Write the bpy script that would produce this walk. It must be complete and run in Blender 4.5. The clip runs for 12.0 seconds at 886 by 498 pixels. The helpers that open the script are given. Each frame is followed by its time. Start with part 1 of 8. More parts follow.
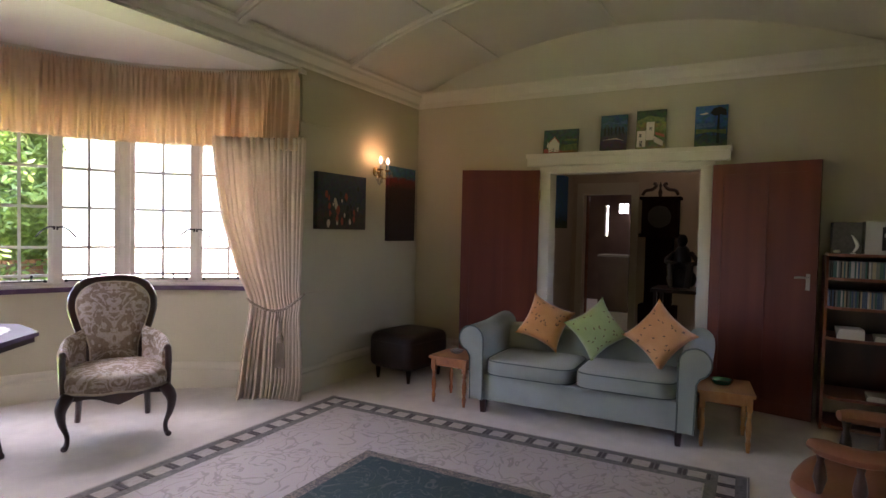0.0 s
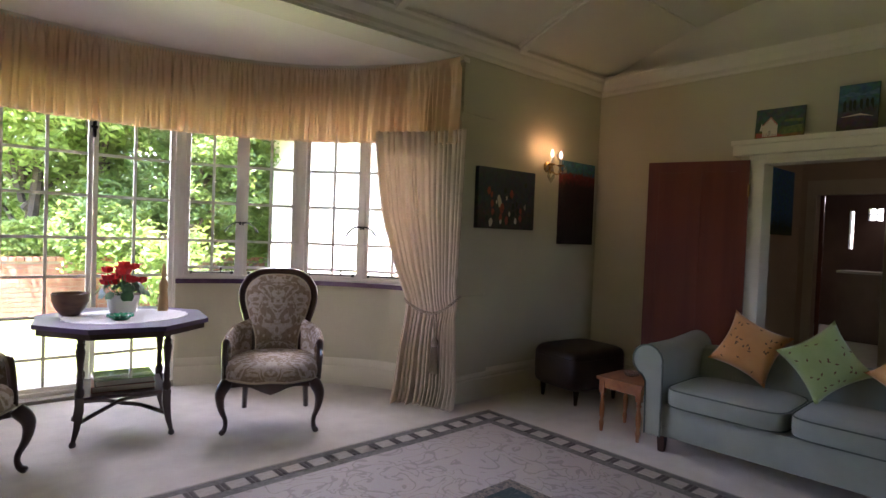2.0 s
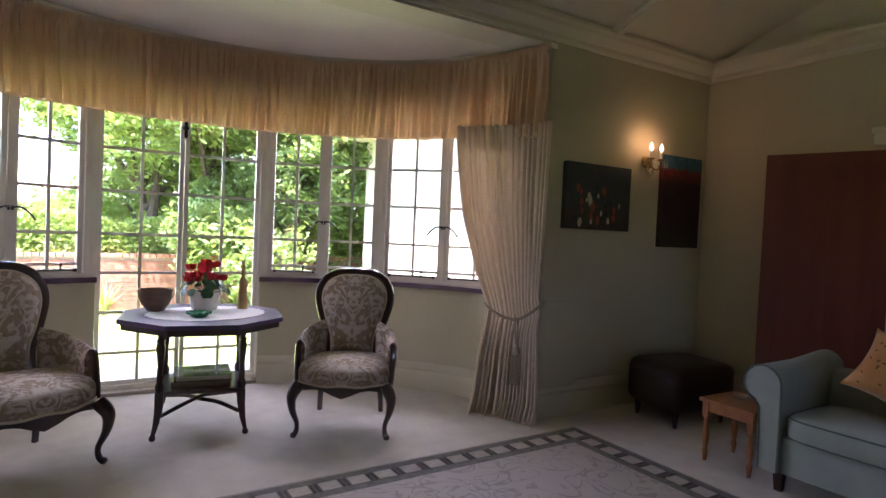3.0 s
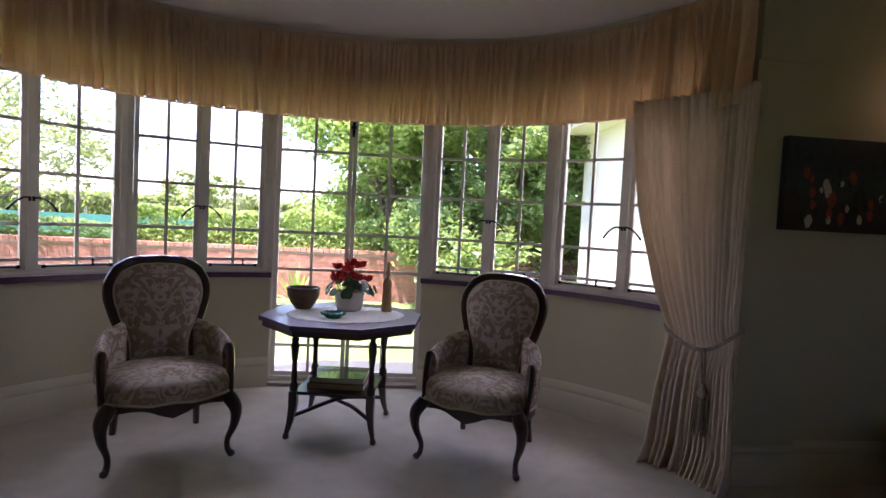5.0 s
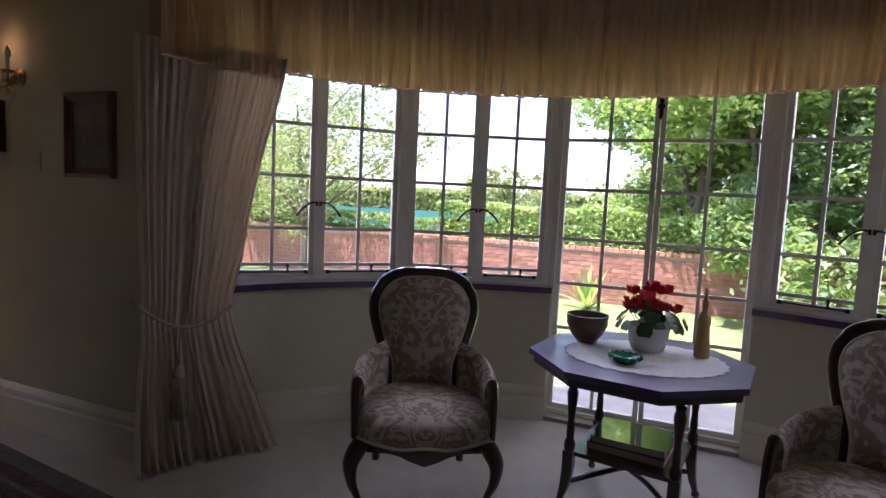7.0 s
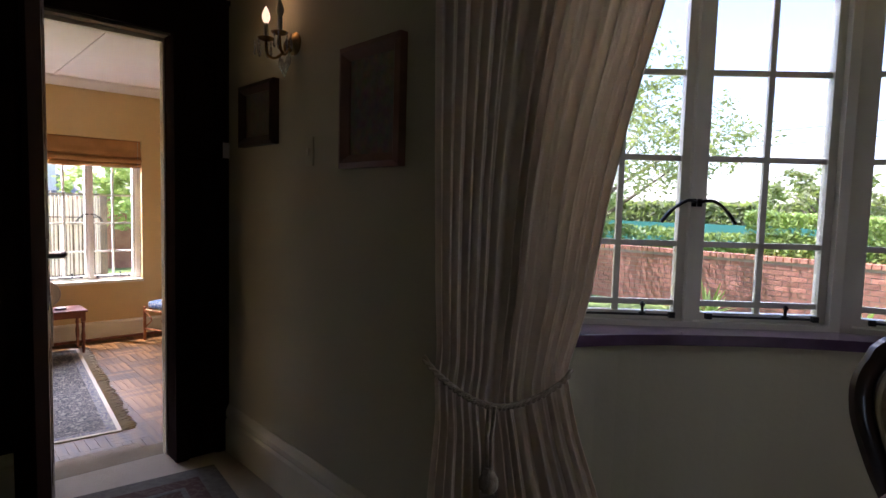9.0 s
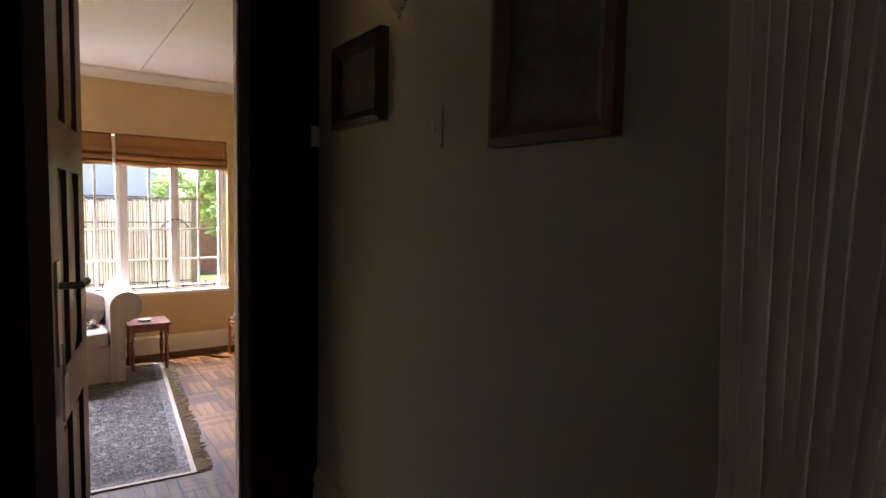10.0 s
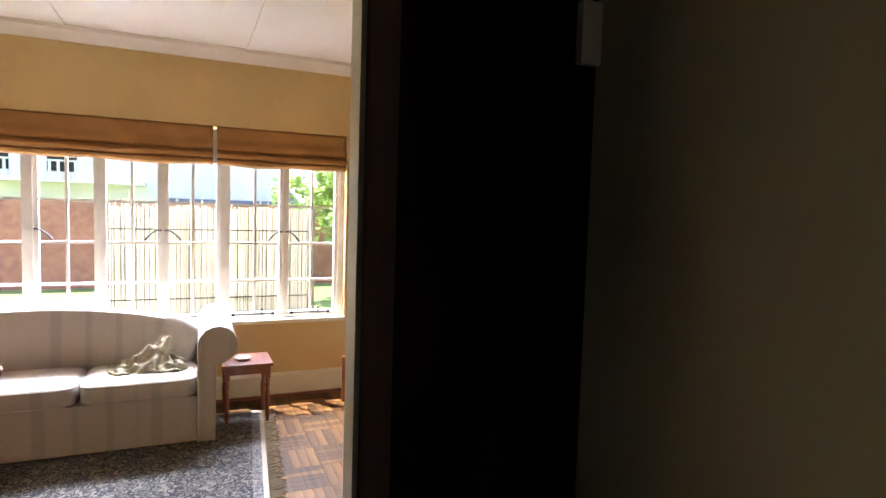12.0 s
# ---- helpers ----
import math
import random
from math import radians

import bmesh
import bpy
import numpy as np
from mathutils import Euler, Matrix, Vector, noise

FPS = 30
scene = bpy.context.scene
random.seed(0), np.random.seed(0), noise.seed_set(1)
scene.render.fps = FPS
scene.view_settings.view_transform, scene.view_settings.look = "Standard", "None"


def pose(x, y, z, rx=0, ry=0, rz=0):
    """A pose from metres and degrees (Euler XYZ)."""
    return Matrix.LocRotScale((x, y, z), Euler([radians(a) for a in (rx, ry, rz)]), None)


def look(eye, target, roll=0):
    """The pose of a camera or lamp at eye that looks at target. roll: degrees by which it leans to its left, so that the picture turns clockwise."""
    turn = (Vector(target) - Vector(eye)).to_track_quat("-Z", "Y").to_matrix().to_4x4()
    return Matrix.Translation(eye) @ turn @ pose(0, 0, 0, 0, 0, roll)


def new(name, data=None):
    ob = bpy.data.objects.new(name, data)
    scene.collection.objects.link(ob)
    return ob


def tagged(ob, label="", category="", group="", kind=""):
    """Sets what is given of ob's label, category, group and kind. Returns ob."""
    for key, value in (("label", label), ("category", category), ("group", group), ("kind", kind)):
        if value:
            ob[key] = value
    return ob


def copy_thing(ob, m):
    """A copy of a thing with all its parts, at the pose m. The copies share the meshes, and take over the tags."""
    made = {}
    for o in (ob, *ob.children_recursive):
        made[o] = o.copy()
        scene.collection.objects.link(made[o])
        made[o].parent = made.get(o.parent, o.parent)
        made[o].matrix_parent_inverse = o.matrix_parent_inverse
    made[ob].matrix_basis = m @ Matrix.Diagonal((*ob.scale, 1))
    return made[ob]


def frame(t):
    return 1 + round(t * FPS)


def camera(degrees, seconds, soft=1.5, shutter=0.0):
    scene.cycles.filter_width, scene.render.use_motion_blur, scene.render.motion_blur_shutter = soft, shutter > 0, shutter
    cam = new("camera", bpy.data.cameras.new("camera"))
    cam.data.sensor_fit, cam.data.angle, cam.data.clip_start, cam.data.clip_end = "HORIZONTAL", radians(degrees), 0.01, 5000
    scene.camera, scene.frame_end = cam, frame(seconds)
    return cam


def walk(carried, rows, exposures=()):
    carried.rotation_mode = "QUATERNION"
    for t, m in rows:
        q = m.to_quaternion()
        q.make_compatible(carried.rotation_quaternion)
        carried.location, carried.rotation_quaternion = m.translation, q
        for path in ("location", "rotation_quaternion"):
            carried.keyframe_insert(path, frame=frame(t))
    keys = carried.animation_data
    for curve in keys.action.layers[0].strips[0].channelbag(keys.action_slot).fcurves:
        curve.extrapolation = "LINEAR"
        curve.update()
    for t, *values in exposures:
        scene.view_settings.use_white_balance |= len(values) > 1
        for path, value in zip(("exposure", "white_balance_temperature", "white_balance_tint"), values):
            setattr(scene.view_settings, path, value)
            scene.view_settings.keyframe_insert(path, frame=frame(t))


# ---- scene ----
cam = camera(75.3, 12.0)

PATH = [
    (0, (1.546, 1.506, 1.471), (3.286, 2.49, 1.401), 1.3),
    (0.5, (1.691, 1.542, 1.439), (3.349, 2.66, 1.373), 1.6),
    (1, (1.843, 1.569, 1.401), (3.39, 2.836, 1.346), 1.8),
    (1.5, (1.976, 1.58, 1.4), (3.408, 2.975, 1.345), 2.0),
    (2, (2.125, 1.58, 1.387), (3.429, 3.094, 1.333), 2.2),
    (2.5, (2.253, 1.628, 1.363), (3.425, 3.247, 1.311), 2.4),
    (3, (2.393, 1.721, 1.378), (3.423, 3.434, 1.317), 2.6),
    (3.2, (2.463, 1.745, 1.376), (3.422, 3.5, 1.316), 2.7),
    (4.8, (3.207, 1.975, 1.399), (3.518, 3.948, 1.307), 2.8),
    (5, (3.236, 2.055, 1.402), (3.455, 4.041, 1.302), 2.9),
    (5.5, (3.257, 2.231, 1.434), (3.246, 4.227, 1.31), 3.0),
    (6, (3.375, 2.438, 1.461), (3.118, 4.416, 1.319), 3.0),
    (6.5, (3.328, 2.665, 1.471), (2.83, 4.595, 1.308), 2.9),
    (7, (3.172, 2.922, 1.482), (2.405, 4.761, 1.305), 2.7),
    (7.5, (2.962, 3.151, 1.465), (1.959, 4.872, 1.282), 2.4),
    (7.7, (2.84, 3.235, 1.475), (1.764, 4.91, 1.286), 2.3),
    (9.3, (1.73, 3.92, 1.353), (0.207, 5.208, 1.21), 1.6),
    (9.5, (1.567, 3.994, 1.351), (0.007, 5.237, 1.209), 1.6),
    (10, (1.139, 4.125, 1.356), (-0.494, 5.27, 1.209), 1.2),
    (10.5, (0.738, 4.269, 1.393), (-0.952, 5.328, 1.236), 1.0),
    (11, (0.432, 4.306, 1.38), (-1.286, 5.32, 1.23), 0.0),
    (11.5, (-0.042, 4.455, 1.42), (-1.832, 5.333, 1.27), 1.6),
    (12, (-0.426, 4.553, 1.389), (-2.253, 5.362, 1.255), 1.8),
]
walk(cam, [(t, look(eye, goal, lean)) for t, eye, goal, lean in PATH],
     exposures=[(0, 4.1, 6350, 38), (1.5, 3.85, 6250, 35), (3.2, 3.2, 6150, 34), (5.5, 2.3, 5950, 37), (7.7, 2.0, 5750, 33), (9.5, 1.75, 5850, 28), (10.5, 1.95, 5950, 28), (12, 2.15, 5850, 18)])

# ---- world, sun and large lights ----
world = bpy.data.worlds.new("world")
scene.world = world
world.use_nodes = True
wn = world.node_tree.nodes
sky = wn.new("ShaderNodeTexSky")
sky.sky_type = "NISHITA"
sky.sun_disc = False
SUN_DIR = Vector((-0.30, -0.20, 0.93)).normalized()
sky.sun_elevation = math.asin(SUN_DIR.z)
sky.sun_rotation = math.atan2(SUN_DIR.x, SUN_DIR.y)
world.node_tree.links.new(sky.outputs[0], wn["Background"].inputs[0])
wn["Background"].inputs[1].default_value = 0.15

sun = new("sun", bpy.data.lights.new("sun", "SUN"))
sun.data.energy = 5.0
sun.data.angle = radians(0.5)
sun.data.color = (1.0, 0.95, 0.87)
sun.matrix_world = look(SUN_DIR * 30, (0, 0, 0))


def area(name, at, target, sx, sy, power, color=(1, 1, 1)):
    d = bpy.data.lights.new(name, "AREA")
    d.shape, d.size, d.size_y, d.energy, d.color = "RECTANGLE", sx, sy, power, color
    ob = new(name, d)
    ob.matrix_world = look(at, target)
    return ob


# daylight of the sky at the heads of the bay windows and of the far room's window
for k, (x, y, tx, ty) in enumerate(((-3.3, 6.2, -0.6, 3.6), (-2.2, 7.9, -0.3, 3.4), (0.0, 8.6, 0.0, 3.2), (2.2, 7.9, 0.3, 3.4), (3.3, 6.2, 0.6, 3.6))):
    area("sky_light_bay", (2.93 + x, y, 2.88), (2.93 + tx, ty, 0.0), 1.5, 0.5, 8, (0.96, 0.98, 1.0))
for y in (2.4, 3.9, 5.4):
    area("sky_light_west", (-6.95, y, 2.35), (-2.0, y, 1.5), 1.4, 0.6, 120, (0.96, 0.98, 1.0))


area("far_room_window_light", (14.1, 4.0, 2.2), (11.7, 3.7, 1.0), 0.2, 0.25, 0.8, (1.0, 0.97, 0.92))


hall_lamp = new("hall_lamp", bpy.data.lights.new("hall_lamp", "POINT"))
hall_lamp.data.energy, hall_lamp.data.color, hall_lamp.data.shadow_soft_size = 0.14, (1.0, 0.78, 0.5), 0.06
hall_lamp.location = (9.1, 2.47, 2.42)


# ---- materials ----
def srgb(r, g, b):
    return tuple((c / 255 / 12.92) if c / 255 <= 0.04045 else ((c / 255 + 0.055) / 1.055) ** 2.4 for c in (r, g, b))


def material(name, color, rough=0.6, metal=0.0, color2=None, scale=4.0, bump=0.0, bscale=60.0, detail=6.0, low=0.35, high=0.65,
             transmission=0.0, sheen=0.0, coat=0.0, stretch=None, vary=0.0, alpha=1.0, distort=0.0):
    """A principled material with a two-scale noise mix in object space and a fine bump."""
    m = bpy.data.materials.new(name)
    m.use_nodes = True
    nt = m.node_tree
    n, l = nt.nodes, nt.links
    p = n["Principled BSDF"]
    p.inputs["Base Color"].default_value = (*color, 1)
    p.inputs["Roughness"].default_value = rough
    p.inputs["Metallic"].default_value = metal
    p.inputs["Transmission Weight"].default_value = transmission
    p.inputs["Sheen Weight"].default_value = sheen
    p.inputs["Coat Weight"].default_value = coat
    tc = n.new("ShaderNodeTexCoord")
    vec = tc.outputs["Object"]
    if stretch:
        mp = n.new("ShaderNodeMapping")
        mp.inputs["Scale"].default_value = stretch
        l.new(vec, mp.inputs["Vector"])
        vec = mp.outputs["Vector"]
    if color2 is not None:
        big = n.new("ShaderNodeTexNoise")
        big.inputs["Scale"].default_value = scale
        big.inputs["Detail"].default_value = detail
        big.inputs["Distortion"].default_value = distort
        l.new(vec, big.inputs["Vector"])
        ramp = n.new("ShaderNodeValToRGB")
        ramp.color_ramp.elements[0].position, ramp.color_ramp.elements[1].position = low, high
        ramp.color_ramp.elements[0].color = (*color, 1)
        ramp.color_ramp.elements[1].color = (*color2, 1)
        l.new(big.outputs["Fac"], ramp.inputs["Fac"])
        out = ramp.outputs["Color"]
        if vary:
            info = n.new("ShaderNodeObjectInfo")
            hsv = n.new("ShaderNodeHueSaturation")
            mr = n.new("ShaderNodeMapRange")
            mr.inputs["To Min"].default_value, mr.inputs["To Max"].default_value = 1 - vary, 1 + vary
            l.new(info.outputs["Random"], mr.inputs["Value"])
            l.new(mr.outputs["Result"], hsv.inputs["Value"])
            l.new(out, hsv.inputs["Color"])
            out = hsv.outputs["Color"]
        l.new(out, p.inputs["Base Color"])
    if bump:
        fine = n.new("ShaderNodeTexNoise")
        fine.inputs["Scale"].default_value = bscale
        fine.inputs["Detail"].default_value = 4
        l.new(vec, fine.inputs["Vector"])
        b = n.new("ShaderNodeBump")
        b.inputs["Strength"].default_value = bump
        b.inputs["Distance"].default_value = 0.01
        l.new(fine.outputs["Fac"], b.inputs["Height"])
        l.new(b.outputs["Normal"], p.inputs["Normal"])
    return m


def patterned(name, ground, figure, scale, width, rough=0.8, bump=0.2, distort=1.5, second=None, stretch=None):
    """Woven cloth with scrolling figures: bands of a warped noise field over a ground colour."""
    m = material(name, ground, rough)
    nt = m.node_tree
    n, l = nt.nodes, nt.links
    p = n["Principled BSDF"]
    tc = n.new("ShaderNodeTexCoord")
    vec = tc.outputs["Object"]
    if stretch:
        mp = n.new("ShaderNodeMapping")
        mp.inputs["Scale"].default_value = stretch
        l.new(vec, mp.inputs["Vector"])
        vec = mp.outputs["Vector"]
    no = n.new("ShaderNodeTexNoise")
    no.inputs["Scale"].default_value = scale
    no.inputs["Detail"].default_value = 1.5
    no.inputs["Distortion"].default_value = distort
    l.new(vec, no.inputs["Vector"])
    r = n.new("ShaderNodeValToRGB")
    e = r.color_ramp.elements
    e[0].position, e[0].color = 0.5 - width, (*ground, 1)
    e[1].position, e[1].color = 0.5 - width * 0.7, (*figure, 1)
    a = e.new(0.5 + width * 0.7)
    a.color = (*figure, 1)
    b = e.new(0.5 + width)
    b.color = (*(second or ground), 1)
    l.new(no.outputs["Fac"], r.inputs["Fac"])
    fine = n.new("ShaderNodeTexNoise")
    fine.inputs["Scale"].default_value = 220
    l.new(tc.outputs["Object"], fine.inputs["Vector"])
    mix = n.new("ShaderNodeMix")
    mix.data_type = "RGBA"
    mix.blend_type = "MULTIPLY"
    mix.inputs[0].default_value = 0.35
    l.new(r.outputs["Color"], mix.inputs[6])
    l.new(fine.outputs["Color"], mix.inputs[7])
    l.new(mix.outputs[2], p.inputs["Base Color"])
    bp = n.new("ShaderNodeBump")
    bp.inputs["Strength"].default_value = bump
    bp.inputs["Distance"].default_value = 0.004
    l.new(fine.outputs["Fac"], bp.inputs["Height"])
    l.new(bp.outputs["Normal"], p.inputs["Normal"])
    return m


M = {}
M["wall"] = material("sage_paint", (0.515, 0.485, 0.34), 0.75, color2=(0.555, 0.525, 0.375), scale=1.3, bump=0.12, bscale=45)
M["white"] = material("cream_gloss_paint", (0.72, 0.68, 0.55), 0.4, color2=(0.77, 0.73, 0.60), scale=3, bump=0.04, bscale=30)
M["basepaint"] = material("skirting_paint", (0.60, 0.565, 0.43), 0.45, color2=(0.64, 0.605, 0.47), scale=3, bump=0.04, bscale=30)
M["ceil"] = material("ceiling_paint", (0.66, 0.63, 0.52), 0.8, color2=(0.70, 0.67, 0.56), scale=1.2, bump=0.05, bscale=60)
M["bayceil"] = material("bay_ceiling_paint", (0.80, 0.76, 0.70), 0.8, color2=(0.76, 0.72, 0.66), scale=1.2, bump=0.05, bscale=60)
M["carpet"] = material("wool_carpet", (0.56, 0.51, 0.44), 0.95, color2=(0.65, 0.60, 0.52), scale=7, bump=0.7, bscale=350, sheen=0.2, low=0.3, high=0.7)
M["win"] = material("window_paint", (0.78, 0.75, 0.68), 0.35, color2=(0.83, 0.80, 0.73), scale=8, bump=0.05)
# dark glossy tile, its purple raised to imitate the sky reflected in it
M["sill"] = material("dark_tile_sill", (0.075, 0.04, 0.085), 0.2, color2=(0.105, 0.058, 0.115), scale=12, coat=1.0)
M["darkwood"] = material("dark_mahogany", (0.018, 0.008, 0.006), 0.28, color2=(0.05, 0.018, 0.012), scale=6, stretch=(1, 1, 0.12), coat=0.5, bump=0.03, bscale=90)
# purple in this dark wood imitates the sky's sheen on the polished top
M["tablewood"] = material("sky_sheen_table_wood", (0.05, 0.028, 0.075), 0.38, color2=(0.08, 0.047, 0.115), scale=6, stretch=(0.3, 1, 1), coat=0.2)
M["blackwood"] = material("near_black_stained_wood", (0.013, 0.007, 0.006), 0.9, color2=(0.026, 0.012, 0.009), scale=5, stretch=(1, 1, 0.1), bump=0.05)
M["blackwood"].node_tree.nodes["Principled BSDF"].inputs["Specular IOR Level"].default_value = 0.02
M["landing"] = material("brown_wool_carpet", (0.26, 0.22, 0.165), 0.95, color2=(0.31, 0.27, 0.20), scale=9, bump=0.6, bscale=350)
M["leafwood"] = material("stained_door_wood", (0.05, 0.02, 0.013), 0.38, color2=(0.085, 0.035, 0.02), scale=5, stretch=(1, 1, 0.1), bump=0.04)
M["redwood"] = material("red_mahogany_veneer", (0.115, 0.022, 0.013), 0.45, color2=(0.17, 0.036, 0.019), scale=4.5, stretch=(2, 2, 0.12), bump=0.03, coat=0.06, low=0.3, high=0.7)
M["teak"] = material("orange_brown_wood", (0.26, 0.09, 0.03), 0.35, color2=(0.38, 0.15, 0.05), scale=8, stretch=(0.3, 2, 1), coat=0.3)
M["pine"] = material("honey_pine", (0.42, 0.19, 0.06), 0.35, color2=(0.52, 0.27, 0.10), scale=8, stretch=(0.3, 2, 1), coat=0.3)
M["cherry"] = material("cherry_wood", (0.15, 0.04, 0.02), 0.35, color2=(0.22, 0.07, 0.03), scale=8, stretch=(0.4, 2, 1), coat=0.3)


def damask(name, ground, figure, vein):
    """Woven upholstery whose leafy figures mirror about the middle of the seat."""
    m = material(name, ground, 0.85)
    nt = m.node_tree
    n, l = nt.nodes, nt.links
    tc = n.new("ShaderNodeTexCoord")
    sep, com = n.new("ShaderNodeSeparateXYZ"), n.new("ShaderNodeCombineXYZ")
    ab = n.new("ShaderNodeMath")
    ab.operation = "ABSOLUTE"
    l.new(tc.outputs["Object"], sep.inputs[0])
    l.new(sep.outputs["X"], ab.inputs[0])
    l.new(ab.outputs[0], com.inputs["X"])
    l.new(sep.outputs["Y"], com.inputs["Y"])
    l.new(sep.outputs["Z"], com.inputs["Z"])

    def field(scale, distort, low, high, c0, c1, detail=1.0):
        no, r = n.new("ShaderNodeTexNoise"), n.new("ShaderNodeValToRGB")
        no.inputs["Scale"].default_value, no.inputs["Distortion"].default_value, no.inputs["Detail"].default_value = scale, distort, detail
        l.new(com.outputs[0], no.inputs["Vector"])
        e = r.color_ramp.elements
        e[0].position, e[1].position = low, high
        e[0].color, e[1].color = (*c0, 1), (*c1, 1)
        l.new(no.outputs["Fac"], r.inputs["Fac"])
        return r.outputs["Color"], no.outputs["Fac"]
    base, _ = field(11, 2.6, 0.475, 0.505, ground, figure)
    lines, _ = field(34, 1.6, 0.55, 0.60, (1, 1, 1), vein)
    weave, wf = field(240, 0, 0.2, 0.8, (0.80, 0.80, 0.80), (1.06, 1.06, 1.06), 3)
    for other in (lines, weave):
        mx = n.new("ShaderNodeMix")
        mx.data_type, mx.blend_type = "RGBA", "MULTIPLY"
        mx.inputs[0].default_value = 1.0
        l.new(base, mx.inputs[6])
        l.new(other, mx.inputs[7])
        base = mx.outputs[2]
    l.new(base, n["Principled BSDF"].inputs["Base Color"])
    b = n.new("ShaderNodeBump")
    b.inputs["Strength"].default_value, b.inputs["Distance"].default_value = 0.25, 0.004
    l.new(wf, b.inputs["Height"])
    l.new(b.outputs["Normal"], n["Principled BSDF"].inputs["Normal"])
    return m


M["damask"] = damask("damask_upholstery", (0.53, 0.46, 0.40), (0.32, 0.245, 0.18), (0.84, 0.81, 0.76))
M["gimp"] = material("cream_piping", (0.55, 0.48, 0.36), 0.8, bump=0.3, bscale=300)
M["curtain"] = material("cream_curtain_cloth", (0.80, 0.71, 0.61), 0.85, color2=(0.85, 0.77, 0.67), scale=3, bump=0.25, bscale=400, sheen=0.2)
M["valance"] = material("cream_valance_cloth", (0.80, 0.69, 0.53), 0.85, color2=(0.84, 0.74, 0.58), scale=3, bump=0.25, bscale=400, sheen=0.2)
for k in ("curtain", "valance"):
    # thin cloth lets some daylight through
    nt = M[k].node_tree
    tr = nt.nodes.new("ShaderNodeBsdfTranslucent")
    tr.inputs["Color"].default_value = (0.98, 0.79, 0.57, 1) if k == "valance" else (0.90, 0.77, 0.62, 1)
    ms = nt.nodes.new("ShaderNodeMixShader")
    ms.inputs[0].default_value = 0.56 if k == "valance" else 0.34
    nt.links.new(nt.nodes["Principled BSDF"].outputs[0], ms.inputs[1])
    nt.links.new(tr.outputs[0], ms.inputs[2])
    nt.links.new(ms.outputs[0], nt.nodes["Material Output"].inputs[0])
M["cord"] = material("cream_cord", (0.40, 0.34, 0.26), 0.85, color2=(0.26, 0.21, 0.15), scale=60, bump=0.5, bscale=300)
M["sage"] = material("sage_sofa_cloth", (0.27, 0.31, 0.27), 0.9, color2=(0.31, 0.35, 0.30), scale=5, bump=0.35, bscale=420, sheen=0.2)
M["sagedark"] = material("sage_piping", (0.10, 0.125, 0.11), 0.9)
M["orange"] = material("orange_cushion_silk", (0.62, 0.27, 0.075), 0.5, color2=(0.70, 0.34, 0.12), scale=6, bump=0.2, bscale=200, sheen=0.3)
M["green"] = material("green_cushion_silk", (0.30, 0.40, 0.14), 0.5, color2=(0.37, 0.47, 0.18), scale=6, bump=0.2, bscale=200, sheen=0.3)
M["motif"] = material("embroidered_motif", (0.17, 0.09, 0.04), 0.7)
M["leather"] = material("dark_brown_leather", (0.022, 0.013, 0.009), 0.42, color2=(0.034, 0.020, 0.013), scale=9, bump=0.25, bscale=120)
M["tan"] = material("red_brown_leather", (0.24, 0.085, 0.045), 0.45, color2=(0.30, 0.12, 0.06), scale=6, bump=0.3, bscale=90)
M["brass"] = material("aged_brass", (0.38, 0.25, 0.09), 0.35, metal=1.0, color2=(0.22, 0.13, 0.05), scale=20)
M["steel"] = material("worn_steel", (0.42, 0.40, 0.36), 0.35, metal=1.0)
M["iron"] = material("black_iron", (0.018, 0.017, 0.016), 0.45, metal=0.6)
M["plastic"] = material("white_plastic", (0.62, 0.60, 0.54), 0.4)
M["ceramic"] = material("white_glazed_ceramic", (0.72, 0.70, 0.64), 0.15, coat=0.6)
M["bowl"] = material("turned_wood_bowl", (0.10, 0.05, 0.025), 0.35, color2=(0.16, 0.085, 0.045), scale=12, stretch=(1, 1, 4))
M["greenglass"] = material("green_glazed_glass", (0.01, 0.16, 0.075), 0.08, coat=1.0, color2=(0.02, 0.25, 0.12), scale=30)
M["lace"] = material("white_lace_cloth", (0.74, 0.72, 0.70), 0.9, color2=(0.60, 0.58, 0.56), scale=70, bump=0.5, bscale=200)
M["ochre"] = material("carved_ochre_wood", (0.42, 0.25, 0.10), 0.55, color2=(0.50, 0.33, 0.15), scale=12)
M["leaf"] = material("cyclamen_leaf", (0.02, 0.075, 0.03), 0.4, color2=(0.06, 0.15, 0.06), scale=25)
M["petal"] = material("red_petal", (0.75, 0.015, 0.02), 0.5, color2=(0.55, 0.008, 0.015), scale=20)
M["paper"] = material("book_paper", (0.62, 0.58, 0.48), 0.8, color2=(0.5, 0.46, 0.38), scale=80, stretch=(0.1, 0.1, 6))
# base turned dark and bluish to imitate sky reflected in the green cover
M["bookgreen"] = material("sky_tinted_green_cover", (0.02, 0.05, 0.05), 0.12, color2=(0.05, 0.10, 0.08), scale=9, coat=1.0)
M["bookred"] = material("red_book_cover", (0.22, 0.05, 0.03), 0.4)
M["rugdark"] = material("rug_border_wool", (0.115, 0.108, 0.098), 0.95, color2=(0.175, 0.165, 0.15), scale=45, bump=0.5, bscale=300)
M["rugcream"] = patterned("rug_field_wool", (0.47, 0.42, 0.38), (0.35, 0.31, 0.28), 4.2, 0.032, rough=0.95, distort=2.4, bump=0.5)
M["rugteal"] = patterned("rug_centre_wool", (0.022, 0.052, 0.054), (0.075, 0.095, 0.085), 5.0, 0.018, rough=0.95, distort=2.2, bump=0.5)
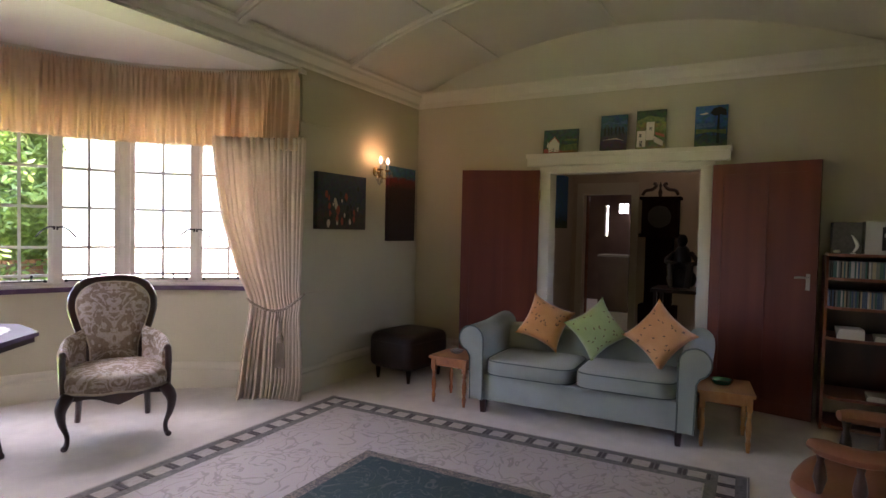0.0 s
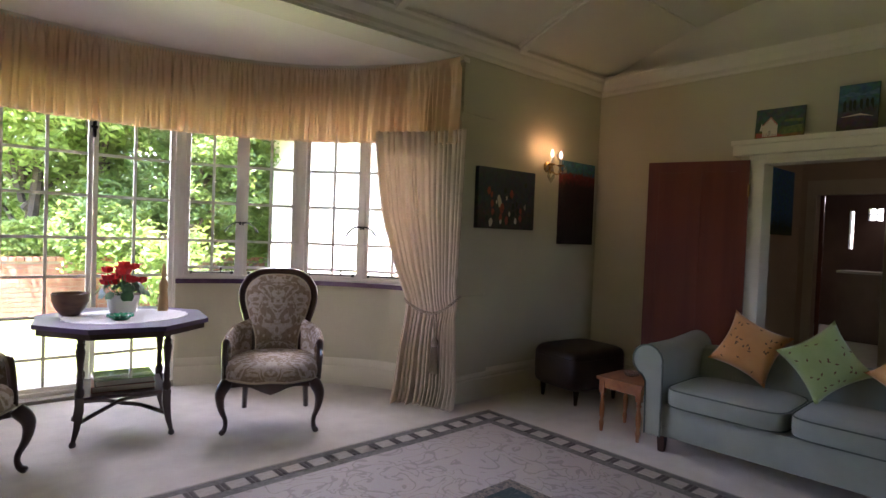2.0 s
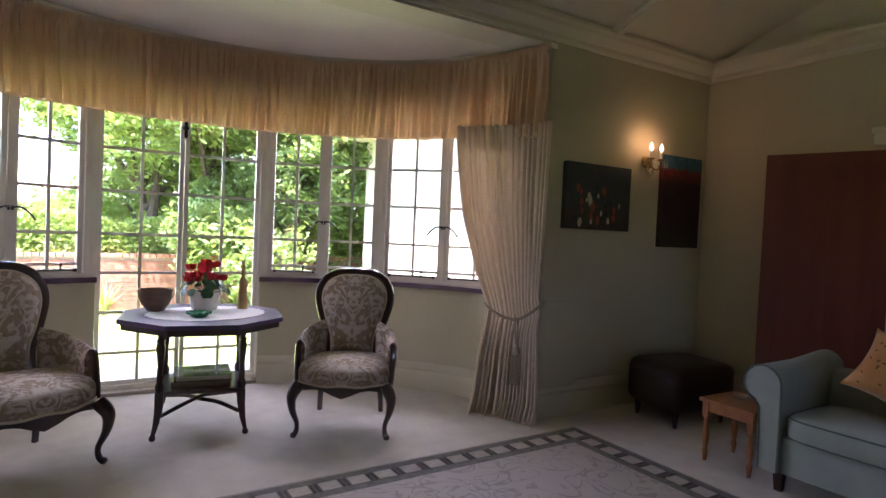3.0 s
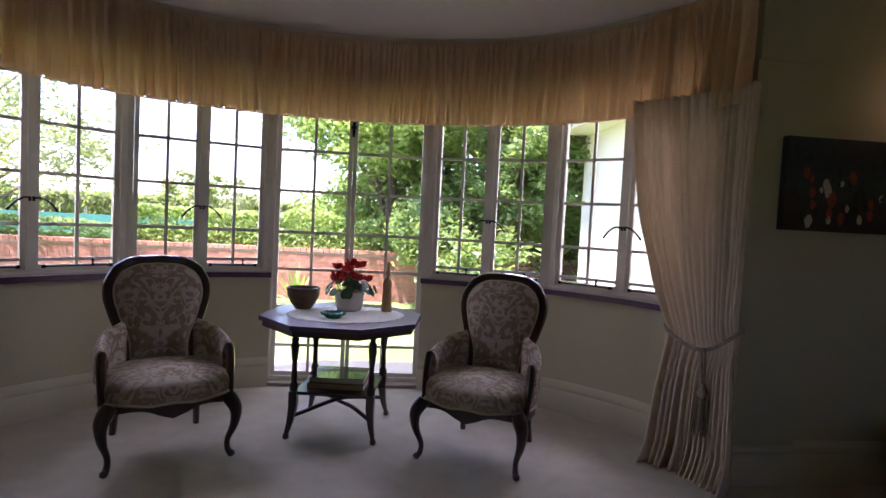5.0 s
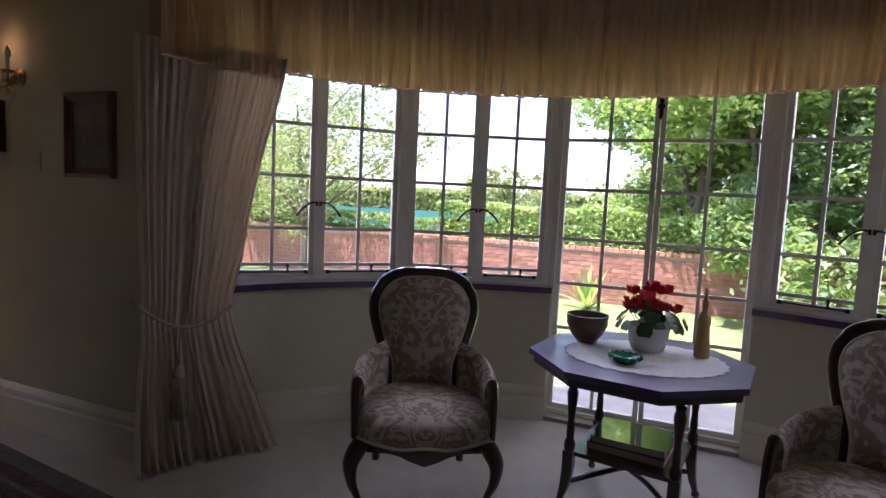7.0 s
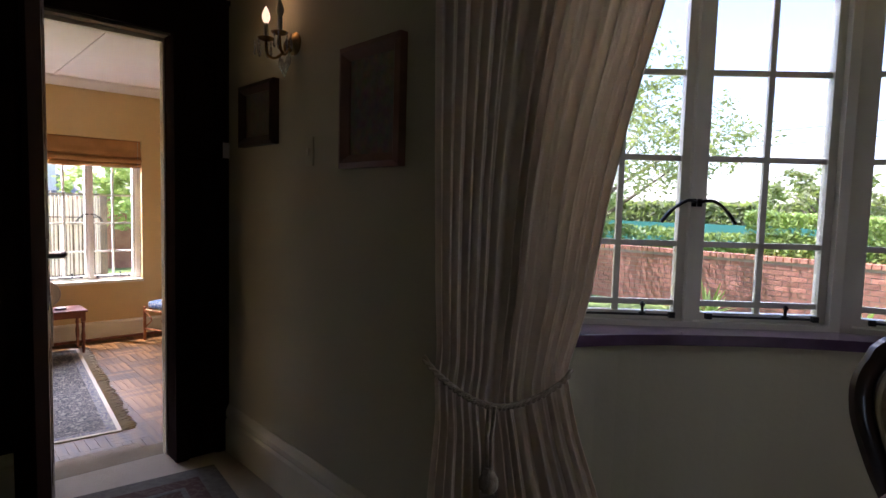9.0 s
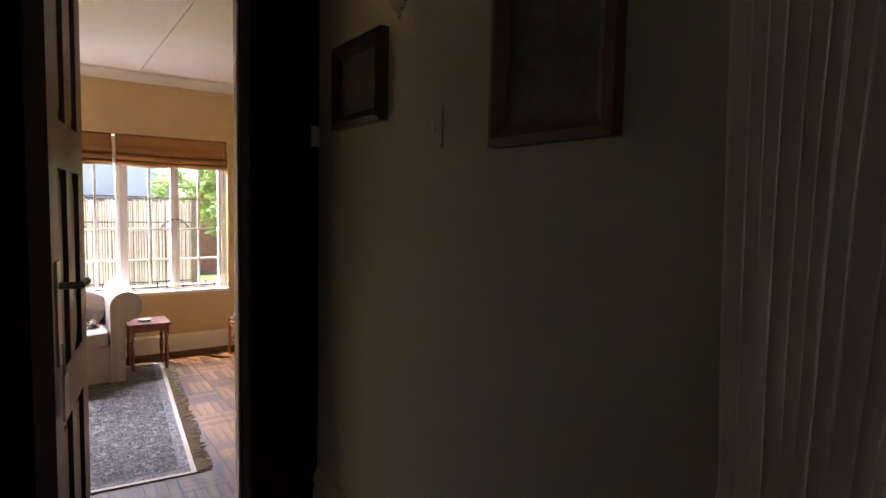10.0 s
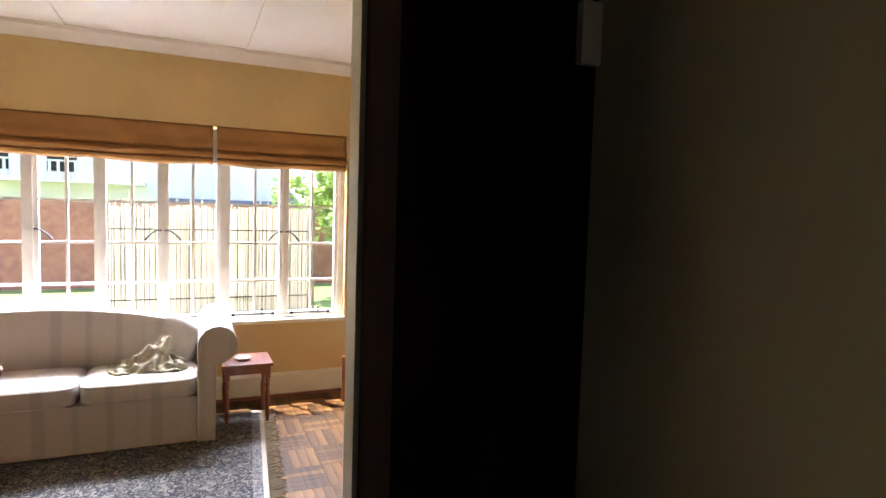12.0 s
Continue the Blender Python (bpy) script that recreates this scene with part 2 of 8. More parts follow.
M["rugsquare"] = material("rug_square_wool", (0.44, 0.40, 0.34), 0.95, color2=(0.37, 0.33, 0.28), scale=30, bump=0.5, bscale=300)
M["rugbar"] = material("rug_dark_bar_wool", (0.055, 0.047, 0.042), 0.95, color2=(0.09, 0.08, 0.07), scale=40, bump=0.5, bscale=300)
M["ruginner"] = patterned("rug_inner_border_wool", (0.11, 0.10, 0.09), (0.24, 0.20, 0.16), 26, 0.07, rough=0.95, distort=1.5, bump=0.5)
M["rugred"] = patterned("dark_red_rug_wool", (0.085, 0.035, 0.03), (0.13, 0.09, 0.07), 9.0, 0.06, rough=0.95, distort=2.0, bump=0.5)
M["yellow"] = material("yellow_wall_paint", (0.62, 0.45, 0.20), 0.75, color2=(0.66, 0.48, 0.22), scale=1.5, bump=0.1, bscale=50)
M["stripe"] = material("striped_sofa_cloth", (0.48, 0.42, 0.37), 0.9, color2=(0.41, 0.365, 0.325), scale=3.2, stretch=(3.2, 0.0, 0.0), detail=0.5, low=0.52, high=0.60, bump=0.3, bscale=300)
M["creamcloth"] = material("cream_sofa_cloth", (0.48, 0.42, 0.36), 0.9, color2=(0.44, 0.385, 0.33), scale=4, bump=0.3, bscale=300)
M["throw"] = material("knitted_throw", (0.50, 0.46, 0.34), 0.95, color2=(0.38, 0.34, 0.25), scale=25, bump=0.8, bscale=90)
M["blind"] = material("ochre_blind_cloth", (0.36, 0.17, 0.045), 0.8, color2=(0.42, 0.21, 0.06), scale=4, bump=0.3, bscale=250)
M["persian"] = patterned("persian_rug_wool", (0.12, 0.11, 0.10), (0.022, 0.022, 0.032), 26, 0.075, rough=0.95, distort=1.2, bump=0.5, second=(0.20, 0.185, 0.155))
M["persianedge"] = patterned("persian_border_wool", (0.10, 0.10, 0.14), (0.30, 0.28, 0.24), 40, 0.07, rough=0.95, distort=1.0, bump=0.5)
M["fringe"] = material("rug_fringe_cotton", (0.50, 0.46, 0.38), 0.95)
M["floral"] = patterned("blue_floral_cloth", (0.45, 0.44, 0.42), (0.06, 0.12, 0.25), 22, 0.1)
M["parquet"] = material("parquet_oak", (0.095, 0.040, 0.010), 0.58, color2=(0.19, 0.092, 0.025), scale=9, stretch=(0.3, 3, 1), vary=0.5, coat=0.0)
M["parquet"].node_tree.nodes["Principled BSDF"].inputs["Specular IOR Level"].default_value = 0.15
# brighter copy of the window paint, whitened to imitate glare on these frames
M["winwhite"] = material("white_window_paint", (0.84, 0.82, 0.77), 0.35, color2=(0.88, 0.86, 0.82), scale=8)
# the far room's dimness is put into this dark brown
M["fardark"] = material("dim_far_room_brown", (0.10, 0.055, 0.04), 0.7, color2=(0.14, 0.08, 0.055), scale=2)
M["hallwall"] = material("hall_wall_paint", (0.58, 0.49, 0.38), 0.8, color2=(0.62, 0.53, 0.42), scale=2)
M["black"] = material("black_cloth", (0.006, 0.005, 0.006), 0.7)
M["bronze"] = material("dark_bronze", (0.035, 0.032, 0.03), 0.45, metal=0.4)
M["grass"] = material("lawn_grass", (0.13, 0.20, 0.05), 0.95, color2=(0.20, 0.26, 0.08), scale=1.2, bump=0.8, bscale=80)
M["paving"] = material("garden_paving", (0.42, 0.38, 0.32), 0.85, color2=(0.34, 0.30, 0.25), scale=6, bump=0.3)
M["brick"] = material("red_clay_brick", (0.44, 0.21, 0.145), 0.85, color2=(0.33, 0.135, 0.095), scale=9, bump=0.5, bscale=60, vary=0.3)
M["mortar"] = material("mortar", (0.34, 0.28, 0.23), 0.95, color2=(0.28, 0.22, 0.18), scale=12, bump=0.3)
M["stucco"] = material("white_stucco", (0.80, 0.77, 0.70), 0.8, color2=(0.74, 0.71, 0.64), scale=2, bump=0.3, bscale=50)
M["roof"] = material("grey_roof_tile", (0.12, 0.12, 0.125), 0.7, color2=(0.17, 0.165, 0.16), scale=6)
M["bark"] = material("tree_bark", (0.10, 0.075, 0.055), 0.9, color2=(0.16, 0.125, 0.095), scale=9, bump=0.8, bscale=30)
M["fol_light"] = material("bright_foliage", (0.27, 0.40, 0.12), 0.5, color2=(0.36, 0.46, 0.15), scale=1.4)
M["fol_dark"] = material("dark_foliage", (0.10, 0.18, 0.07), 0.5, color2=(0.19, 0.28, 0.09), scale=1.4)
M["fol_dry"] = material("dry_foliage", (0.22, 0.21, 0.12), 0.6, color2=(0.13, 0.17, 0.07), scale=1.4)
for k in ("fol_light", "fol_dark", "fol_dry"):
    nt = M[k].node_tree
    tr = nt.nodes.new("ShaderNodeBsdfTranslucent")
    tr.inputs["Color"].default_value = (0.40, 0.52, 0.12, 1)
    ms = nt.nodes.new("ShaderNodeMixShader")
    ms.inputs[0].default_value = 0.35
    nt.links.new(nt.nodes["Principled BSDF"].outputs[0], ms.inputs[1])
    nt.links.new(tr.outputs[0], ms.inputs[2])
    nt.links.new(ms.outputs[0], nt.nodes["Material Output"].inputs[0])
M["reed"] = material("reed_cane", (0.60, 0.555, 0.51), 0.7, color2=(0.46, 0.41, 0.36), scale=14, stretch=(1, 1, 0.2), vary=0.2)
M["shadenet"] = material("green_shade_net", (0.05, 0.24, 0.20), 0.7)


def emitter(name, color, strength):
    m = material(name, color, 0.5)
    p = m.node_tree.nodes["Principled BSDF"]
    p.inputs["Emission Color"].default_value = (*color, 1)
    p.inputs["Emission Strength"].default_value = strength
    return m


M["bulb"] = emitter("lit_candle_bulb", (1.0, 0.72, 0.42), 0.4)
M["bulboff"] = material("clear_bulb", (0.8, 0.75, 0.6), 0.2)


def clear_glass(name, tint=(1, 1, 1)):
    m = bpy.data.materials.new(name)
    m.use_nodes = True
    n, l = m.node_tree.nodes, m.node_tree.links
    n.remove(n["Principled BSDF"])
    g, t, mx, fr = n.new("ShaderNodeBsdfGlossy"), n.new("ShaderNodeBsdfTransparent"), n.new("ShaderNodeMixShader"), n.new("ShaderNodeFresnel")
    g.inputs["Roughness"].default_value = 0.02
    t.inputs["Color"].default_value = (*tint, 1)
    fr.inputs["IOR"].default_value = 1.35
    l.new(fr.outputs[0], mx.inputs[0])
    l.new(t.outputs[0], mx.inputs[1])
    l.new(g.outputs[0], mx.inputs[2])
    l.new(mx.outputs[0], n["Material Output"].inputs[0])
    return m


M["pane"] = clear_glass("window_glass")
M["crystal"] = material("cut_crystal", (0.9, 0.9, 0.9), 0.05, transmission=0.8)


# ---- building helpers ----
def box(bm, x0, y0, z0, x1, y1, z1, m=None):
    vs = [bm.verts.new((x, y, z)) for z in (z0, z1) for x, y in ((x0, y0), (x1, y0), (x1, y1), (x0, y1))]
    if m is not None:
        for v in vs:
            v.co = m @ v.co
    for f in ((3, 2, 1, 0), (4, 5, 6, 7), (0, 1, 5, 4), (1, 2, 6, 5), (2, 3, 7, 6), (3, 0, 4, 7)):
        bm.faces.new([vs[i] for i in f])
    return vs


def prism(bm, poly, z0, z1):
    """poly: anticlockwise plan points."""
    a = [bm.verts.new((x, y, z0)) for x, y in poly]
    b = [bm.verts.new((x, y, z1)) for x, y in poly]
    n = len(poly)
    bm.faces.new(a[::-1])
    bm.faces.new(b)
    for i in range(n):
        bm.faces.new((a[i], a[(i + 1) % n], b[(i + 1) % n], b[i]))


def lathe(bm, prof, seg=20, at=(0, 0, 0), axis="z", sx=1.0, sy=1.0):
    """prof: (radius, height) from the bottom up; closed with caps."""
    rings = []
    for r, h in prof:
        ring = []
        for i in range(seg):
            a = 2 * math.pi * i / seg
            c, s = r * math.cos(a) * sx, r * math.sin(a) * sy
            co = {"z": (c, s, h), "x": (h, c, s), "y": (s, h, c)}[axis]
            ring.append(bm.verts.new((co[0] + at[0], co[1] + at[1], co[2] + at[2])))
        rings.append(ring)
    for p, q in zip(rings, rings[1:]):
        for i in range(seg):
            bm.faces.new((p[i], p[(i + 1) % seg], q[(i + 1) % seg], q[i]))
    bm.faces.new(rings[0][::-1])
    bm.faces.new(rings[-1])


def tube(bm, pts, radii, seg=8, flat=1.0, square=False):
    """A tapered tube through pts; radii a number or one for each point."""
    pts = [Vector(p) for p in pts]
    if not hasattr(radii, "__len__"):
        radii = [radii] * len(pts)
    rings = []
    ref = Vector((0, 0, 1))
    for i, p in enumerate(pts):
        d = (pts[min(i + 1, len(pts) - 1)] - pts[max(i - 1, 0)]).normalized()
        if abs(d.dot(ref)) > 0.95:
            ref = Vector((1, 0, 0)) if abs(d.x) < 0.9 else Vector((0, 1, 0))
        u = d.cross(ref).normalized()
        v = u.cross(d).normalized()
        ref = v
        ring = []
        for k in range(seg):
            a = 2 * math.pi * (k + (0.5 if square else 0)) / seg
            ring.append(bm.verts.new(p + u * math.cos(a) * radii[i] + v * math.sin(a) * radii[i] * flat))
        rings.append(ring)
    for a, b in zip(rings, rings[1:]):
        for k in range(seg):
            bm.faces.new((a[k], a[(k + 1) % seg], b[(k + 1) % seg], b[k]))
    bm.faces.new(rings[0][::-1])
    bm.faces.new(rings[-1])


def smooth_path(pts, n=8):
    """Catmull-Rom through pts."""
    P = [Vector(p) for p in pts]
    P = [2 * P[0] - P[1]] + P + [2 * P[-1] - P[-2]]
    out = []
    for i in range(1, len(P) - 2):
        for k in range(n):
            t = k / n
            out.append(0.5 * ((2 * P[i]) + (P[i + 1] - P[i - 1]) * t + (2 * P[i - 1] - 5 * P[i] + 4 * P[i + 1] - P[i + 2]) * t * t
                              + (-P[i - 1] + 3 * P[i] - 3 * P[i + 1] + P[i + 2]) * t ** 3))
    out.append(P[-2])
    return out


def sweep(bm, path, prof, closed=False):
    """Carries a closed profile of (out, up) along a plan path of (x, y, z); out is to the left of the way."""
    path = [Vector(p) for p in path]
    n = len(path)
    rings = []
    for i, p in enumerate(path):
        a = path[i] - path[i - 1] if (i or closed) else path[1] - path[0]
        b = path[(i + 1) % n] - path[i] if (i < n - 1 or closed) else path[-1] - path[-2]
        a, b = Vector((a.x, a.y)).normalized(), Vector((b.x, b.y)).normalized()
        t = (a + b).normalized()
        nrm = Vector((-t.y, t.x))
        k = 1 / max(0.3, t.dot(a))
        rings.append([bm.verts.new((p.x + nrm.x * o * k, p.y + nrm.y * o * k, p.z + u)) for o, u in prof])
    m = len(prof)
    for i in range(n if closed else n - 1):
        r, s = rings[i], rings[(i + 1) % n]
        for k in range(m):
            bm.faces.new((r[k], s[k], s[(k + 1) % m], r[(k + 1) % m]))
    if not closed:
        bm.faces.new(rings[0])
        bm.faces.new(rings[-1][::-1])


def blob(bm, cx, cy, cz, rx, ry, rz, power=2.0, seg=20, rings=12, m=None):
    """A superellipsoid: power 2 is an ellipsoid, more is boxier."""
    def sgn(v, e):
        return math.copysign(abs(v) ** e, v)
    e = 2 / power
    rows = []
    for i in range(1, rings):
        ph = -math.pi / 2 + math.pi * i / rings
        row = []
        for k in range(seg):
            th = 2 * math.pi * k / seg
            co = Vector((cx + rx * sgn(math.cos(ph), e) * sgn(math.cos(th), e), cy + ry * sgn(math.cos(ph), e) * sgn(math.sin(th), e), cz + rz * sgn(math.sin(ph), e)))
            row.append(bm.verts.new(m @ co if m else co))
        rows.append(row)
    bot, top = Vector((cx, cy, cz - rz)), Vector((cx, cy, cz + rz))
    b, t = bm.verts.new(m @ bot if m else bot), bm.verts.new(m @ top if m else top)
    for r, s in zip(rows, rows[1:]):
        for k in range(seg):
            bm.faces.new((r[k], r[(k + 1) % seg], s[(k + 1) % seg], s[k]))
    for k in range(seg):
        bm.faces.new((b, rows[0][(k + 1) % seg], rows[0][k]))
        bm.faces.new((t, rows[-1][k], rows[-1][(k + 1) % seg]))


def bevel(bm, width=0.004, segments=2, angle=0.5):
    es = [e for e in bm.edges if len(e.link_faces) == 2 and e.calc_face_angle(0) > angle]
    bmesh.ops.bevel(bm, geom=es, offset=width, segments=segments, affect="EDGES", profile=0.6, clamp_overlap=True)


def part(name, bm, mat, parent=None, label="", smooth=False, fix=True, m=None):
    """Links a bmesh as one mesh object under a thing or a part."""
    if fix:
        bmesh.ops.recalc_face_normals(bm, faces=bm.faces)
    if smooth:
        for f in bm.faces:
            f.smooth = True
        for e in bm.edges:
            if len(e.link_faces) == 2 and e.calc_face_angle(0) > 0.7:
                e.smooth = False
    me = bpy.data.meshes.new(name)
    bm.to_mesh(me)
    bm.free()
    me.materials.append(M[mat] if isinstance(mat, str) else mat)
    ob = new(name, me)
    if parent is not None:
        ob.parent = parent
    if m is not None:
        ob.matrix_local = m
    if label:
        tagged(ob, label)
    return ob


def thing(name, label, category, at=(0, 0, 0), turn=0.0, group=""):
    ob = new(name)
    ob.empty_display_size = 0.1
    ob.matrix_world = pose(at[0], at[1], at[2], 0, 0, turn)
    return tagged(ob, label, category, group)


def setting(name, bm, mat, label="", category="structure", smooth=False, fix=True):
    ob = part(name, bm, mat, smooth=smooth, fix=fix)
    return tagged(ob, label or name.replace("_", " "), category, "", "structure")


def B():
    return bmesh.new()

# ---- the living room shell ----
XW, XE, YN, YS = -1.09, 7.13, 5.02, 0.66
YNW = 5.05                                  # the wall west of the bay stands a little further out
CX = 2.985                                    # middle of the bay
SPRING, PEAK = 2.95, 3.43                    # barrel ceiling
BAYCEIL = 2.80
SILL = 0.92
IN = [(-2.25, 5.0), (-2.20, 5.40), (-2.04, 5.78), (-1.72, 6.16), (-1.36, 6.44), (-1.0, 6.61), (-0.605, 6.74)]   # inner face of the bay wall
WINV = [(-2.44, 5.64), (-1.61, 6.48), (-0.655, 6.87), (0.655, 6.87), (1.61, 6.48), (2.44, 5.64)]  # corners of the window line
OUT = [(2.62, 5.72), (1.72, 6.68), (1.2, 6.92), (0.68, 7.08)]      # outer face of the bay wall


def bay_side(s):
    """Inner face of one half of the bay wall, from the room to the garden door; s is -1 west, 1 east."""
    pts = [Vector((CX + (x if s < 0 else -x), y, 0)) for x, y, _ in smooth_path([(x, y, 0) for x, y in IN], 5)]
    if s < 0:
        for p in pts:
            p.x -= 0.09 * max(0, (5.9 - p.y) / 0.9)
    return pts


def bay_wall(name, s):
    inner = bay_side(s)
    inner[0].y = 5.004 if s > 0 else YNW + 0.004
    out = [Vector((CX + s * abs(x), y, 0)) for x, y in [(2.62, inner[0].y)] + OUT]
    bm = B()
    poly = [(p.x, p.y) for p in inner] + [(p.x, p.y) for p in out[::-1]]
    prism(bm, poly, 0, SILL - 0.04)
    setting(name, bm, "wall", "curved sage green bay wall under the sill")
    bm = B()
    poly = [(p.x, p.y) for p in inner] + [(p.x, p.y) for p in out[::-1]]
    prism(bm, poly, 2.36, BAYCEIL + 0.1)
    setting(name.replace("wall", "header"), bm, "wall", "wall above the bay windows")
    bm = B()
    prism(bm, [(CX + s * x, y) for x, y in ((2.20, 5.35), (2.62, 5.35), (2.62, 5.75), (2.46, 5.68), (2.40, 5.60))], SILL, 2.36)
    setting(name.replace("wall", "pier"), bm, "wall", "narrow pier at the end of the bay windows")
    # sill board, with a rounded nose over the wall
    bm = B()
    nose = [p + Vector(((CX - p.x), (5.0 - p.y) * 0.9, 0)).normalized() * 0.035 for p in inner if p.y > 5.2]
    edge = [Vector((CX + s * abs(x), y, 0)) for x, y in [(2.44, 5.40)] + WINV[:2:-1]]
    prism(bm, [(p.x, p.y) for p in nose] + [(p.x, p.y) for p in edge[::-1]], SILL - 0.04, SILL)
    bevel(bm, 0.012, 2, 1.0)
    setting(name.replace("wall", "sill"), bm, "sill", "dark glossy tiled window sill", "window sill")
    base = inner
    bm = B()
    prof = [(0, 0.0), (0.022, 0.0), (0.022, 0.15), (0.014, 0.165), (0.02, 0.175), (0.02, 0.20), (0.006, 0.235), (0, 0.235)]
    sweep(bm, base, [(o * (1 if s > 0 else -1), u) for o, u in prof])
    setting(name.replace("wall", "baseboard"), bm, "basepaint", "tall moulded skirting board painted pale green", "baseboard", smooth=True)


bay_wall("bay_wall_west", -1)
bay_wall("bay_wall_east", 1)


def wall_box(name, mat, *b, label=""):
    bm = B()
    box(bm, *b)
    return setting(name, bm, mat, label or "painted plaster wall")


T = 0.2
wall_box("wall_north_east", "wall", CX + 2.25, YN, 0, XE + 0.15, YN + 0.3, 3.0, label="sage green plaster wall")
wall_box("wall_north_west", "wall", XW, YNW, 0, CX - 2.34, YN + 0.3, 3.0, label="sage green plaster wall")
wall_box("wall_north_west_top", "ceil", XW, YN + 0.001, 2.985, CX - 2.25, YNW, 3.0, label="ledge over the cornice")
wall_box("wall_bay_beam", "ceil", CX - 2.25, YN + 0.005, BAYCEIL, CX + 2.25, YN + 0.3, 3.0, label="beam across the bay opening")
SX0, SX1, SZ0, SZ1 = 5.45, 6.1, 1.25, 1.9       # daylight opening in the south wall
for nm, x0, x1, z0, z1 in (("wall_south_west", XW, SX0, 0, 3.0), ("wall_south_east", SX1, XE, 0, 3.0), ("wall_south_low", SX0, SX1, 0, SZ0), ("wall_south_high", SX0, SX1, SZ1, 3.0)):
    wall_box(nm, "wall", x0, YS - 0.2, z0, x1, YS, z1, label="sage green plaster wall")
DY0, DY1, DZ = 2.035, 3.445, 2.08              # double doorway in the east wall
wall_box("wall_east_south", "wall", XE, YS - 0.2, 0, XE + 0.15, DY0, 3.0, label="sage green plaster wall")
wall_box("wall_east_north", "wall", XE, DY1, 0, XE + 0.15, YN, 3.0, label="sage green plaster wall")
wall_box("wall_east_over_door", "wall", XE, DY0, DZ, XE + 0.15, DY1, 3.0, label="sage green plaster wall over the doorway")
WY0, WY1, WZ = 4.20, 4.785, 2.175              # doorway in the west wall
wall_box("wall_west_south", "wall", XW - 0.13, YS - 0.2, 0, XW, WY0, 3.0, label="sage green plaster wall")
wall_box("wall_west_north", "wall", XW - 0.13, WY1, -0.32, XW, YN + 0.3, 3.0, label="plaster wall beside the dark door surround")
wall_box("wall_west_over_door", "wall", XW - 0.13, WY0, WZ, XW, WY1, 3.0, label="plaster wall over the doorway")
bm = B()
prism(bm, [(XW - 0.14, YS - 0.2), (XE + 0.15, YS - 0.2), (XE + 0.15, YN + 0.3), (CX + 2.62, YN + 0.3)] + [(CX + x, y) for x, y in OUT]
      + [(CX - x, y) for x, y in OUT[::-1]] + [(CX - 2.62, YN + 0.3), (XW - 0.14, YN + 0.3)], -0.2, 0.0)
setting("floor", bm, "carpet", "pale cream wool carpet, slightly worn", "floor")


def arc_z(y):
    t = (y - (YN + YS) / 2) / ((YN - YS) / 2)
    R = ((YN - YS) / 2) ** 2 / (2 * (PEAK - SPRING)) + (PEAK - SPRING) / 2
    return PEAK - R + math.sqrt(R * R - (t * (YN - YS) / 2) ** 2)


# barrel ceiling, its end wall and battens
bm = B()
N = 28
ys = [YS + (YN - YS) * i / N for i in range(N + 1)]
pr = [(y, arc_z(y)) for y in ys] + [(y, arc_z(y) + 0.08) for y in ys[::-1]]
r0 = [bm.verts.new((XW - 0.2, y, z)) for y, z in pr]
r1 = [bm.verts.new((XE + 0.15, y, z)) for y, z in pr]
for k in range(len(pr)):
    bm.faces.new((r0[k], r0[(k + 1) % len(pr)], r1[(k + 1) % len(pr)], r1[k]))
bm.faces.new(r0)
bm.faces.new(r1[::-1])
setting("ceiling", bm, "ceil", "cream barrel-vaulted board ceiling", "ceiling", smooth=True)
for nm, x0, x1 in (("ceiling_end_east", XE + 0.002, XE + 0.14), ("ceiling_end_west", XW - 0.14, XW - 0.002)):
    bm = B()
    poly = [(y, arc_z(y) + 0.01) for y in ys] + [(YN, 2.9), (YS, 2.9)]
    a = [bm.verts.new((x0, y, z)) for y, z in poly]
    b = [bm.verts.new((x1, y, z)) for y, z in poly]
    bm.faces.new(a)
    bm.faces.new(b[::-1])
    for i in range(len(poly)):
        bm.faces.new((a[i], b[i], b[(i + 1) % len(poly)], a[(i + 1) % len(poly)]))
    setting(nm, bm, "ceil", "cream end wall under the vault", "wall")
for x in (5.80, 4.50, 3.20, 1.90, 0.60, -0.70):
    bm = B()
    for o, d in ((0.055, 0.035), (0.028, 0.055)):
        pr = [(y, arc_z(y) + 0.01) for y in ys] + [(y, arc_z(y) - d) for y in ys[::-1]]
        r0 = [bm.verts.new((x - o, y, z)) for y, z in pr]
        r1 = [bm.verts.new((x + o, y, z)) for y, z in pr]
        for k in range(len(pr)):
            bm.faces.new((r0[k], r0[(k + 1) % len(pr)], r1[(k + 1) % len(pr)], r1[k]))
        bm.faces.new(r0)
        bm.faces.new(r1[::-1])
    setting("ceiling_rib", bm, "ceil", "moulded cream rib across the vault", "ceiling")
for y in (4.05, 2.84, 1.63):
    bm = B()
    z = arc_z(y)
    box(bm, XW, y - 0.017, z - 0.014, XE, y + 0.017, z + 0.01)
    setting("ceiling_batten", bm, "ceil", "narrow cream cover batten", "ceiling")
# cornice round the room
prof = [(0, 0), (0.02, 0), (0.03, 0.02), (0.03, 0.05), (0.06, 0.075), (0.09, 0.10), (0.10, 0.125), (0.12, 0.14), (0.12, 0.165), (0, 0.165)]
bm = B()
sweep(bm, [(XW, YS, 2.82), (XE, YS, 2.82), (XE, YN, 2.82), (CX - 2.25, YN, 2.82), (CX - 2.26, YNW, 2.82), (XW, YNW, 2.82)], prof, closed=True)
setting("cornice", bm, "ceil", "moulded cream cornice", "cornice")
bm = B()
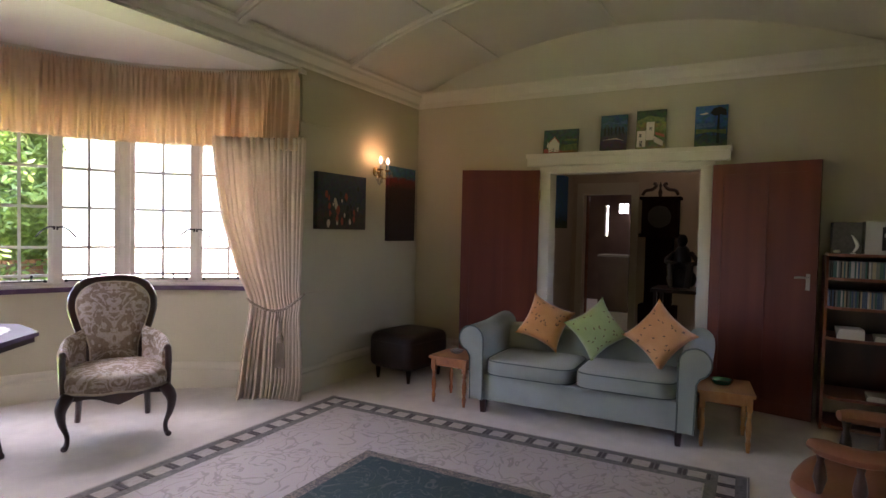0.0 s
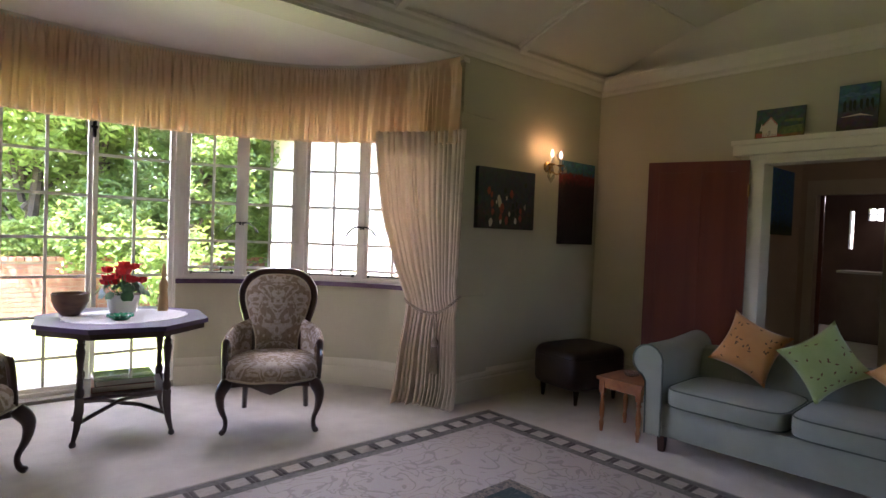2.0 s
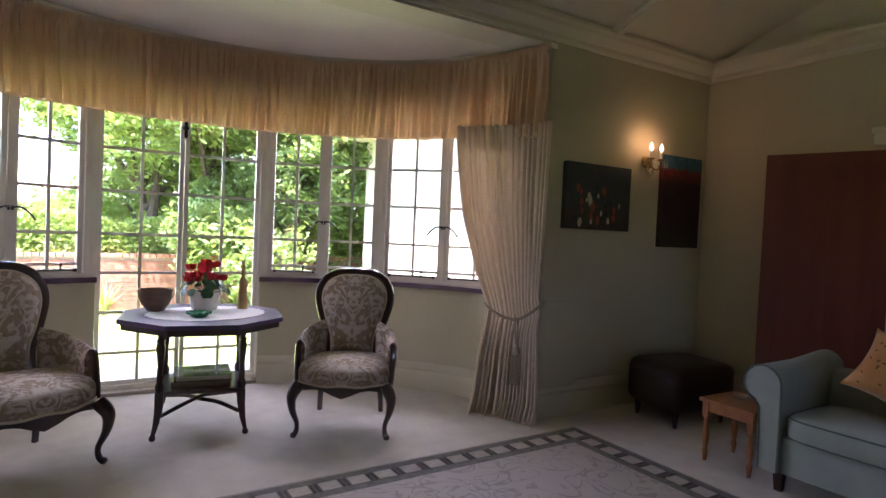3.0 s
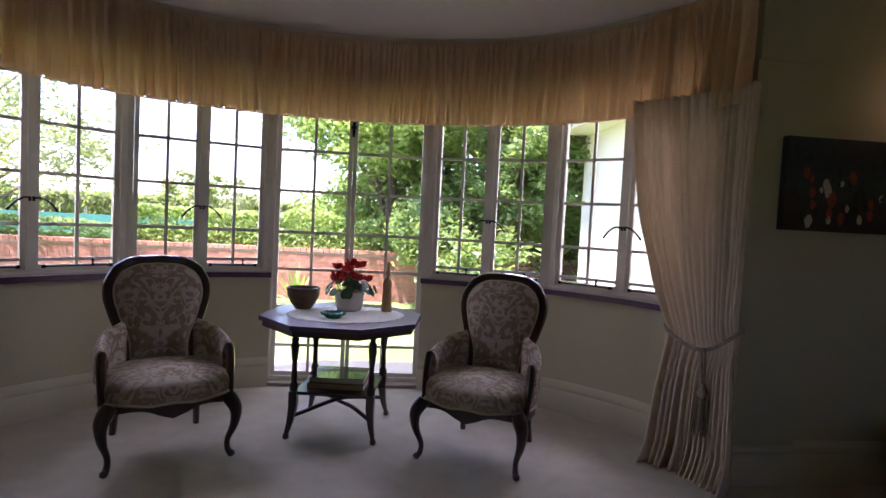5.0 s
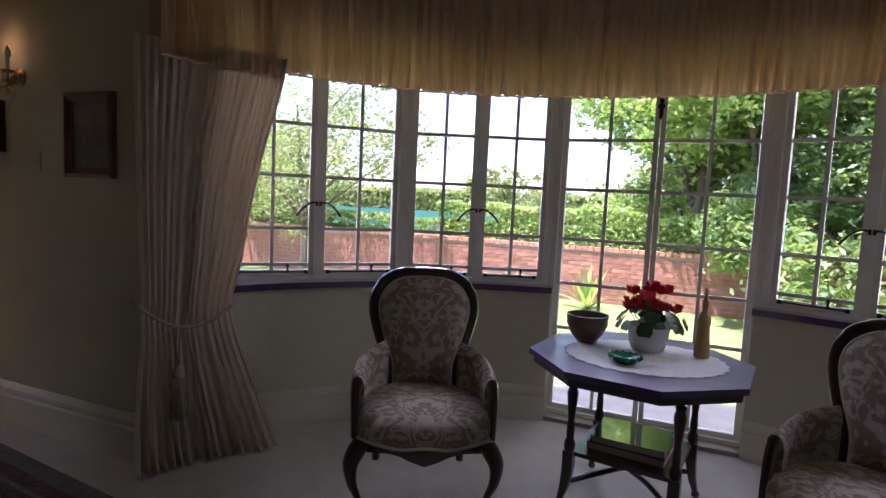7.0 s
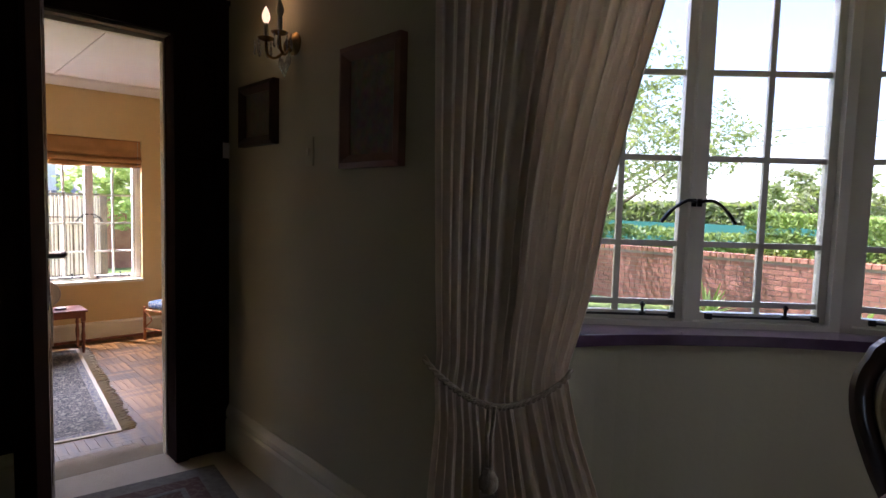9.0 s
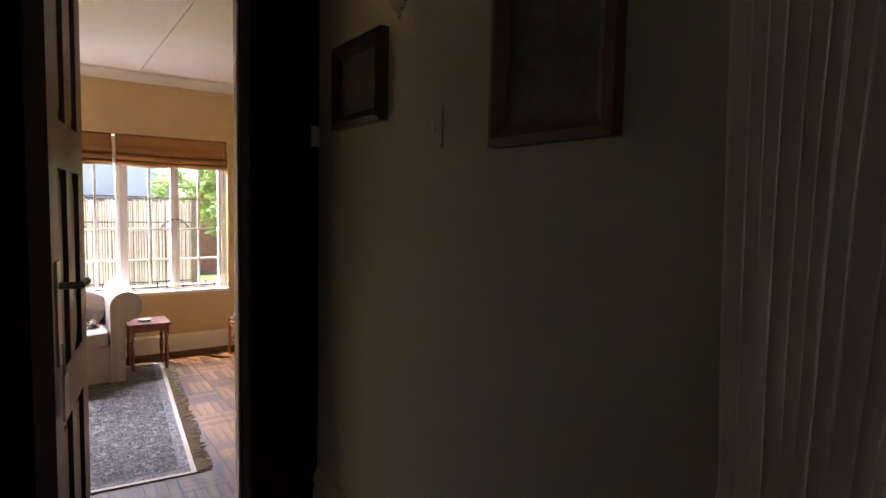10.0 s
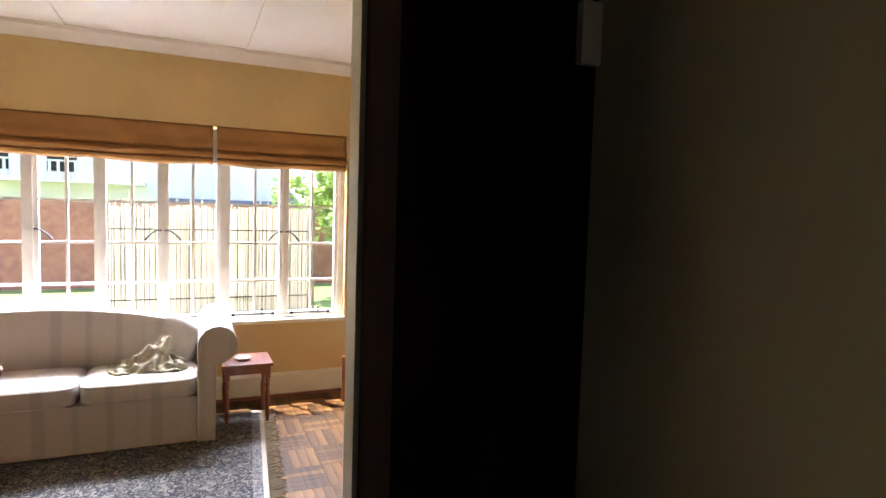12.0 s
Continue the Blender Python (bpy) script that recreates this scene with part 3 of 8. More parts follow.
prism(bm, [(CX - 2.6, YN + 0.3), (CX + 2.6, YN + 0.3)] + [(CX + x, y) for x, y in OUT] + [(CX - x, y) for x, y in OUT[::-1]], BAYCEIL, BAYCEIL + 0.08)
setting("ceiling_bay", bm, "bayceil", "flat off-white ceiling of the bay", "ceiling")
bm = B()
prism(bm, [(CX - 0.7, 6.76), (CX + 0.7, 6.76), (CX + 0.7, 7.08), (CX - 0.7, 7.08)], 2.36, BAYCEIL + 0.09)
setting("header_door", bm, "wall", "wall above the garden door")
bm = B()
prism(bm, [(XW - 0.3, YS - 0.3), (XE + 0.3, YS - 0.3), (XE + 0.3, YN + 0.35), (XW - 0.3, YN + 0.35)], 3.58, 3.66)
setting("roof_slab", bm, "roof", "roof over the living room", "roof")
# skirtings on the straight walls
bprof = [(0, 0.0), (0.022, 0.0), (0.022, 0.17), (0.014, 0.185), (0.02, 0.195), (0.02, 0.22), (0.006, 0.255), (0, 0.255)]
for nm, path in (("baseboard_north_east", [(XE, DY1 + 0.08, 0), (XE, YN, 0), (CX + 2.25, YN, 0)]), ("baseboard_north_west", [(CX - 2.34, YNW, 0), (XW, YNW, 0)]),
                 ("baseboard_west", [(XW, WY0 - 0.1, 0), (XW, YS, 0)]), ("baseboard_south", [(XW, YS, 0), (XE, YS, 0), (XE, DY0 - 0.08, 0)])):
    bm = B()
    sweep(bm, path, bprof)
    setting(nm, bm, "basepaint", "tall moulded skirting board painted pale green", "baseboard")


# ---- windows ----
def facet_matrix(a, b):
    a, b = Vector((*a, 0)), Vector((*b, 0))
    d = (b - a).normalized()
    nrm = Vector((-d.y, d.x, 0))
    return Matrix(((d.x, nrm.x, 0, a.x), (d.y, nrm.y, 0, a.y), (0, 0, 1, 0), (0, 0, 0, 1))), (b - a).length


def casement(parent, x0, x1, z0, z1, cols, rows, y=0.0, name="casement", paint="win"):
    """A steel-framed sash with glazing bars and panes; local x along, y out."""
    bm = B()
    s, d = 0.032, 0.020
    box(bm, x0, y - d, z0, x0 + s, y + d, z1)
    box(bm, x1 - s, y - d, z0, x1, y + d, z1)
    box(bm, x0 + s, y - d, z0, x1 - s, y + d, z0 + s)
    box(bm, x0 + s, y - d, z1 - s, x1 - s, y + d, z1)
    bevel(bm, 0.004, 1)
    fr = part(name, bm, paint, parent)
    bm = B()
    for i in range(1, cols):
        x = x0 + s + (x1 - x0 - 2 * s) * i / cols
        box(bm, x - 0.011, y - 0.010, z0 + s, x + 0.011, y + 0.010, z1 - s)
    for z in rows:
        box(bm, x0 + s, y - 0.009, z - 0.011, x1 - s, y + 0.009, z + 0.011)
    part("glazing_bar", bm, paint, fr)
    bm = B()
    box(bm, x0 + s * 0.8, y - 0.002, z0 + s * 0.8, x1 - s * 0.8, y + 0.002, z1 - s * 0.8)
    p = part("pane", bm, "pane", fr)
    p.visible_shadow = False
    return fr


def handle(parent, x, z, y, side, mat="iron"):
    bm = B()
    tube(bm, smooth_path([(x + side * 0.008, y - 0.03, z + 0.01), (x + side * 0.05, y - 0.06, z + 0.014), (x + side * 0.10, y - 0.055, z - 0.02), (x + side * 0.14, y - 0.05, z - 0.07)], 4), [0.011] * 9 + [0.013] * 3 + [0.014], 8, 0.6)
    box(bm, x + side * 0.004, y - 0.034, z - 0.008, x + side * 0.018, y - 0.02, z + 0.022)
    part("casement_handle", bm, mat, parent, "black iron casement handle", smooth=True)


def stay(parent, x0, x1, z, y):
    bm = B()
    tube(bm, [(x0, y - 0.035, z), (x1, y - 0.035, z)], 0.005, 6)
    xm = x0 + (x1 - x0) * 0.72
    lathe(bm, [(0.014, 0), (0.014, 0.008), (0.006, 0.012), (0.006, 0.03), (0.011, 0.036), (0.011, 0.044), (0.003, 0.052)], 8, (xm, y - 0.035, z))
    box(bm, x0 - 0.01, y - 0.045, z - 0.01, x0 + 0.012, y - 0.025, z + 0.012)
    box(bm, x1 - 0.012, y - 0.045, z - 0.01, x1 + 0.01, y - 0.025, z + 0.012)
    part("casement_stay", bm, "iron", parent, "iron casement stay with a knob", smooth=True)


TOP = 2.30
ROWS = (1.245, 1.58, 1.91)
for i in range(5):
    a, b = WINV[i], WINV[i + 1]
    m, L = facet_matrix((CX + a[0], a[1]), (CX + b[0], b[1]))
    door = i == 2
    nm = "door_garden" if door else "window_%d" % (i + 1 if i < 2 else i)
    w = new(nm)
    w.matrix_world = m
    tagged(w, "closed cream glazed double garden door with iron bolt" if door else "cream steel casement window with small panes", "door" if door else "window", "", "structure")
    z0 = 0.03 if door else SILL
    bm = B()
    jw = 0.05
    box(bm, 0, -0.05, z0, jw, 0.05, TOP + 0.06)
    box(bm, L - jw, -0.05, z0, L, 0.05, TOP + 0.06)
    box(bm, jw, -0.05, TOP, L - jw, 0.05, TOP + 0.06)
    box(bm, jw, -0.05, z0, L - jw, 0.05, z0 + (0.03 if door else 0.022))
    bevel(bm, 0.005, 1)
    part("window_frame", bm, "win", w)
    mid = L / 2
    rows = (0.31, 0.63, 0.94) + ROWS if door else ROWS + (1.01,)
    lo = z0 + (0.03 if door else 0.022)
    if not door:
        bm = B()
        box(bm, mid - 0.018, -0.045, lo, mid + 0.018, 0.045, TOP)
        bevel(bm, 0.004, 1)
        part("mullion", bm, "win", w)
    g = 0.003 if door else 0.019
    casement(w, jw + 0.001, mid - g, lo + 0.001, TOP - 0.001, 2, rows, name="door_leaf" if door else "casement")
    casement(w, mid + g, L - jw - 0.001, lo + 0.001, TOP - 0.001, 2, rows, name="door_leaf" if door else "casement")
    if door:
        bm = B()
        box(bm, mid - 0.012, -0.05, 2.06, mid + 0.012, -0.024, 2.24)
        lathe(bm, [(0.01, 2.04), (0.012, 2.05), (0.012, 2.06)], 8, (mid, -0.04, 0))
        box(bm, mid - 0.022, -0.045, 2.11, mid + 0.022, -0.022, 2.13)
        part("door_bolt", bm, "iron", w, "black iron sliding bolt")
    else:
        handle(w, mid, 1.40, -0.03, -1)
        handle(w, mid, 1.40, -0.03, 1)
        stay(w, jw + 0.06, mid - 0.07, lo + 0.025, -0.02)
        stay(w, mid + 0.07, L - jw - 0.06, lo + 0.025, -0.02)
bm = B()
box(bm, CX - 0.65, 6.73, -0.19, CX + 0.65, 7.06, 0.028)
setting("doorstep", bm, "paving", "stone threshold of the garden door", "threshold")


def leaf(name, label, mat, w, h, at, turn, panels=True, flip=1, knob="brass", z0=0.01, sides=(-1, 1)):
    """A door leaf hinged at its origin, local x along it."""
    d = new(name)
    d.matrix_world = pose(at[0], at[1], z0, 0, 0, turn)
    tagged(d, label, "door", "", "structure")
    t = 0.021
    bm = B()
    if panels:
        s = 0.11
        box(bm, 0, -t, 0, s, t, h)
        box(bm, w - s, -t, 0, w, t, h)
        zs = [(0, 0.22), (0.78, 0.92), (1.42, 1.54), (h - 0.12, h)]
        for a, b in zs:
            box(bm, s, -t, a, w - s, t, b)
        box(bm, w / 2 - 0.04, -t, 0.22, w / 2 + 0.04, t, h - 0.12)
        bevel(bm, 0.004, 1)
        part("stile_and_rail", bm, mat, d)
        for (a, b), (c, e) in zip(zs, zs[1:]):
            for x0, x1 in ((s, w / 2 - 0.04), (w / 2 + 0.04, w - s)):
                bm = B()
                box(bm, x0 - 0.005, -0.007, b - 0.005, x1 + 0.005, 0.007, c + 0.005)
                box(bm, x0 + 0.03, -0.013, b + 0.03, x1 - 0.03, 0.013, c - 0.03)
                part("door_panel", bm, mat, d)
    else:
        for b_ in ((0, 0, 0.09, h), (w - 0.09, 0, w, h), (0.09, 0, w - 0.09, 0.10), (0.09, h - 0.09, w - 0.09, h), (w / 2 - 0.035, 0.10, w / 2 + 0.035, h - 0.09)):
            box(bm, b_[0], -t, b_[1], b_[2], t, b_[3])
        bevel(bm, 0.003, 1)
        part("stile_and_rail", bm, mat, d)
        for x0, x1 in ((0.088, w / 2 - 0.033), (w / 2 + 0.033, w - 0.088)):
            bm = B()
            box(bm, x0, -t + 0.005, 0.098, x1, t - 0.005, h - 0.088)
            part("door_panel", bm, mat, d)
    for sd in sides:
        bm = B()
        y = sd * t
        px = 0.025 if panels else 0.014
        box(bm, w - 0.06 - px, min(y, y + sd * 0.005), 0.95 if panels else 1.04, w - 0.06 + px, max(y, y + sd * 0.005), 1.20 if panels else 1.17)
        tube(bm, [(w - 0.06, y, 1.14), (w - 0.06, y + sd * 0.05, 1.14)], 0.009, 8)
        tube(bm, smooth_path([(w - 0.06, y + sd * 0.05, 1.14), (w - 0.10, y + sd * 0.055, 1.143), (w - (0.17 if panels else 0.145), y + sd * 0.05, 1.138)], 4), 0.009, 8)
        part("door_handle", bm, knob, d, "metal lever handle on a long plate", smooth=True)
    for z in (0.25, h - 0.3):
        bm = B()
        lathe(bm, [(0.009, z), (0.009, z + 0.1)], 8, (0.0, flip * (t + 0.002), 0))
        part("hinge", bm, knob, d)
    return d



sw_ = new("window_south")
tagged(sw_, "small closed cream casement window in the south wall", "window", "", "structure")
bm = B()
box(bm, SX0, YS - 0.14, SZ0, SX0 + 0.05, YS - 0.06, SZ1)
box(bm, SX1 - 0.05, YS - 0.14, SZ0, SX1, YS - 0.06, SZ1)
box(bm, SX0 + 0.05, YS - 0.14, SZ0, SX1 - 0.05, YS - 0.06, SZ0 + 0.05)
box(bm, SX0 + 0.05, YS - 0.14, SZ1 - 0.05, SX1 - 0.05, YS - 0.06, SZ1)
part("window_frame", bm, "win", sw_)
bm = B()
box(bm, SX0 + 0.05, YS - 0.102, SZ0 + 0.05, SX1 - 0.05, YS - 0.098, SZ1 - 0.05)
part("pane", bm, "pane", sw_).visible_shadow = False

# ---- curtains and valance ----
VAL = [(-2.22, 4.98), (-2.11, 5.38), (-1.81, 5.83), (-1.45, 6.20), (-1.0, 6.45), (-0.5, 6.59), (0, 6.63),
       (0.5, 6.59), (1.0, 6.45), (1.45, 6.20), (1.81, 5.83), (2.10, 5.38), (2.21, 4.98)]
vpath = [Vector((CX + p.x, p.y, 0)) for p in smooth_path([(x, y, 0) for x, y in VAL], 60)]


def cloth_sheet(name, mat, parent, nu, nv, fn, label="", thick=0.0):
    bm = B()
    g = [[bm.verts.new(fn(i / nu, j / nv)) for i in range(nu + 1)] for j in range(nv + 1)]
    for j in range(nv):
        for i in range(nu):
            bm.faces.new((g[j][i], g[j][i + 1], g[j + 1][i + 1], g[j + 1][i]))
    ob = part(name, bm, mat, parent, label, smooth=True, fix=False)
    if thick:
        s = ob.modifiers.new("thickness", "SOLIDIFY")
        s.thickness = thick
    return ob


def along(path, s):
    k = max(0.0, min(0.9999, s)) * (len(path) - 1)
    i = int(k)
    p = path[i].lerp(path[i + 1], k - i)
    d = (path[min(i + 2, len(path) - 1)] - path[max(i - 1, 0)]).normalized()
    return p, Vector((d.y, -d.x, 0))          # point, normal toward the room


val = thing("valance", "gathered cream pelmet valance with a pencil-pleat heading along the curved bay", "valance", (0, 0, 0))


def valance_fn(z0, z1, s0, s1, out, seed, amp=0.026, dens=1.0):
    def fn(u, v):
        s = s0 + (s1 - s0) * u
        p, nrm = along(vpath, s)
        L = s * 8.0
        n1 = noise.noise(Vector((L * 2.1 * dens, seed, v * 0.35)))
        w = 1.25 * math.sin(L * 62 * dens + 7.0 * n1 + 0.5 * math.sin(L * 62 * dens)) + 0.6 * math.sin(L * 103 * dens + 6 * noise.noise(Vector((L * 3, seed + 9, v * 0.6))))
        a = amp * (0.40 + 0.60 * max(0, 1 - v) ** 0.6)
        if v > 0.90:
            w = math.sin(L * 210)
            a = 0.005
        hem = 0.003 * w * (1 if v < 0.02 else 0) + 0.012 * n1 * (1 - v)
        z = z0 + (z1 - z0) * v + hem
        return p + nrm * (out + a * w + 0.015 * (1 - v)) + Vector((0, 0, z))
    return fn


cloth_sheet("gathered_skirt", "valance", val, 1500, 16, valance_fn(2.14, 2.777, 0.105, 0.895, 0.0, 1, 0.027, 1.0), thick=0.003)
cloth_sheet("end_skirt", "valance", val, 240, 16, valance_fn(2.10, 2.777, 0.0, 0.125, 0.045, 5), thick=0.003)
cloth_sheet("end_skirt", "valance", val, 240, 16, valance_fn(2.10, 2.777, 0.875, 1.0, 0.045, 7), thick=0.003)
bm = B()
sweep(bm, vpath[::12] + [vpath[-1]], [(0.0, 2.762), (0.09, 2.762), (0.09, 2.798), (0.0, 2.798)])
part("pelmet_board", bm, "white", val)


def frill(parent, s0, s1, out, z):
    bm = B()
    n = int((s1 - s0) * 900)
    pts = []
    for i in range(n + 1):
        s = s0 + (s1 - s0) * i / n
        p, nrm = along(vpath, s)
        w = noise.noise(Vector((s * 160, z, 1)))
        pts.append(p + nrm * (out + 0.02 * w) + Vector((0, 0, z + 0.008 * noise.noise(Vector((s * 90, z, 5))))))
    tube(bm, pts, 0.006, 5)
    part("hem_frill", bm, "valance", parent, "ruffled hem", smooth=True)


frill(val, 0.105, 0.895, 0.015, 2.14)
frill(val, 0.0, 0.125, 0.06, 2.10)
frill(val, 0.875, 1.0, 0.06, 2.10)


def curtain(s, label):
    """A tied-back curtain; s -1 west, 1 east. It hangs on a path from the room wall along the bay."""
    c = thing("curtain", label, "curtain", (0, 0, 0), 0, "curtains of the bay")
    if s > 0:
        base = [(2.21, 4.90), (2.13, 5.15), (1.95, 5.42), (1.76, 5.67), (1.58, 5.88), (1.40, 6.05)]
    else:
        base = [(2.34, 4.95), (2.22, 5.20), (2.03, 5.47), (1.84, 5.71), (1.66, 5.92), (1.48, 6.08)]
    pth = [Vector((CX + s * p.x, p.y, 0)) for p in smooth_path([(x, y, 0) for x, y in base], 30)]
    keys = [(0.0, 0.0, 0.40, 1.0), (0.2, 0.012, 0.37, 0.8), (0.36, 0.03, 0.345, 0.5), (0.5, 0.02, 0.41, 0.65), (0.7, 0.01, 0.49, 0.75), (1.0, 0.0, 0.54, 0.8)]
    if s < 0:
        keys = [(0.0, 0.0, 0.49, 1.0), (0.2, 0.012, 0.39, 0.8), (0.36, 0.03, 0.33, 0.5), (0.5, 0.02, 0.36, 0.65), (0.7, 0.01, 0.405, 0.75), (1.0, 0.0, 0.50, 0.8)]
    seed = 3 if s > 0 else 8

    def fn(u, v):
        for i in range(len(keys) - 1):
            if v <= keys[i + 1][0]:
                break
        a_, b_ = keys[max(0, i - 1)], keys[min(len(keys) - 1, i + 2)]
        k0, k1 = keys[i], keys[i + 1]
        t = (v - k0[0]) / (k1[0] - k0[0])
        def cr(j):
            p0, p1, p2, p3 = (2 * k0[j] - k1[j]) if i == 0 else a_[j], k0[j], k1[j], b_[j]
            return 0.5 * (2 * p1 + (p2 - p0) * t + (2 * p0 - 5 * p1 + 4 * p2 - p3) * t * t + (3 * p1 - p0 - 3 * p2 + p3) * t ** 3)
        l, r, k = cr(1), cr(2), cr(3)
        sp = l + (r - l) * u
        p, nrm = along(pth, sp)
        nrm = nrm * (-1 if s > 0 else 1)
        n1 = noise.noise(Vector((u * 7, seed, v * 0.22)))
        ph = u * 2 * math.pi * 15 + 2.4 * n1
        w = (0.72 + 0.9 * noise.noise(Vector((u * 9, seed + 4, v * 0.5)))) * math.sin(ph) + 0.9 * max(0, 0.3 - v) * noise.noise(Vector((u * 5, seed + 7, v))) + 0.22 * math.sin(2 * ph + 3 * n1)
        amp = 0.024 * k + 0.010 + 0.008 * max(0, 0.3 - v) / 0.3
        z = 2.2 * v + 0.004
        # the fall pools a little on the carpet
        pool = max(0, 0.07 - v) / 0.07
        tiez = 0.375 - 0.045 * math.sin(math.pi * min(1, u))
        pinch = math.exp(-((v - tiez) / 0.035) ** 2)
        off = amp * w * (1 - 0.35 * pinch) - 0.03 * pinch + 0.06 * pool * (0.6 + 0.4 * w) + 0.03
        return p + nrm * off + Vector((0, 0, z * (1 - 0.5 * pool)))
    cloth_sheet("drape", "curtain", c, 360, 70, fn, thick=0.004)
    # twisted tieback with tassel
    pts = []
    for i in range(41):
        u = i / 40
        q = fn(u, 0.36 + 0.055 * 0)
        p, nrm = along(pth, 0.0 + (0.35 if s > 0 else 0.335) * u)
        nrm = nrm * (-1 if s > 0 else 1)
        sag = -0.125 * math.sin(math.pi * u) ** 0.8
        pts.append(p + nrm * (0.012 + 0.055 * math.sin(math.pi * u) ** 0.5) + Vector((0, 0, 0.90 - 0.06 * u + sag)))
    bm = B()
    for k in (0, math.pi):
        tw = []
        for i in range(len(pts) * 3 - 2):
            p = pts[i // 3].lerp(pts[min(i // 3 + 1, len(pts) - 1)], (i % 3) / 3)
            tw.append(p + Vector((0, 0.005 * math.sin(i * 0.8 + k), 0.006 * math.cos(i * 0.8 + k))))
        tube(bm, tw, 0.0065, 6)
    tb = part("tieback", bm, "cord", c, "twisted cream rope tieback", smooth=True)
    mid = pts[20] + Vector((0, -0.02, 0))
    bm = B()
    tube(bm, [mid + Vector((0.012, 0, 0.01)), mid + Vector((0.01, -0.01, -0.09)), mid + Vector((0.012, -0.01, -0.19))], 0.007, 6)
    tube(bm, [mid + Vector((-0.012, 0, 0.01)), mid + Vector((-0.01, -0.01, -0.09)), mid + Vector((-0.002, -0.01, -0.19))], 0.007, 6)
    lathe(bm, [(0.012, 0.0), (0.03, 0.02), (0.032, 0.045), (0.018, 0.07), (0.012, 0.085)], 12, tuple(mid + Vector((0.004, -0.01, -0.27))))
    part("tassel_head", bm, "cord", tb, smooth=True)
    bm = B()
    rr = random.Random(5)
    for i in range(60):
        a = rr.uniform(0, 6.28)
        r = rr.uniform(0.005, 0.028)
        top = mid + Vector((0.004 + r * math.cos(a), -0.01 + r * math.sin(a), -0.265))
        tube(bm, [top, top + Vector((r * 0.3 * math.cos(a), r * 0.3 * math.sin(a), -0.10)), top + Vector((r * 0.5 * math.cos(a), r * 0.5 * math.sin(a), -0.20 - rr.uniform(0, 0.02)))], 0.0035, 4)
    part("tassel_fringe", bm, "cord", tb)
    return c


curtain(-1, "full-length cream curtain tied back with a tasselled rope by the bay")
curtain(1, "full-length cream curtain tied back with a tasselled rope by the bay")


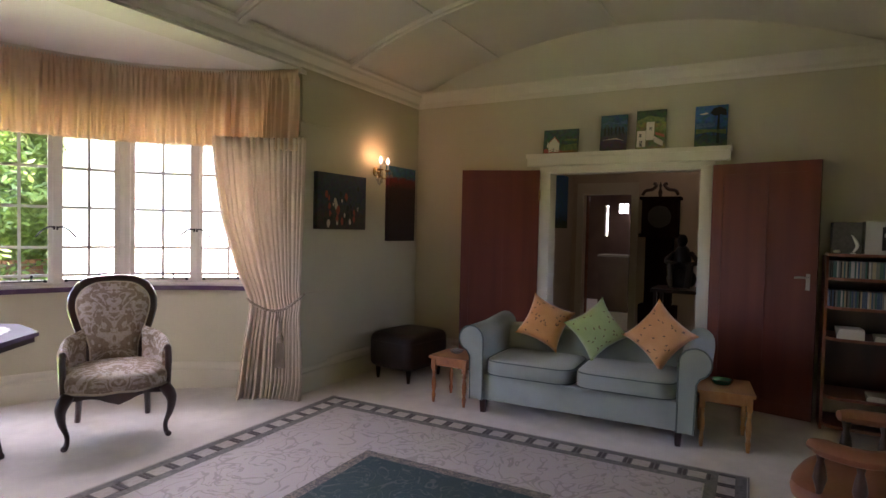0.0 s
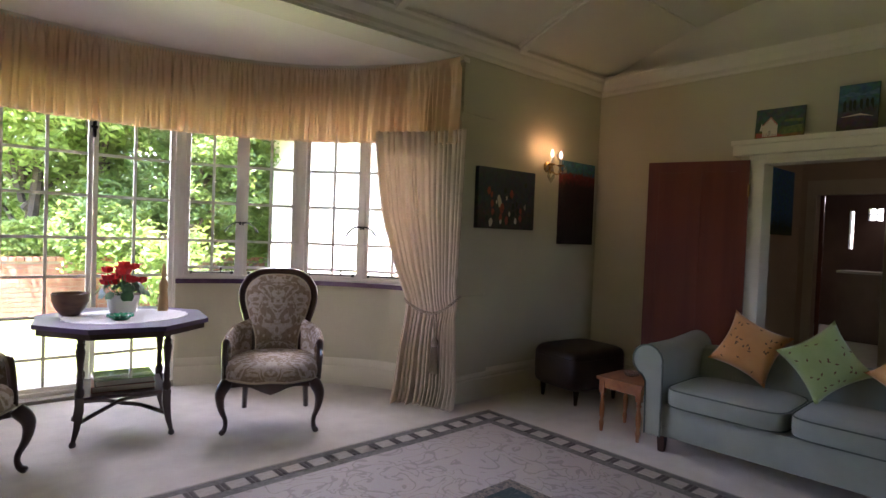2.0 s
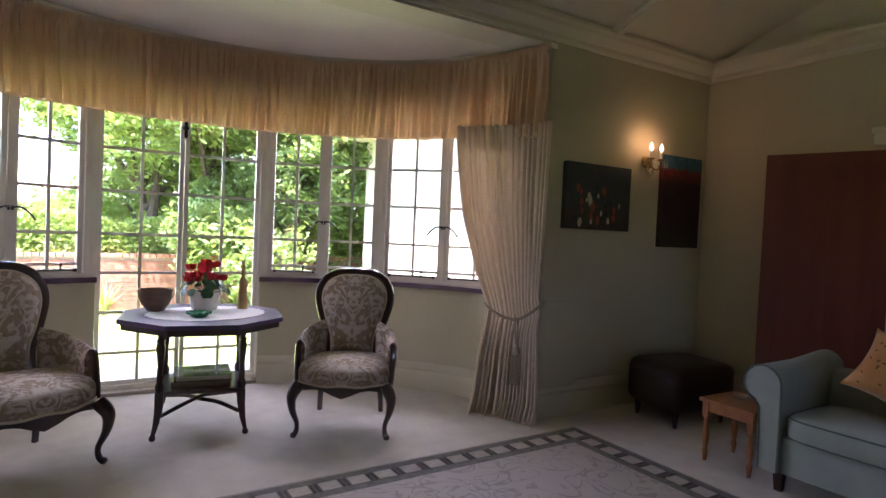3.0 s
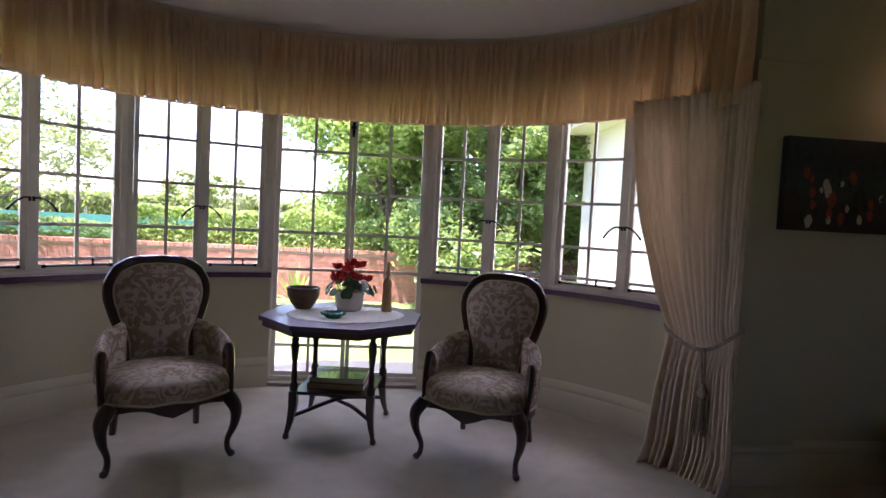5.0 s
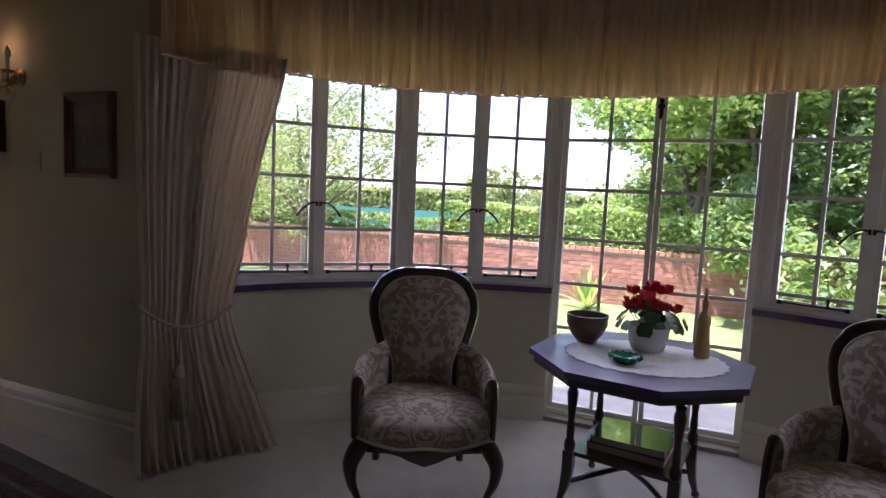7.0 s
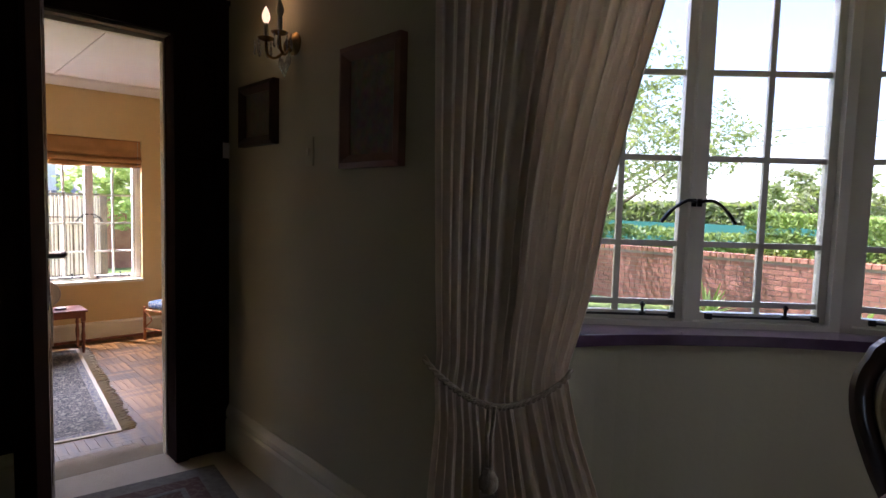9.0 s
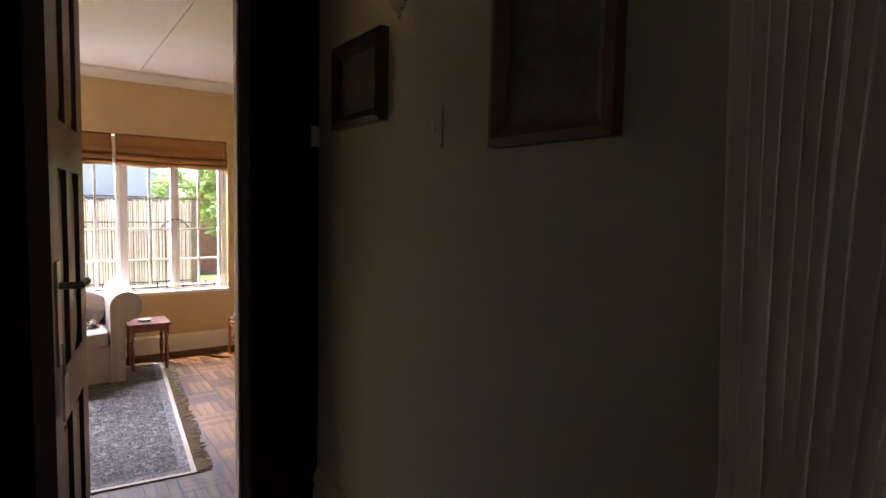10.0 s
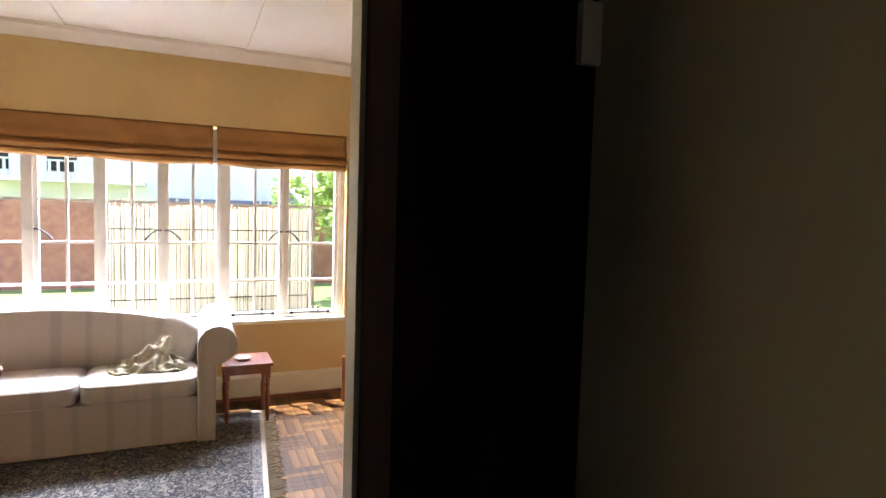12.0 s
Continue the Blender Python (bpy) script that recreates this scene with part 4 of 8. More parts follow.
# ---- upholstered spoon-back chairs ----
def spoon_chair(at, turn):
    c = thing("armchair", "spoon-back armchair with dark carved frame and brown-figured cream damask", "armchair", at, turn, "pair of chairs in the bay")
    # local: front towards -y
    # seat: rounded front, domed
    def outline(k, grow=0.0):
        t = 2 * math.pi * k / 48
        x, y = math.cos(t), math.sin(t)
        w = 0.31 + grow + (0.0 if y < 0 else -0.075 * y)
        sx = math.copysign(abs(x) ** 0.62, x) * w
        sy = math.copysign(abs(y) ** 0.62, y) * (0.27 + grow)
        if y < 0:
            sy -= 0.035 * math.cos(x * 1.5) * abs(y)
        return sx, sy
    bm = B()
    rings = []
    for r, z in ((1.0, 0.335), (1.015, 0.36), (1.02, 0.40), (1.0, 0.428), (0.94, 0.445), (0.82, 0.462), (0.6, 0.476), (0.3, 0.484)):
        rings.append([bm.verts.new((outline(k)[0] * r, outline(k)[1] * r, z + (0.012 * abs(math.sin(3 * math.pi * (outline(k)[0] + 0.31) / 0.62)) if z < 0.34 and outline(k)[1] < 0 else 0))) for k in range(48)])
    for a, b in zip(rings, rings[1:]):
        for k in range(48):
            bm.faces.new((a[k], a[(k + 1) % 48], b[(k + 1) % 48], b[k]))
    bm.faces.new(rings[0][::-1])
    bm.faces.new(rings[-1])
    part("seat", bm, "damask", c, "domed damask seat", smooth=True)
    bm = B()
    pts = [(outline(k)[0] * 1.02, outline(k)[1] * 1.02, 0.34 + 0.012 * abs(math.sin(3 * math.pi * (outline(k)[0] + 0.31) / 0.62)) * (outline(k)[1] < 0)) for k in list(range(24, 49))]
    tube(bm, pts, 0.007, 6)
    part("seat_piping", bm, "gimp", c)
    # shaped front and side rails
    bm = B()
    n = 40
    prev = None
    for i in range(n + 1):
        k = 24 + 24 * i / n
        x, y = outline(k)
        t = (x + 0.31) / 0.62
        drop = 0.035 + 0.016 * math.cos(4 * math.pi * t) + 0.02 * max(0, 1 - abs(t - 0.5) * 6)
        o = Vector((x, y, 0)) * 1.005
        inn = Vector((x, y, 0)) * 0.92
        ring = [bm.verts.new((o.x, o.y, 0.338)), bm.verts.new((o.x, o.y, 0.338 - drop)), bm.verts.new((inn.x, inn.y, 0.338 - drop)), bm.verts.new((inn.x, inn.y, 0.338))]
        if prev:
            for j in range(4):
                bm.faces.new((prev[j], ring[j], ring[(j + 1) % 4], prev[(j + 1) % 4]))
        else:
            bm.faces.new(ring)
        prev = ring
    bm.faces.new(prev[::-1])
    part("seat_rail", bm, "darkwood", c, "serpentine carved dark seat rail", smooth=True)
    for sx in (-1, 1):
        bm = B()
        P = smooth_path([(sx * 0.27, -0.235, 0.34), (sx * 0.305, -0.275, 0.27), (sx * 0.30, -0.272, 0.18), (sx * 0.275, -0.245, 0.09), (sx * 0.278, -0.255, 0.035), (sx * 0.295, -0.285, 0.016)], 5)
        n = len(P)
        rad = [0.036, 0.038, 0.039, 0.038, 0.036, 0.034, 0.031, 0.028, 0.026, 0.024, 0.022, 0.020, 0.018, 0.0165, 0.0155, 0.015, 0.0145, 0.0145, 0.015, 0.016, 0.0165, 0.017, 0.018, 0.020, 0.019, 0.014]
        tube(bm, P, rad[:n], 10)
        part("front_leg", bm, "darkwood", c, "dark cabriole leg", smooth=True)
        bm = B()
        tube(bm, smooth_path([(sx * 0.205, 0.24, 0.34), (sx * 0.21, 0.26, 0.2), (sx * 0.22, 0.31, 0.0)], 4), [0.024, 0.023, 0.022, 0.021, 0.02, 0.02, 0.019, 0.019, 0.018], 6, square=True)
        part("back_leg", bm, "darkwood", c, smooth=True)
    # waisted balloon back, leaning
    lean = Matrix.Translation((0, 0.235, 0.44)) @ Matrix.Rotation(radians(-11), 4, "X")
    def back_outline(n, grow=0.0):
        out = []
        pts = [(0.0, 0.575), (0.12, 0.562), (0.205, 0.50), (0.232, 0.40), (0.20, 0.26), (0.155, 0.13), (0.145, 0.0)]
        P = smooth_path([(x, z, 0) for x, z in pts], n)
        right = [(p.x + grow * (1 if p.x > 0.02 else 0), p.y + grow * (p.y > 0.5)) for p in P]
        return [(-x, z) for x, z in right[::-1][:-1]] + right
    bo = back_outline(6)
    m = len(bo)
    bm = B()
    cx_, cz_ = 0, 0.3
    lay = []
    for r, y in ((0.90, 0.055), (1.0, 0.03), (0.97, -0.015), (0.85, -0.035), (0.6, -0.048), (0.3, -0.052)):
        lay.append([bm.verts.new(lean @ Vector((x * r, y, cz_ + (z - cz_) * r))) for x, z in bo])
    for a, b in zip(lay, lay[1:]):
        for k in range(m):
            bm.faces.new((a[k], a[(k + 1) % m], b[(k + 1) % m], b[k]))
    bm.faces.new(lay[0])
    bm.faces.new(lay[-1][::-1])
    part("backrest", bm, "damask", c, "balloon-shaped damask back pad", smooth=True)
    bm = B()
    P = [lean @ Vector((x * 1.05 if abs(x) > .02 else x, 0.015, z + (0.012 if z > 0.4 else 0))) for x, z in back_outline(6, 0.012)]
    tube(bm, P, [0.024] * len(P), 8, 1.15)
    part("back_frame", bm, "darkwood", c, "dark carved show-wood back frame", smooth=True)
    bm = B()
    P = [lean @ Vector((x * 0.985, -0.012, z - 0.003)) for x, z in bo]
    tube(bm, P, 0.006, 6)
    part("back_piping", bm, "gimp", c)
    # padded tub arms with dark front posts
    for sx in (-1, 1):
        P = smooth_path([(sx * 0.19, 0.21, 0.665), (sx * 0.27, 0.12, 0.635), (sx * 0.30, 0.0, 0.60), (sx * 0.298, -0.10, 0.575)], 6)
        bm = B()
        prev = None
        for i, p in enumerate(P):
            d = (P[min(i + 1, len(P) - 1)] - P[max(i - 1, 0)]).normalized()
            nn = Vector((-d.y, d.x, 0)).normalized()
            ring = []
            h = p.z
            for o, z in ((-0.028, 0.42), (-0.03, h - 0.03), (-0.018, h + 0.008), (0.0, h + 0.02), (0.018, h + 0.008), (0.03, h - 0.03), (0.028, 0.42)):
                ring.append(bm.verts.new((p.x + nn.x * o, p.y + nn.y * o, z)))
            if prev:
                for j in range(7):
                    bm.faces.new((prev[j], ring[j], ring[(j + 1) % 7], prev[(j + 1) % 7]))
            else:
                bm.faces.new(ring)
            prev = ring
        bm.faces.new(prev[::-1])
        part("arm", bm, "damask", c, "padded damask arm", smooth=True)
        bm = B()
        tube(bm, smooth_path([(sx * 0.295, -0.175, 0.335), (sx * 0.30, -0.16, 0.42), (sx * 0.303, -0.13, 0.54), (sx * 0.298, -0.11, 0.592)], 4), [0.02] * 6 + [0.022] * 4 + [0.024, 0.022, 0.016], 8)
        part("arm_post", bm, "darkwood", c, "dark curved arm post", smooth=True)
    return c


chair_a = spoon_chair((3.90, 5.445, 0), -28)
chair_a.scale = (1.04, 1.04, 1.02)
copy_thing(chair_a, pose(2.035, 5.485, 0, 0, 0, 27) @ Matrix.Diagonal((1.04, 1.04, 1.02, 1.0)))

# ---- octagonal table ----
tb = thing("octagonal_table", "dark octagonal occasional table with a low shelf by the garden door", "table", (3.02, 5.86, 0), -9)
tb.scale = (1.03, 1.03, 1.035)
R = 0.52
oct_ = lambda r: [(r * math.cos(radians(22.5 + 45 * k)), r * math.sin(radians(22.5 + 45 * k))) for k in range(8)]
bm = B()
prism(bm, oct_(R), 0.697, 0.725)
bevel(bm, 0.007, 2)
part("tabletop", bm, "tablewood", tb, "octagonal polished dark brown top, purple sky sheen put into its colour")
bm = B()
prism(bm, oct_(R * 0.955), 0.660, 0.696)
bevel(bm, 0.006, 2)
part("frieze", bm, "darkwood", tb)
for x in (-1, 1):
    for y in (-1, 1):
        bm = B()
        h = 0.235
        lathe(bm, [(0.02, 0.28), (0.026, 0.30), (0.026, 0.325), (0.016, 0.345), (0.019, 0.37), (0.015, 0.44), (0.021, 0.50), (0.027, 0.56), (0.020, 0.585), (0.026, 0.60), (0.016, 0.612), (0.024, 0.661)], 12, (x * h, y * h, 0))
        m0 = Matrix.Translation((x * h, y * h, 0))
        box(bm, -0.024, -0.024, 0.20, 0.024, 0.024, 0.285, m0)
        tube(bm, [(x * h, y * h, 0.20), (x * (h + 0.012), y * (h + 0.012), 0.10), (x * (h + 0.028), y * (h + 0.028), 0.03)], [0.033, 0.024, 0.016], 4, square=True)
        lathe(bm, [(0.013, 0.0), (0.019, 0.006), (0.019, 0.022), (0.012, 0.034)], 10, (x * (h + 0.03), y * (h + 0.03), 0))
        part("leg", bm, "darkwood", tb, "turned dark leg with a pad foot", smooth=True)
bm = B()
box(bm, -0.235, -0.235, 0.262, 0.235, 0.235, 0.282)
bevel(bm, 0.004, 1)
part("shelf", bm, "darkwood", tb)
for a in (1, -1):
    bm = B()
    tube(bm, smooth_path([(-0.225, -0.225 * a, 0.135), (-0.1, -0.1 * a, 0.165), (0.0, 0.0, 0.172 + 0.01 * a), (0.1, 0.1 * a, 0.165), (0.225, 0.225 * a, 0.135)], 4), 0.011, 6, 1.2)
    part("stretcher", bm, "darkwood", tb, smooth=True)
TT = 0.7515
bm = B()
n = 96
ring0, ring1 = [], []
for k in range(n):
    a = 2 * math.pi * k / n
    r = 0.338 + 0.018 * abs(math.sin(a * 14))
    ring0.append(bm.verts.new((r * 1.08 * math.cos(a), r * 0.92 * math.sin(a), 0)))
    ring1.append(bm.verts.new((r * 1.08 * math.cos(a), r * 0.92 * math.sin(a), 0.003)))
for k in range(n):
    bm.faces.new((ring0[k], ring0[(k + 1) % n], ring1[(k + 1) % n], ring1[k]))
bm.faces.new(ring1)
bm.faces.new(ring0[::-1])
dl = part("doily", bm, "lace")
dl.matrix_world = pose(3.04, 5.86, TT, 0, 0, 10)
tagged(dl, "oval white lace doily lying on the octagonal table", "doily")
Z = TT + 0.003
bm = B()
lathe(bm, [(0.045, 0), (0.055, 0.004), (0.085, 0.03), (0.108, 0.065), (0.108, 0.082), (0.112, 0.098), (0.104, 0.098), (0.098, 0.07), (0.06, 0.03), (0.02, 0.02)], 32)
bw = part("bowl", bm, "bowl", smooth=True)
bw.matrix_world = Matrix.Translation((2.735, 6.02, Z)) @ Matrix.Diagonal((1.0, 1.0, 1.5, 1.0))
tagged(bw, "turned dark wooden bowl on the octagonal table", "bowl")
bm = B()
lathe(bm, [(0.05, 0), (0.055, 0.004), (0.066, 0.02), (0.072, 0.028), (0.070, 0.034), (0.060, 0.028), (0.03, 0.014), (0.01, 0.012)], 24)
for k in range(14):
    a = k * 2 * math.pi / 14
    lathe(bm, [(0.006, 0.02), (0.009, 0.03), (0.005, 0.038)], 6, (0.072 * math.cos(a), 0.072 * math.sin(a), 0))
ds = part("dish", bm, "greenglass", smooth=True)
ds.location = (2.965, 5.70, Z)
tagged(ds, "small dark green glazed dish on the lace doily", "dish")
# carved figure
bm = B()
lathe(bm, [(0.042, 0), (0.044, 0.01), (0.040, 0.06), (0.033, 0.13), (0.038, 0.16), (0.03, 0.185), (0.014, 0.205), (0.019, 0.22), (0.020, 0.245), (0.010, 0.262), (0.012, 0.28), (0.006, 0.30)], 14, sx=1.0, sy=0.75)
fg = part("statuette", bm, "ochre", smooth=True)
fg.matrix_world = Matrix.Translation((3.30, 6.01, Z)) @ Matrix.Diagonal((0.85, 0.9, 1.15, 1.0))
tagged(fg, "slim carved ochre wooden statuette on the octagonal table", "statuette")
# cyclamen
pl = thing("potted_cyclamen", "red-flowering cyclamen in a white glazed pot on the octagonal table", "potted plant", (3.045, 6.02, Z))
pl.scale = (1.3, 1.3, 1.3)
bm = B()
lathe(bm, [(0.055, 0), (0.062, 0.004), (0.072, 0.03), (0.080, 0.085), (0.086, 0.10), (0.078, 0.10), (0.07, 0.08), (0.02, 0.078)], 28)
part("pot", bm, "ceramic", pl, smooth=True)
rr = random.Random(11)
for i in range(30):
    a = rr.uniform(0, 6.28)
    r = rr.uniform(0.05, 0.135)
    c0 = Vector((r * math.cos(a), r * math.sin(a), 0.165 - r * 0.42 + rr.uniform(-0.01, 0.025)))
    s = rr.uniform(0.020, 0.031)
    bm = B()
    out = Vector((math.cos(a), math.sin(a), 0))
    side = Vector((-math.sin(a), math.cos(a), 0))
    tilt = (out * math.cos(0.7 + r * 3) - Vector((0, 0, 1)) * math.sin(0.5 + r * 4.0)).normalized()
    ctr = bm.verts.new(c0)
    ring = []
    for k in range(9):
        t = 2 * math.pi * k / 9
        rad = s * (1.1 if k else 0.8)
        ring.append(bm.verts.new(c0 + tilt * math.cos(t) * rad + side * math.sin(t) * rad * 0.95 - Vector((0, 0, 0.008))))
    for k in range(9):
        bm.faces.new((ctr, ring[k], ring[(k + 1) % 9]))
    part("leaf", bm, "leaf", pl, smooth=True)
for i in range(20):
    a = rr.uniform(0, 6.28)
    r = rr.uniform(0.0, 0.10)
    h = rr.uniform(0.17, 0.25) - r * 0.4
    top = Vector((r * math.cos(a), r * math.sin(a), h))
    bm = B()
    tube(bm, [(top.x * 0.2, top.y * 0.2, 0.09), (top.x * 0.7, top.y * 0.7, h * 0.75), top], 0.0022, 4)
    fl = part("stem", bm, "leaf", pl)
    bm = B()
    for k in range(5):
        t = k * 1.257 + rr.uniform(-.2, .2)
        d = Vector((math.cos(t), math.sin(t), 0))
        e = Vector((-math.sin(t), math.cos(t), 0))
        v = [bm.verts.new(top), bm.verts.new(top + d * 0.018 + e * 0.018 + Vector((0, 0, 0.010))), bm.verts.new(top + d * 0.030 + e * 0.014 + Vector((0, 0, 0.036))),
             bm.verts.new(top + d * 0.028 - e * 0.016 + Vector((0, 0, 0.034))), bm.verts.new(top + d * 0.014 - e * 0.016 + Vector((0, 0, 0.008)))]
        bm.faces.new(v)
    part("flower", bm, "petal", fl, "upswept red petals", fix=False)
# books on the shelf
bm = B()
box(bm, -0.175, -0.15, 0, 0.175, 0.15, 0.035)
bk = thing("book", "large brown album lying on the table shelf", "book", (3.02, 5.85, 0.2925), -9)
part("page_block", bm, "paper", bk)
bm = B()
box(bm, -0.18, -0.155, -0.0, 0.18, 0.155, 0.003)
box(bm, -0.18, -0.155, 0.035, 0.18, 0.155, 0.039)
box(bm, -0.183, -0.155, 0.0, -0.179, 0.155, 0.039)
part("cover", bm, "bookred", bk)
bk = thing("book", "large green glossy picture book lying on another book", "book", (3.02, 5.84, 0.3325), -6)
bm = B()
box(bm, -0.165, -0.14, 0.003, 0.165, 0.14, 0.033)
part("page_block", bm, "paper", bk)
bm = B()
box(bm, -0.172, -0.145, 0.0, 0.172, 0.145, 0.003)
box(bm, -0.172, -0.145, 0.033, 0.172, 0.145, 0.036)
box(bm, -0.175, -0.145, 0.0, -0.171, 0.145, 0.036)
part("cover", bm, "bookgreen", bk)


# ---- rugs ----
def big_rug(label, x0, x1, y0, y1, turn, pivot, inner, squares=True):
    t = thing("rug", label, "rug", (pivot[0], pivot[1], 0), turn)
    def rect(name, mat, a, b, c, d, z0, z1, lab="", par=t):
        bm = B()
        box(bm, a, b, z0, c, d, z1)
        return part(name, bm, mat, par, lab)
    rect("border", "rugdark", x0, y0, x1, y1, 0.001, 0.011, "dark patterned border")
    w = 0.24
    if squares:
        me = None
        def sq(x, y, ln, along_x):
            nonlocal me
            if me is None:
                me = {}
                for nm, mt, bx in (("border_square", "rugsquare", 0.052), ("border_bar", "rugbar", 0.0085)):
                    b = B()
                    box(b, -bx, -0.046, 0.0, bx, 0.046, 0.0022)
                    me[nm] = bpy.data.meshes.new(nm)
                    b.to_mesh(me[nm])
                    b.free()
                    me[nm].materials.append(M[mt])
            for nm, dx in (("border_square", 0), ("border_bar", -0.068), ("border_bar", 0.068)):
                o = new(nm, me[nm])
                o.parent = t
                o.matrix_local = pose(x + (dx if along_x else 0), y + (0 if along_x else dx), 0.0112, 0, 0, 0 if along_x else 90)
        n = round((x1 - x0 - 0.24) / 0.165)
        for yy in (y0 + 0.12, y1 - 0.12):
            for i in range(n + 1):
                sq(x0 + 0.12 + (x1 - x0 - 0.24) * i / n, yy, s, True)
        n = round((y1 - y0 - 0.24) / 0.165)
        for xx in (x0 + 0.12, x1 - 0.12):
            for i in range(1, n):
                sq(xx, y0 + 0.12 + (y1 - y0 - 0.24) * i / n, s, False)
    rect("field", "rugcream", x0 + w, y0 + w, x1 - w, y1 - w, 0.0112, 0.0135, "cream field with scrolling leaves")
    a, b, c, d = inner
    for e in (0.006, 0.232):
        for q in ((x0 + e, y0 + e, x1 - e, y0 + e + 0.008), (x0 + e, y1 - e - 0.008, x1 - e, y1 - e), (x0 + e, y0 + e + 0.008, x0 + e + 0.008, y1 - e - 0.008), (x1 - e - 0.008, y0 + e + 0.008, x1 - e, y1 - e - 0.008)):
            rect("border_stripe", "rugsquare", *q, 0.0111, 0.0119)
    rect("inner_border", "ruginner", a - 0.075, b - 0.075, c + 0.075, d + 0.075, 0.0136, 0.0155, "brown-flecked border round the centre")
    rect("centre", "rugteal", a, b, c, d, 0.0157, 0.0172, "dark teal centre panel with pale scrolls")
    return t


big_rug("cream wool rug with dark squared border and teal centre", -3.0, 0, -3.18, 0, 1.4, (5.375, 4.73), (-2.04, -2.14, -0.93, -1.05))
rg = thing("rug", "dark red patterned rug on the carpet near the west doorway", "rug", (0.86, 4.72, 0), -6)
bm = B()
box(bm, -1.78, -2.7, 0.001, 0, 0, 0.011)
part("border", bm, "rugdark", rg, "dark patterned border")
bm = B()
box(bm, -1.68, -2.6, 0.0112, -0.10, -0.10, 0.014)
part("field", bm, "rugred", rg, "dark red patterned field")
bm = B()
for b_ in ((-1.60, -2.52, -1.575, -0.18), (-0.205, -2.52, -0.18, -0.18), (-1.575, -0.205, -0.205, -0.18), (-1.575, -2.52, -0.205, -2.495)):
    box(bm, b_[0], b_[1], 0.0142, b_[2], b_[3], 0.0155)
part("guard_stripe", bm, "rugdark", rg)


# ---- two-seat sofa ----
def loft(bm, rings, cap=True):
    n = len(rings[0])
    V = [[bm.verts.new(p) for p in r] for r in rings]
    for a, b in zip(V, V[1:]):
        for k in range(n):
            bm.faces.new((a[k], a[(k + 1) % n], b[(k + 1) % n], b[k]))
    if cap:
        bm.faces.new(V[0][::-1])
        bm.faces.new(V[-1])


def cushion(name, parent, mat, hx, hy, hz, m, piping=None, label="", power=5):
    bm = B()
    blob(bm, 0, 0, 0, hx, hy, hz, power, 36, 14, m)
    p = part(name, bm, mat, parent, label, smooth=True)
    if piping:
        bm = B()
        for z in (-hz * 0.72, hz * 0.72):
            pts = []
            for k in range(41):
                t = 2 * math.pi * k / 40
                e = 2 / power
                pts.append(m @ Vector((hx * 0.985 * math.copysign(abs(math.cos(t)) ** e, math.cos(t)), hy * 0.985 * math.copysign(abs(math.sin(t)) ** e, math.sin(t)), z)))
            tube(bm, pts, 0.005, 5)
        part("piping", bm, piping, p)
    return p


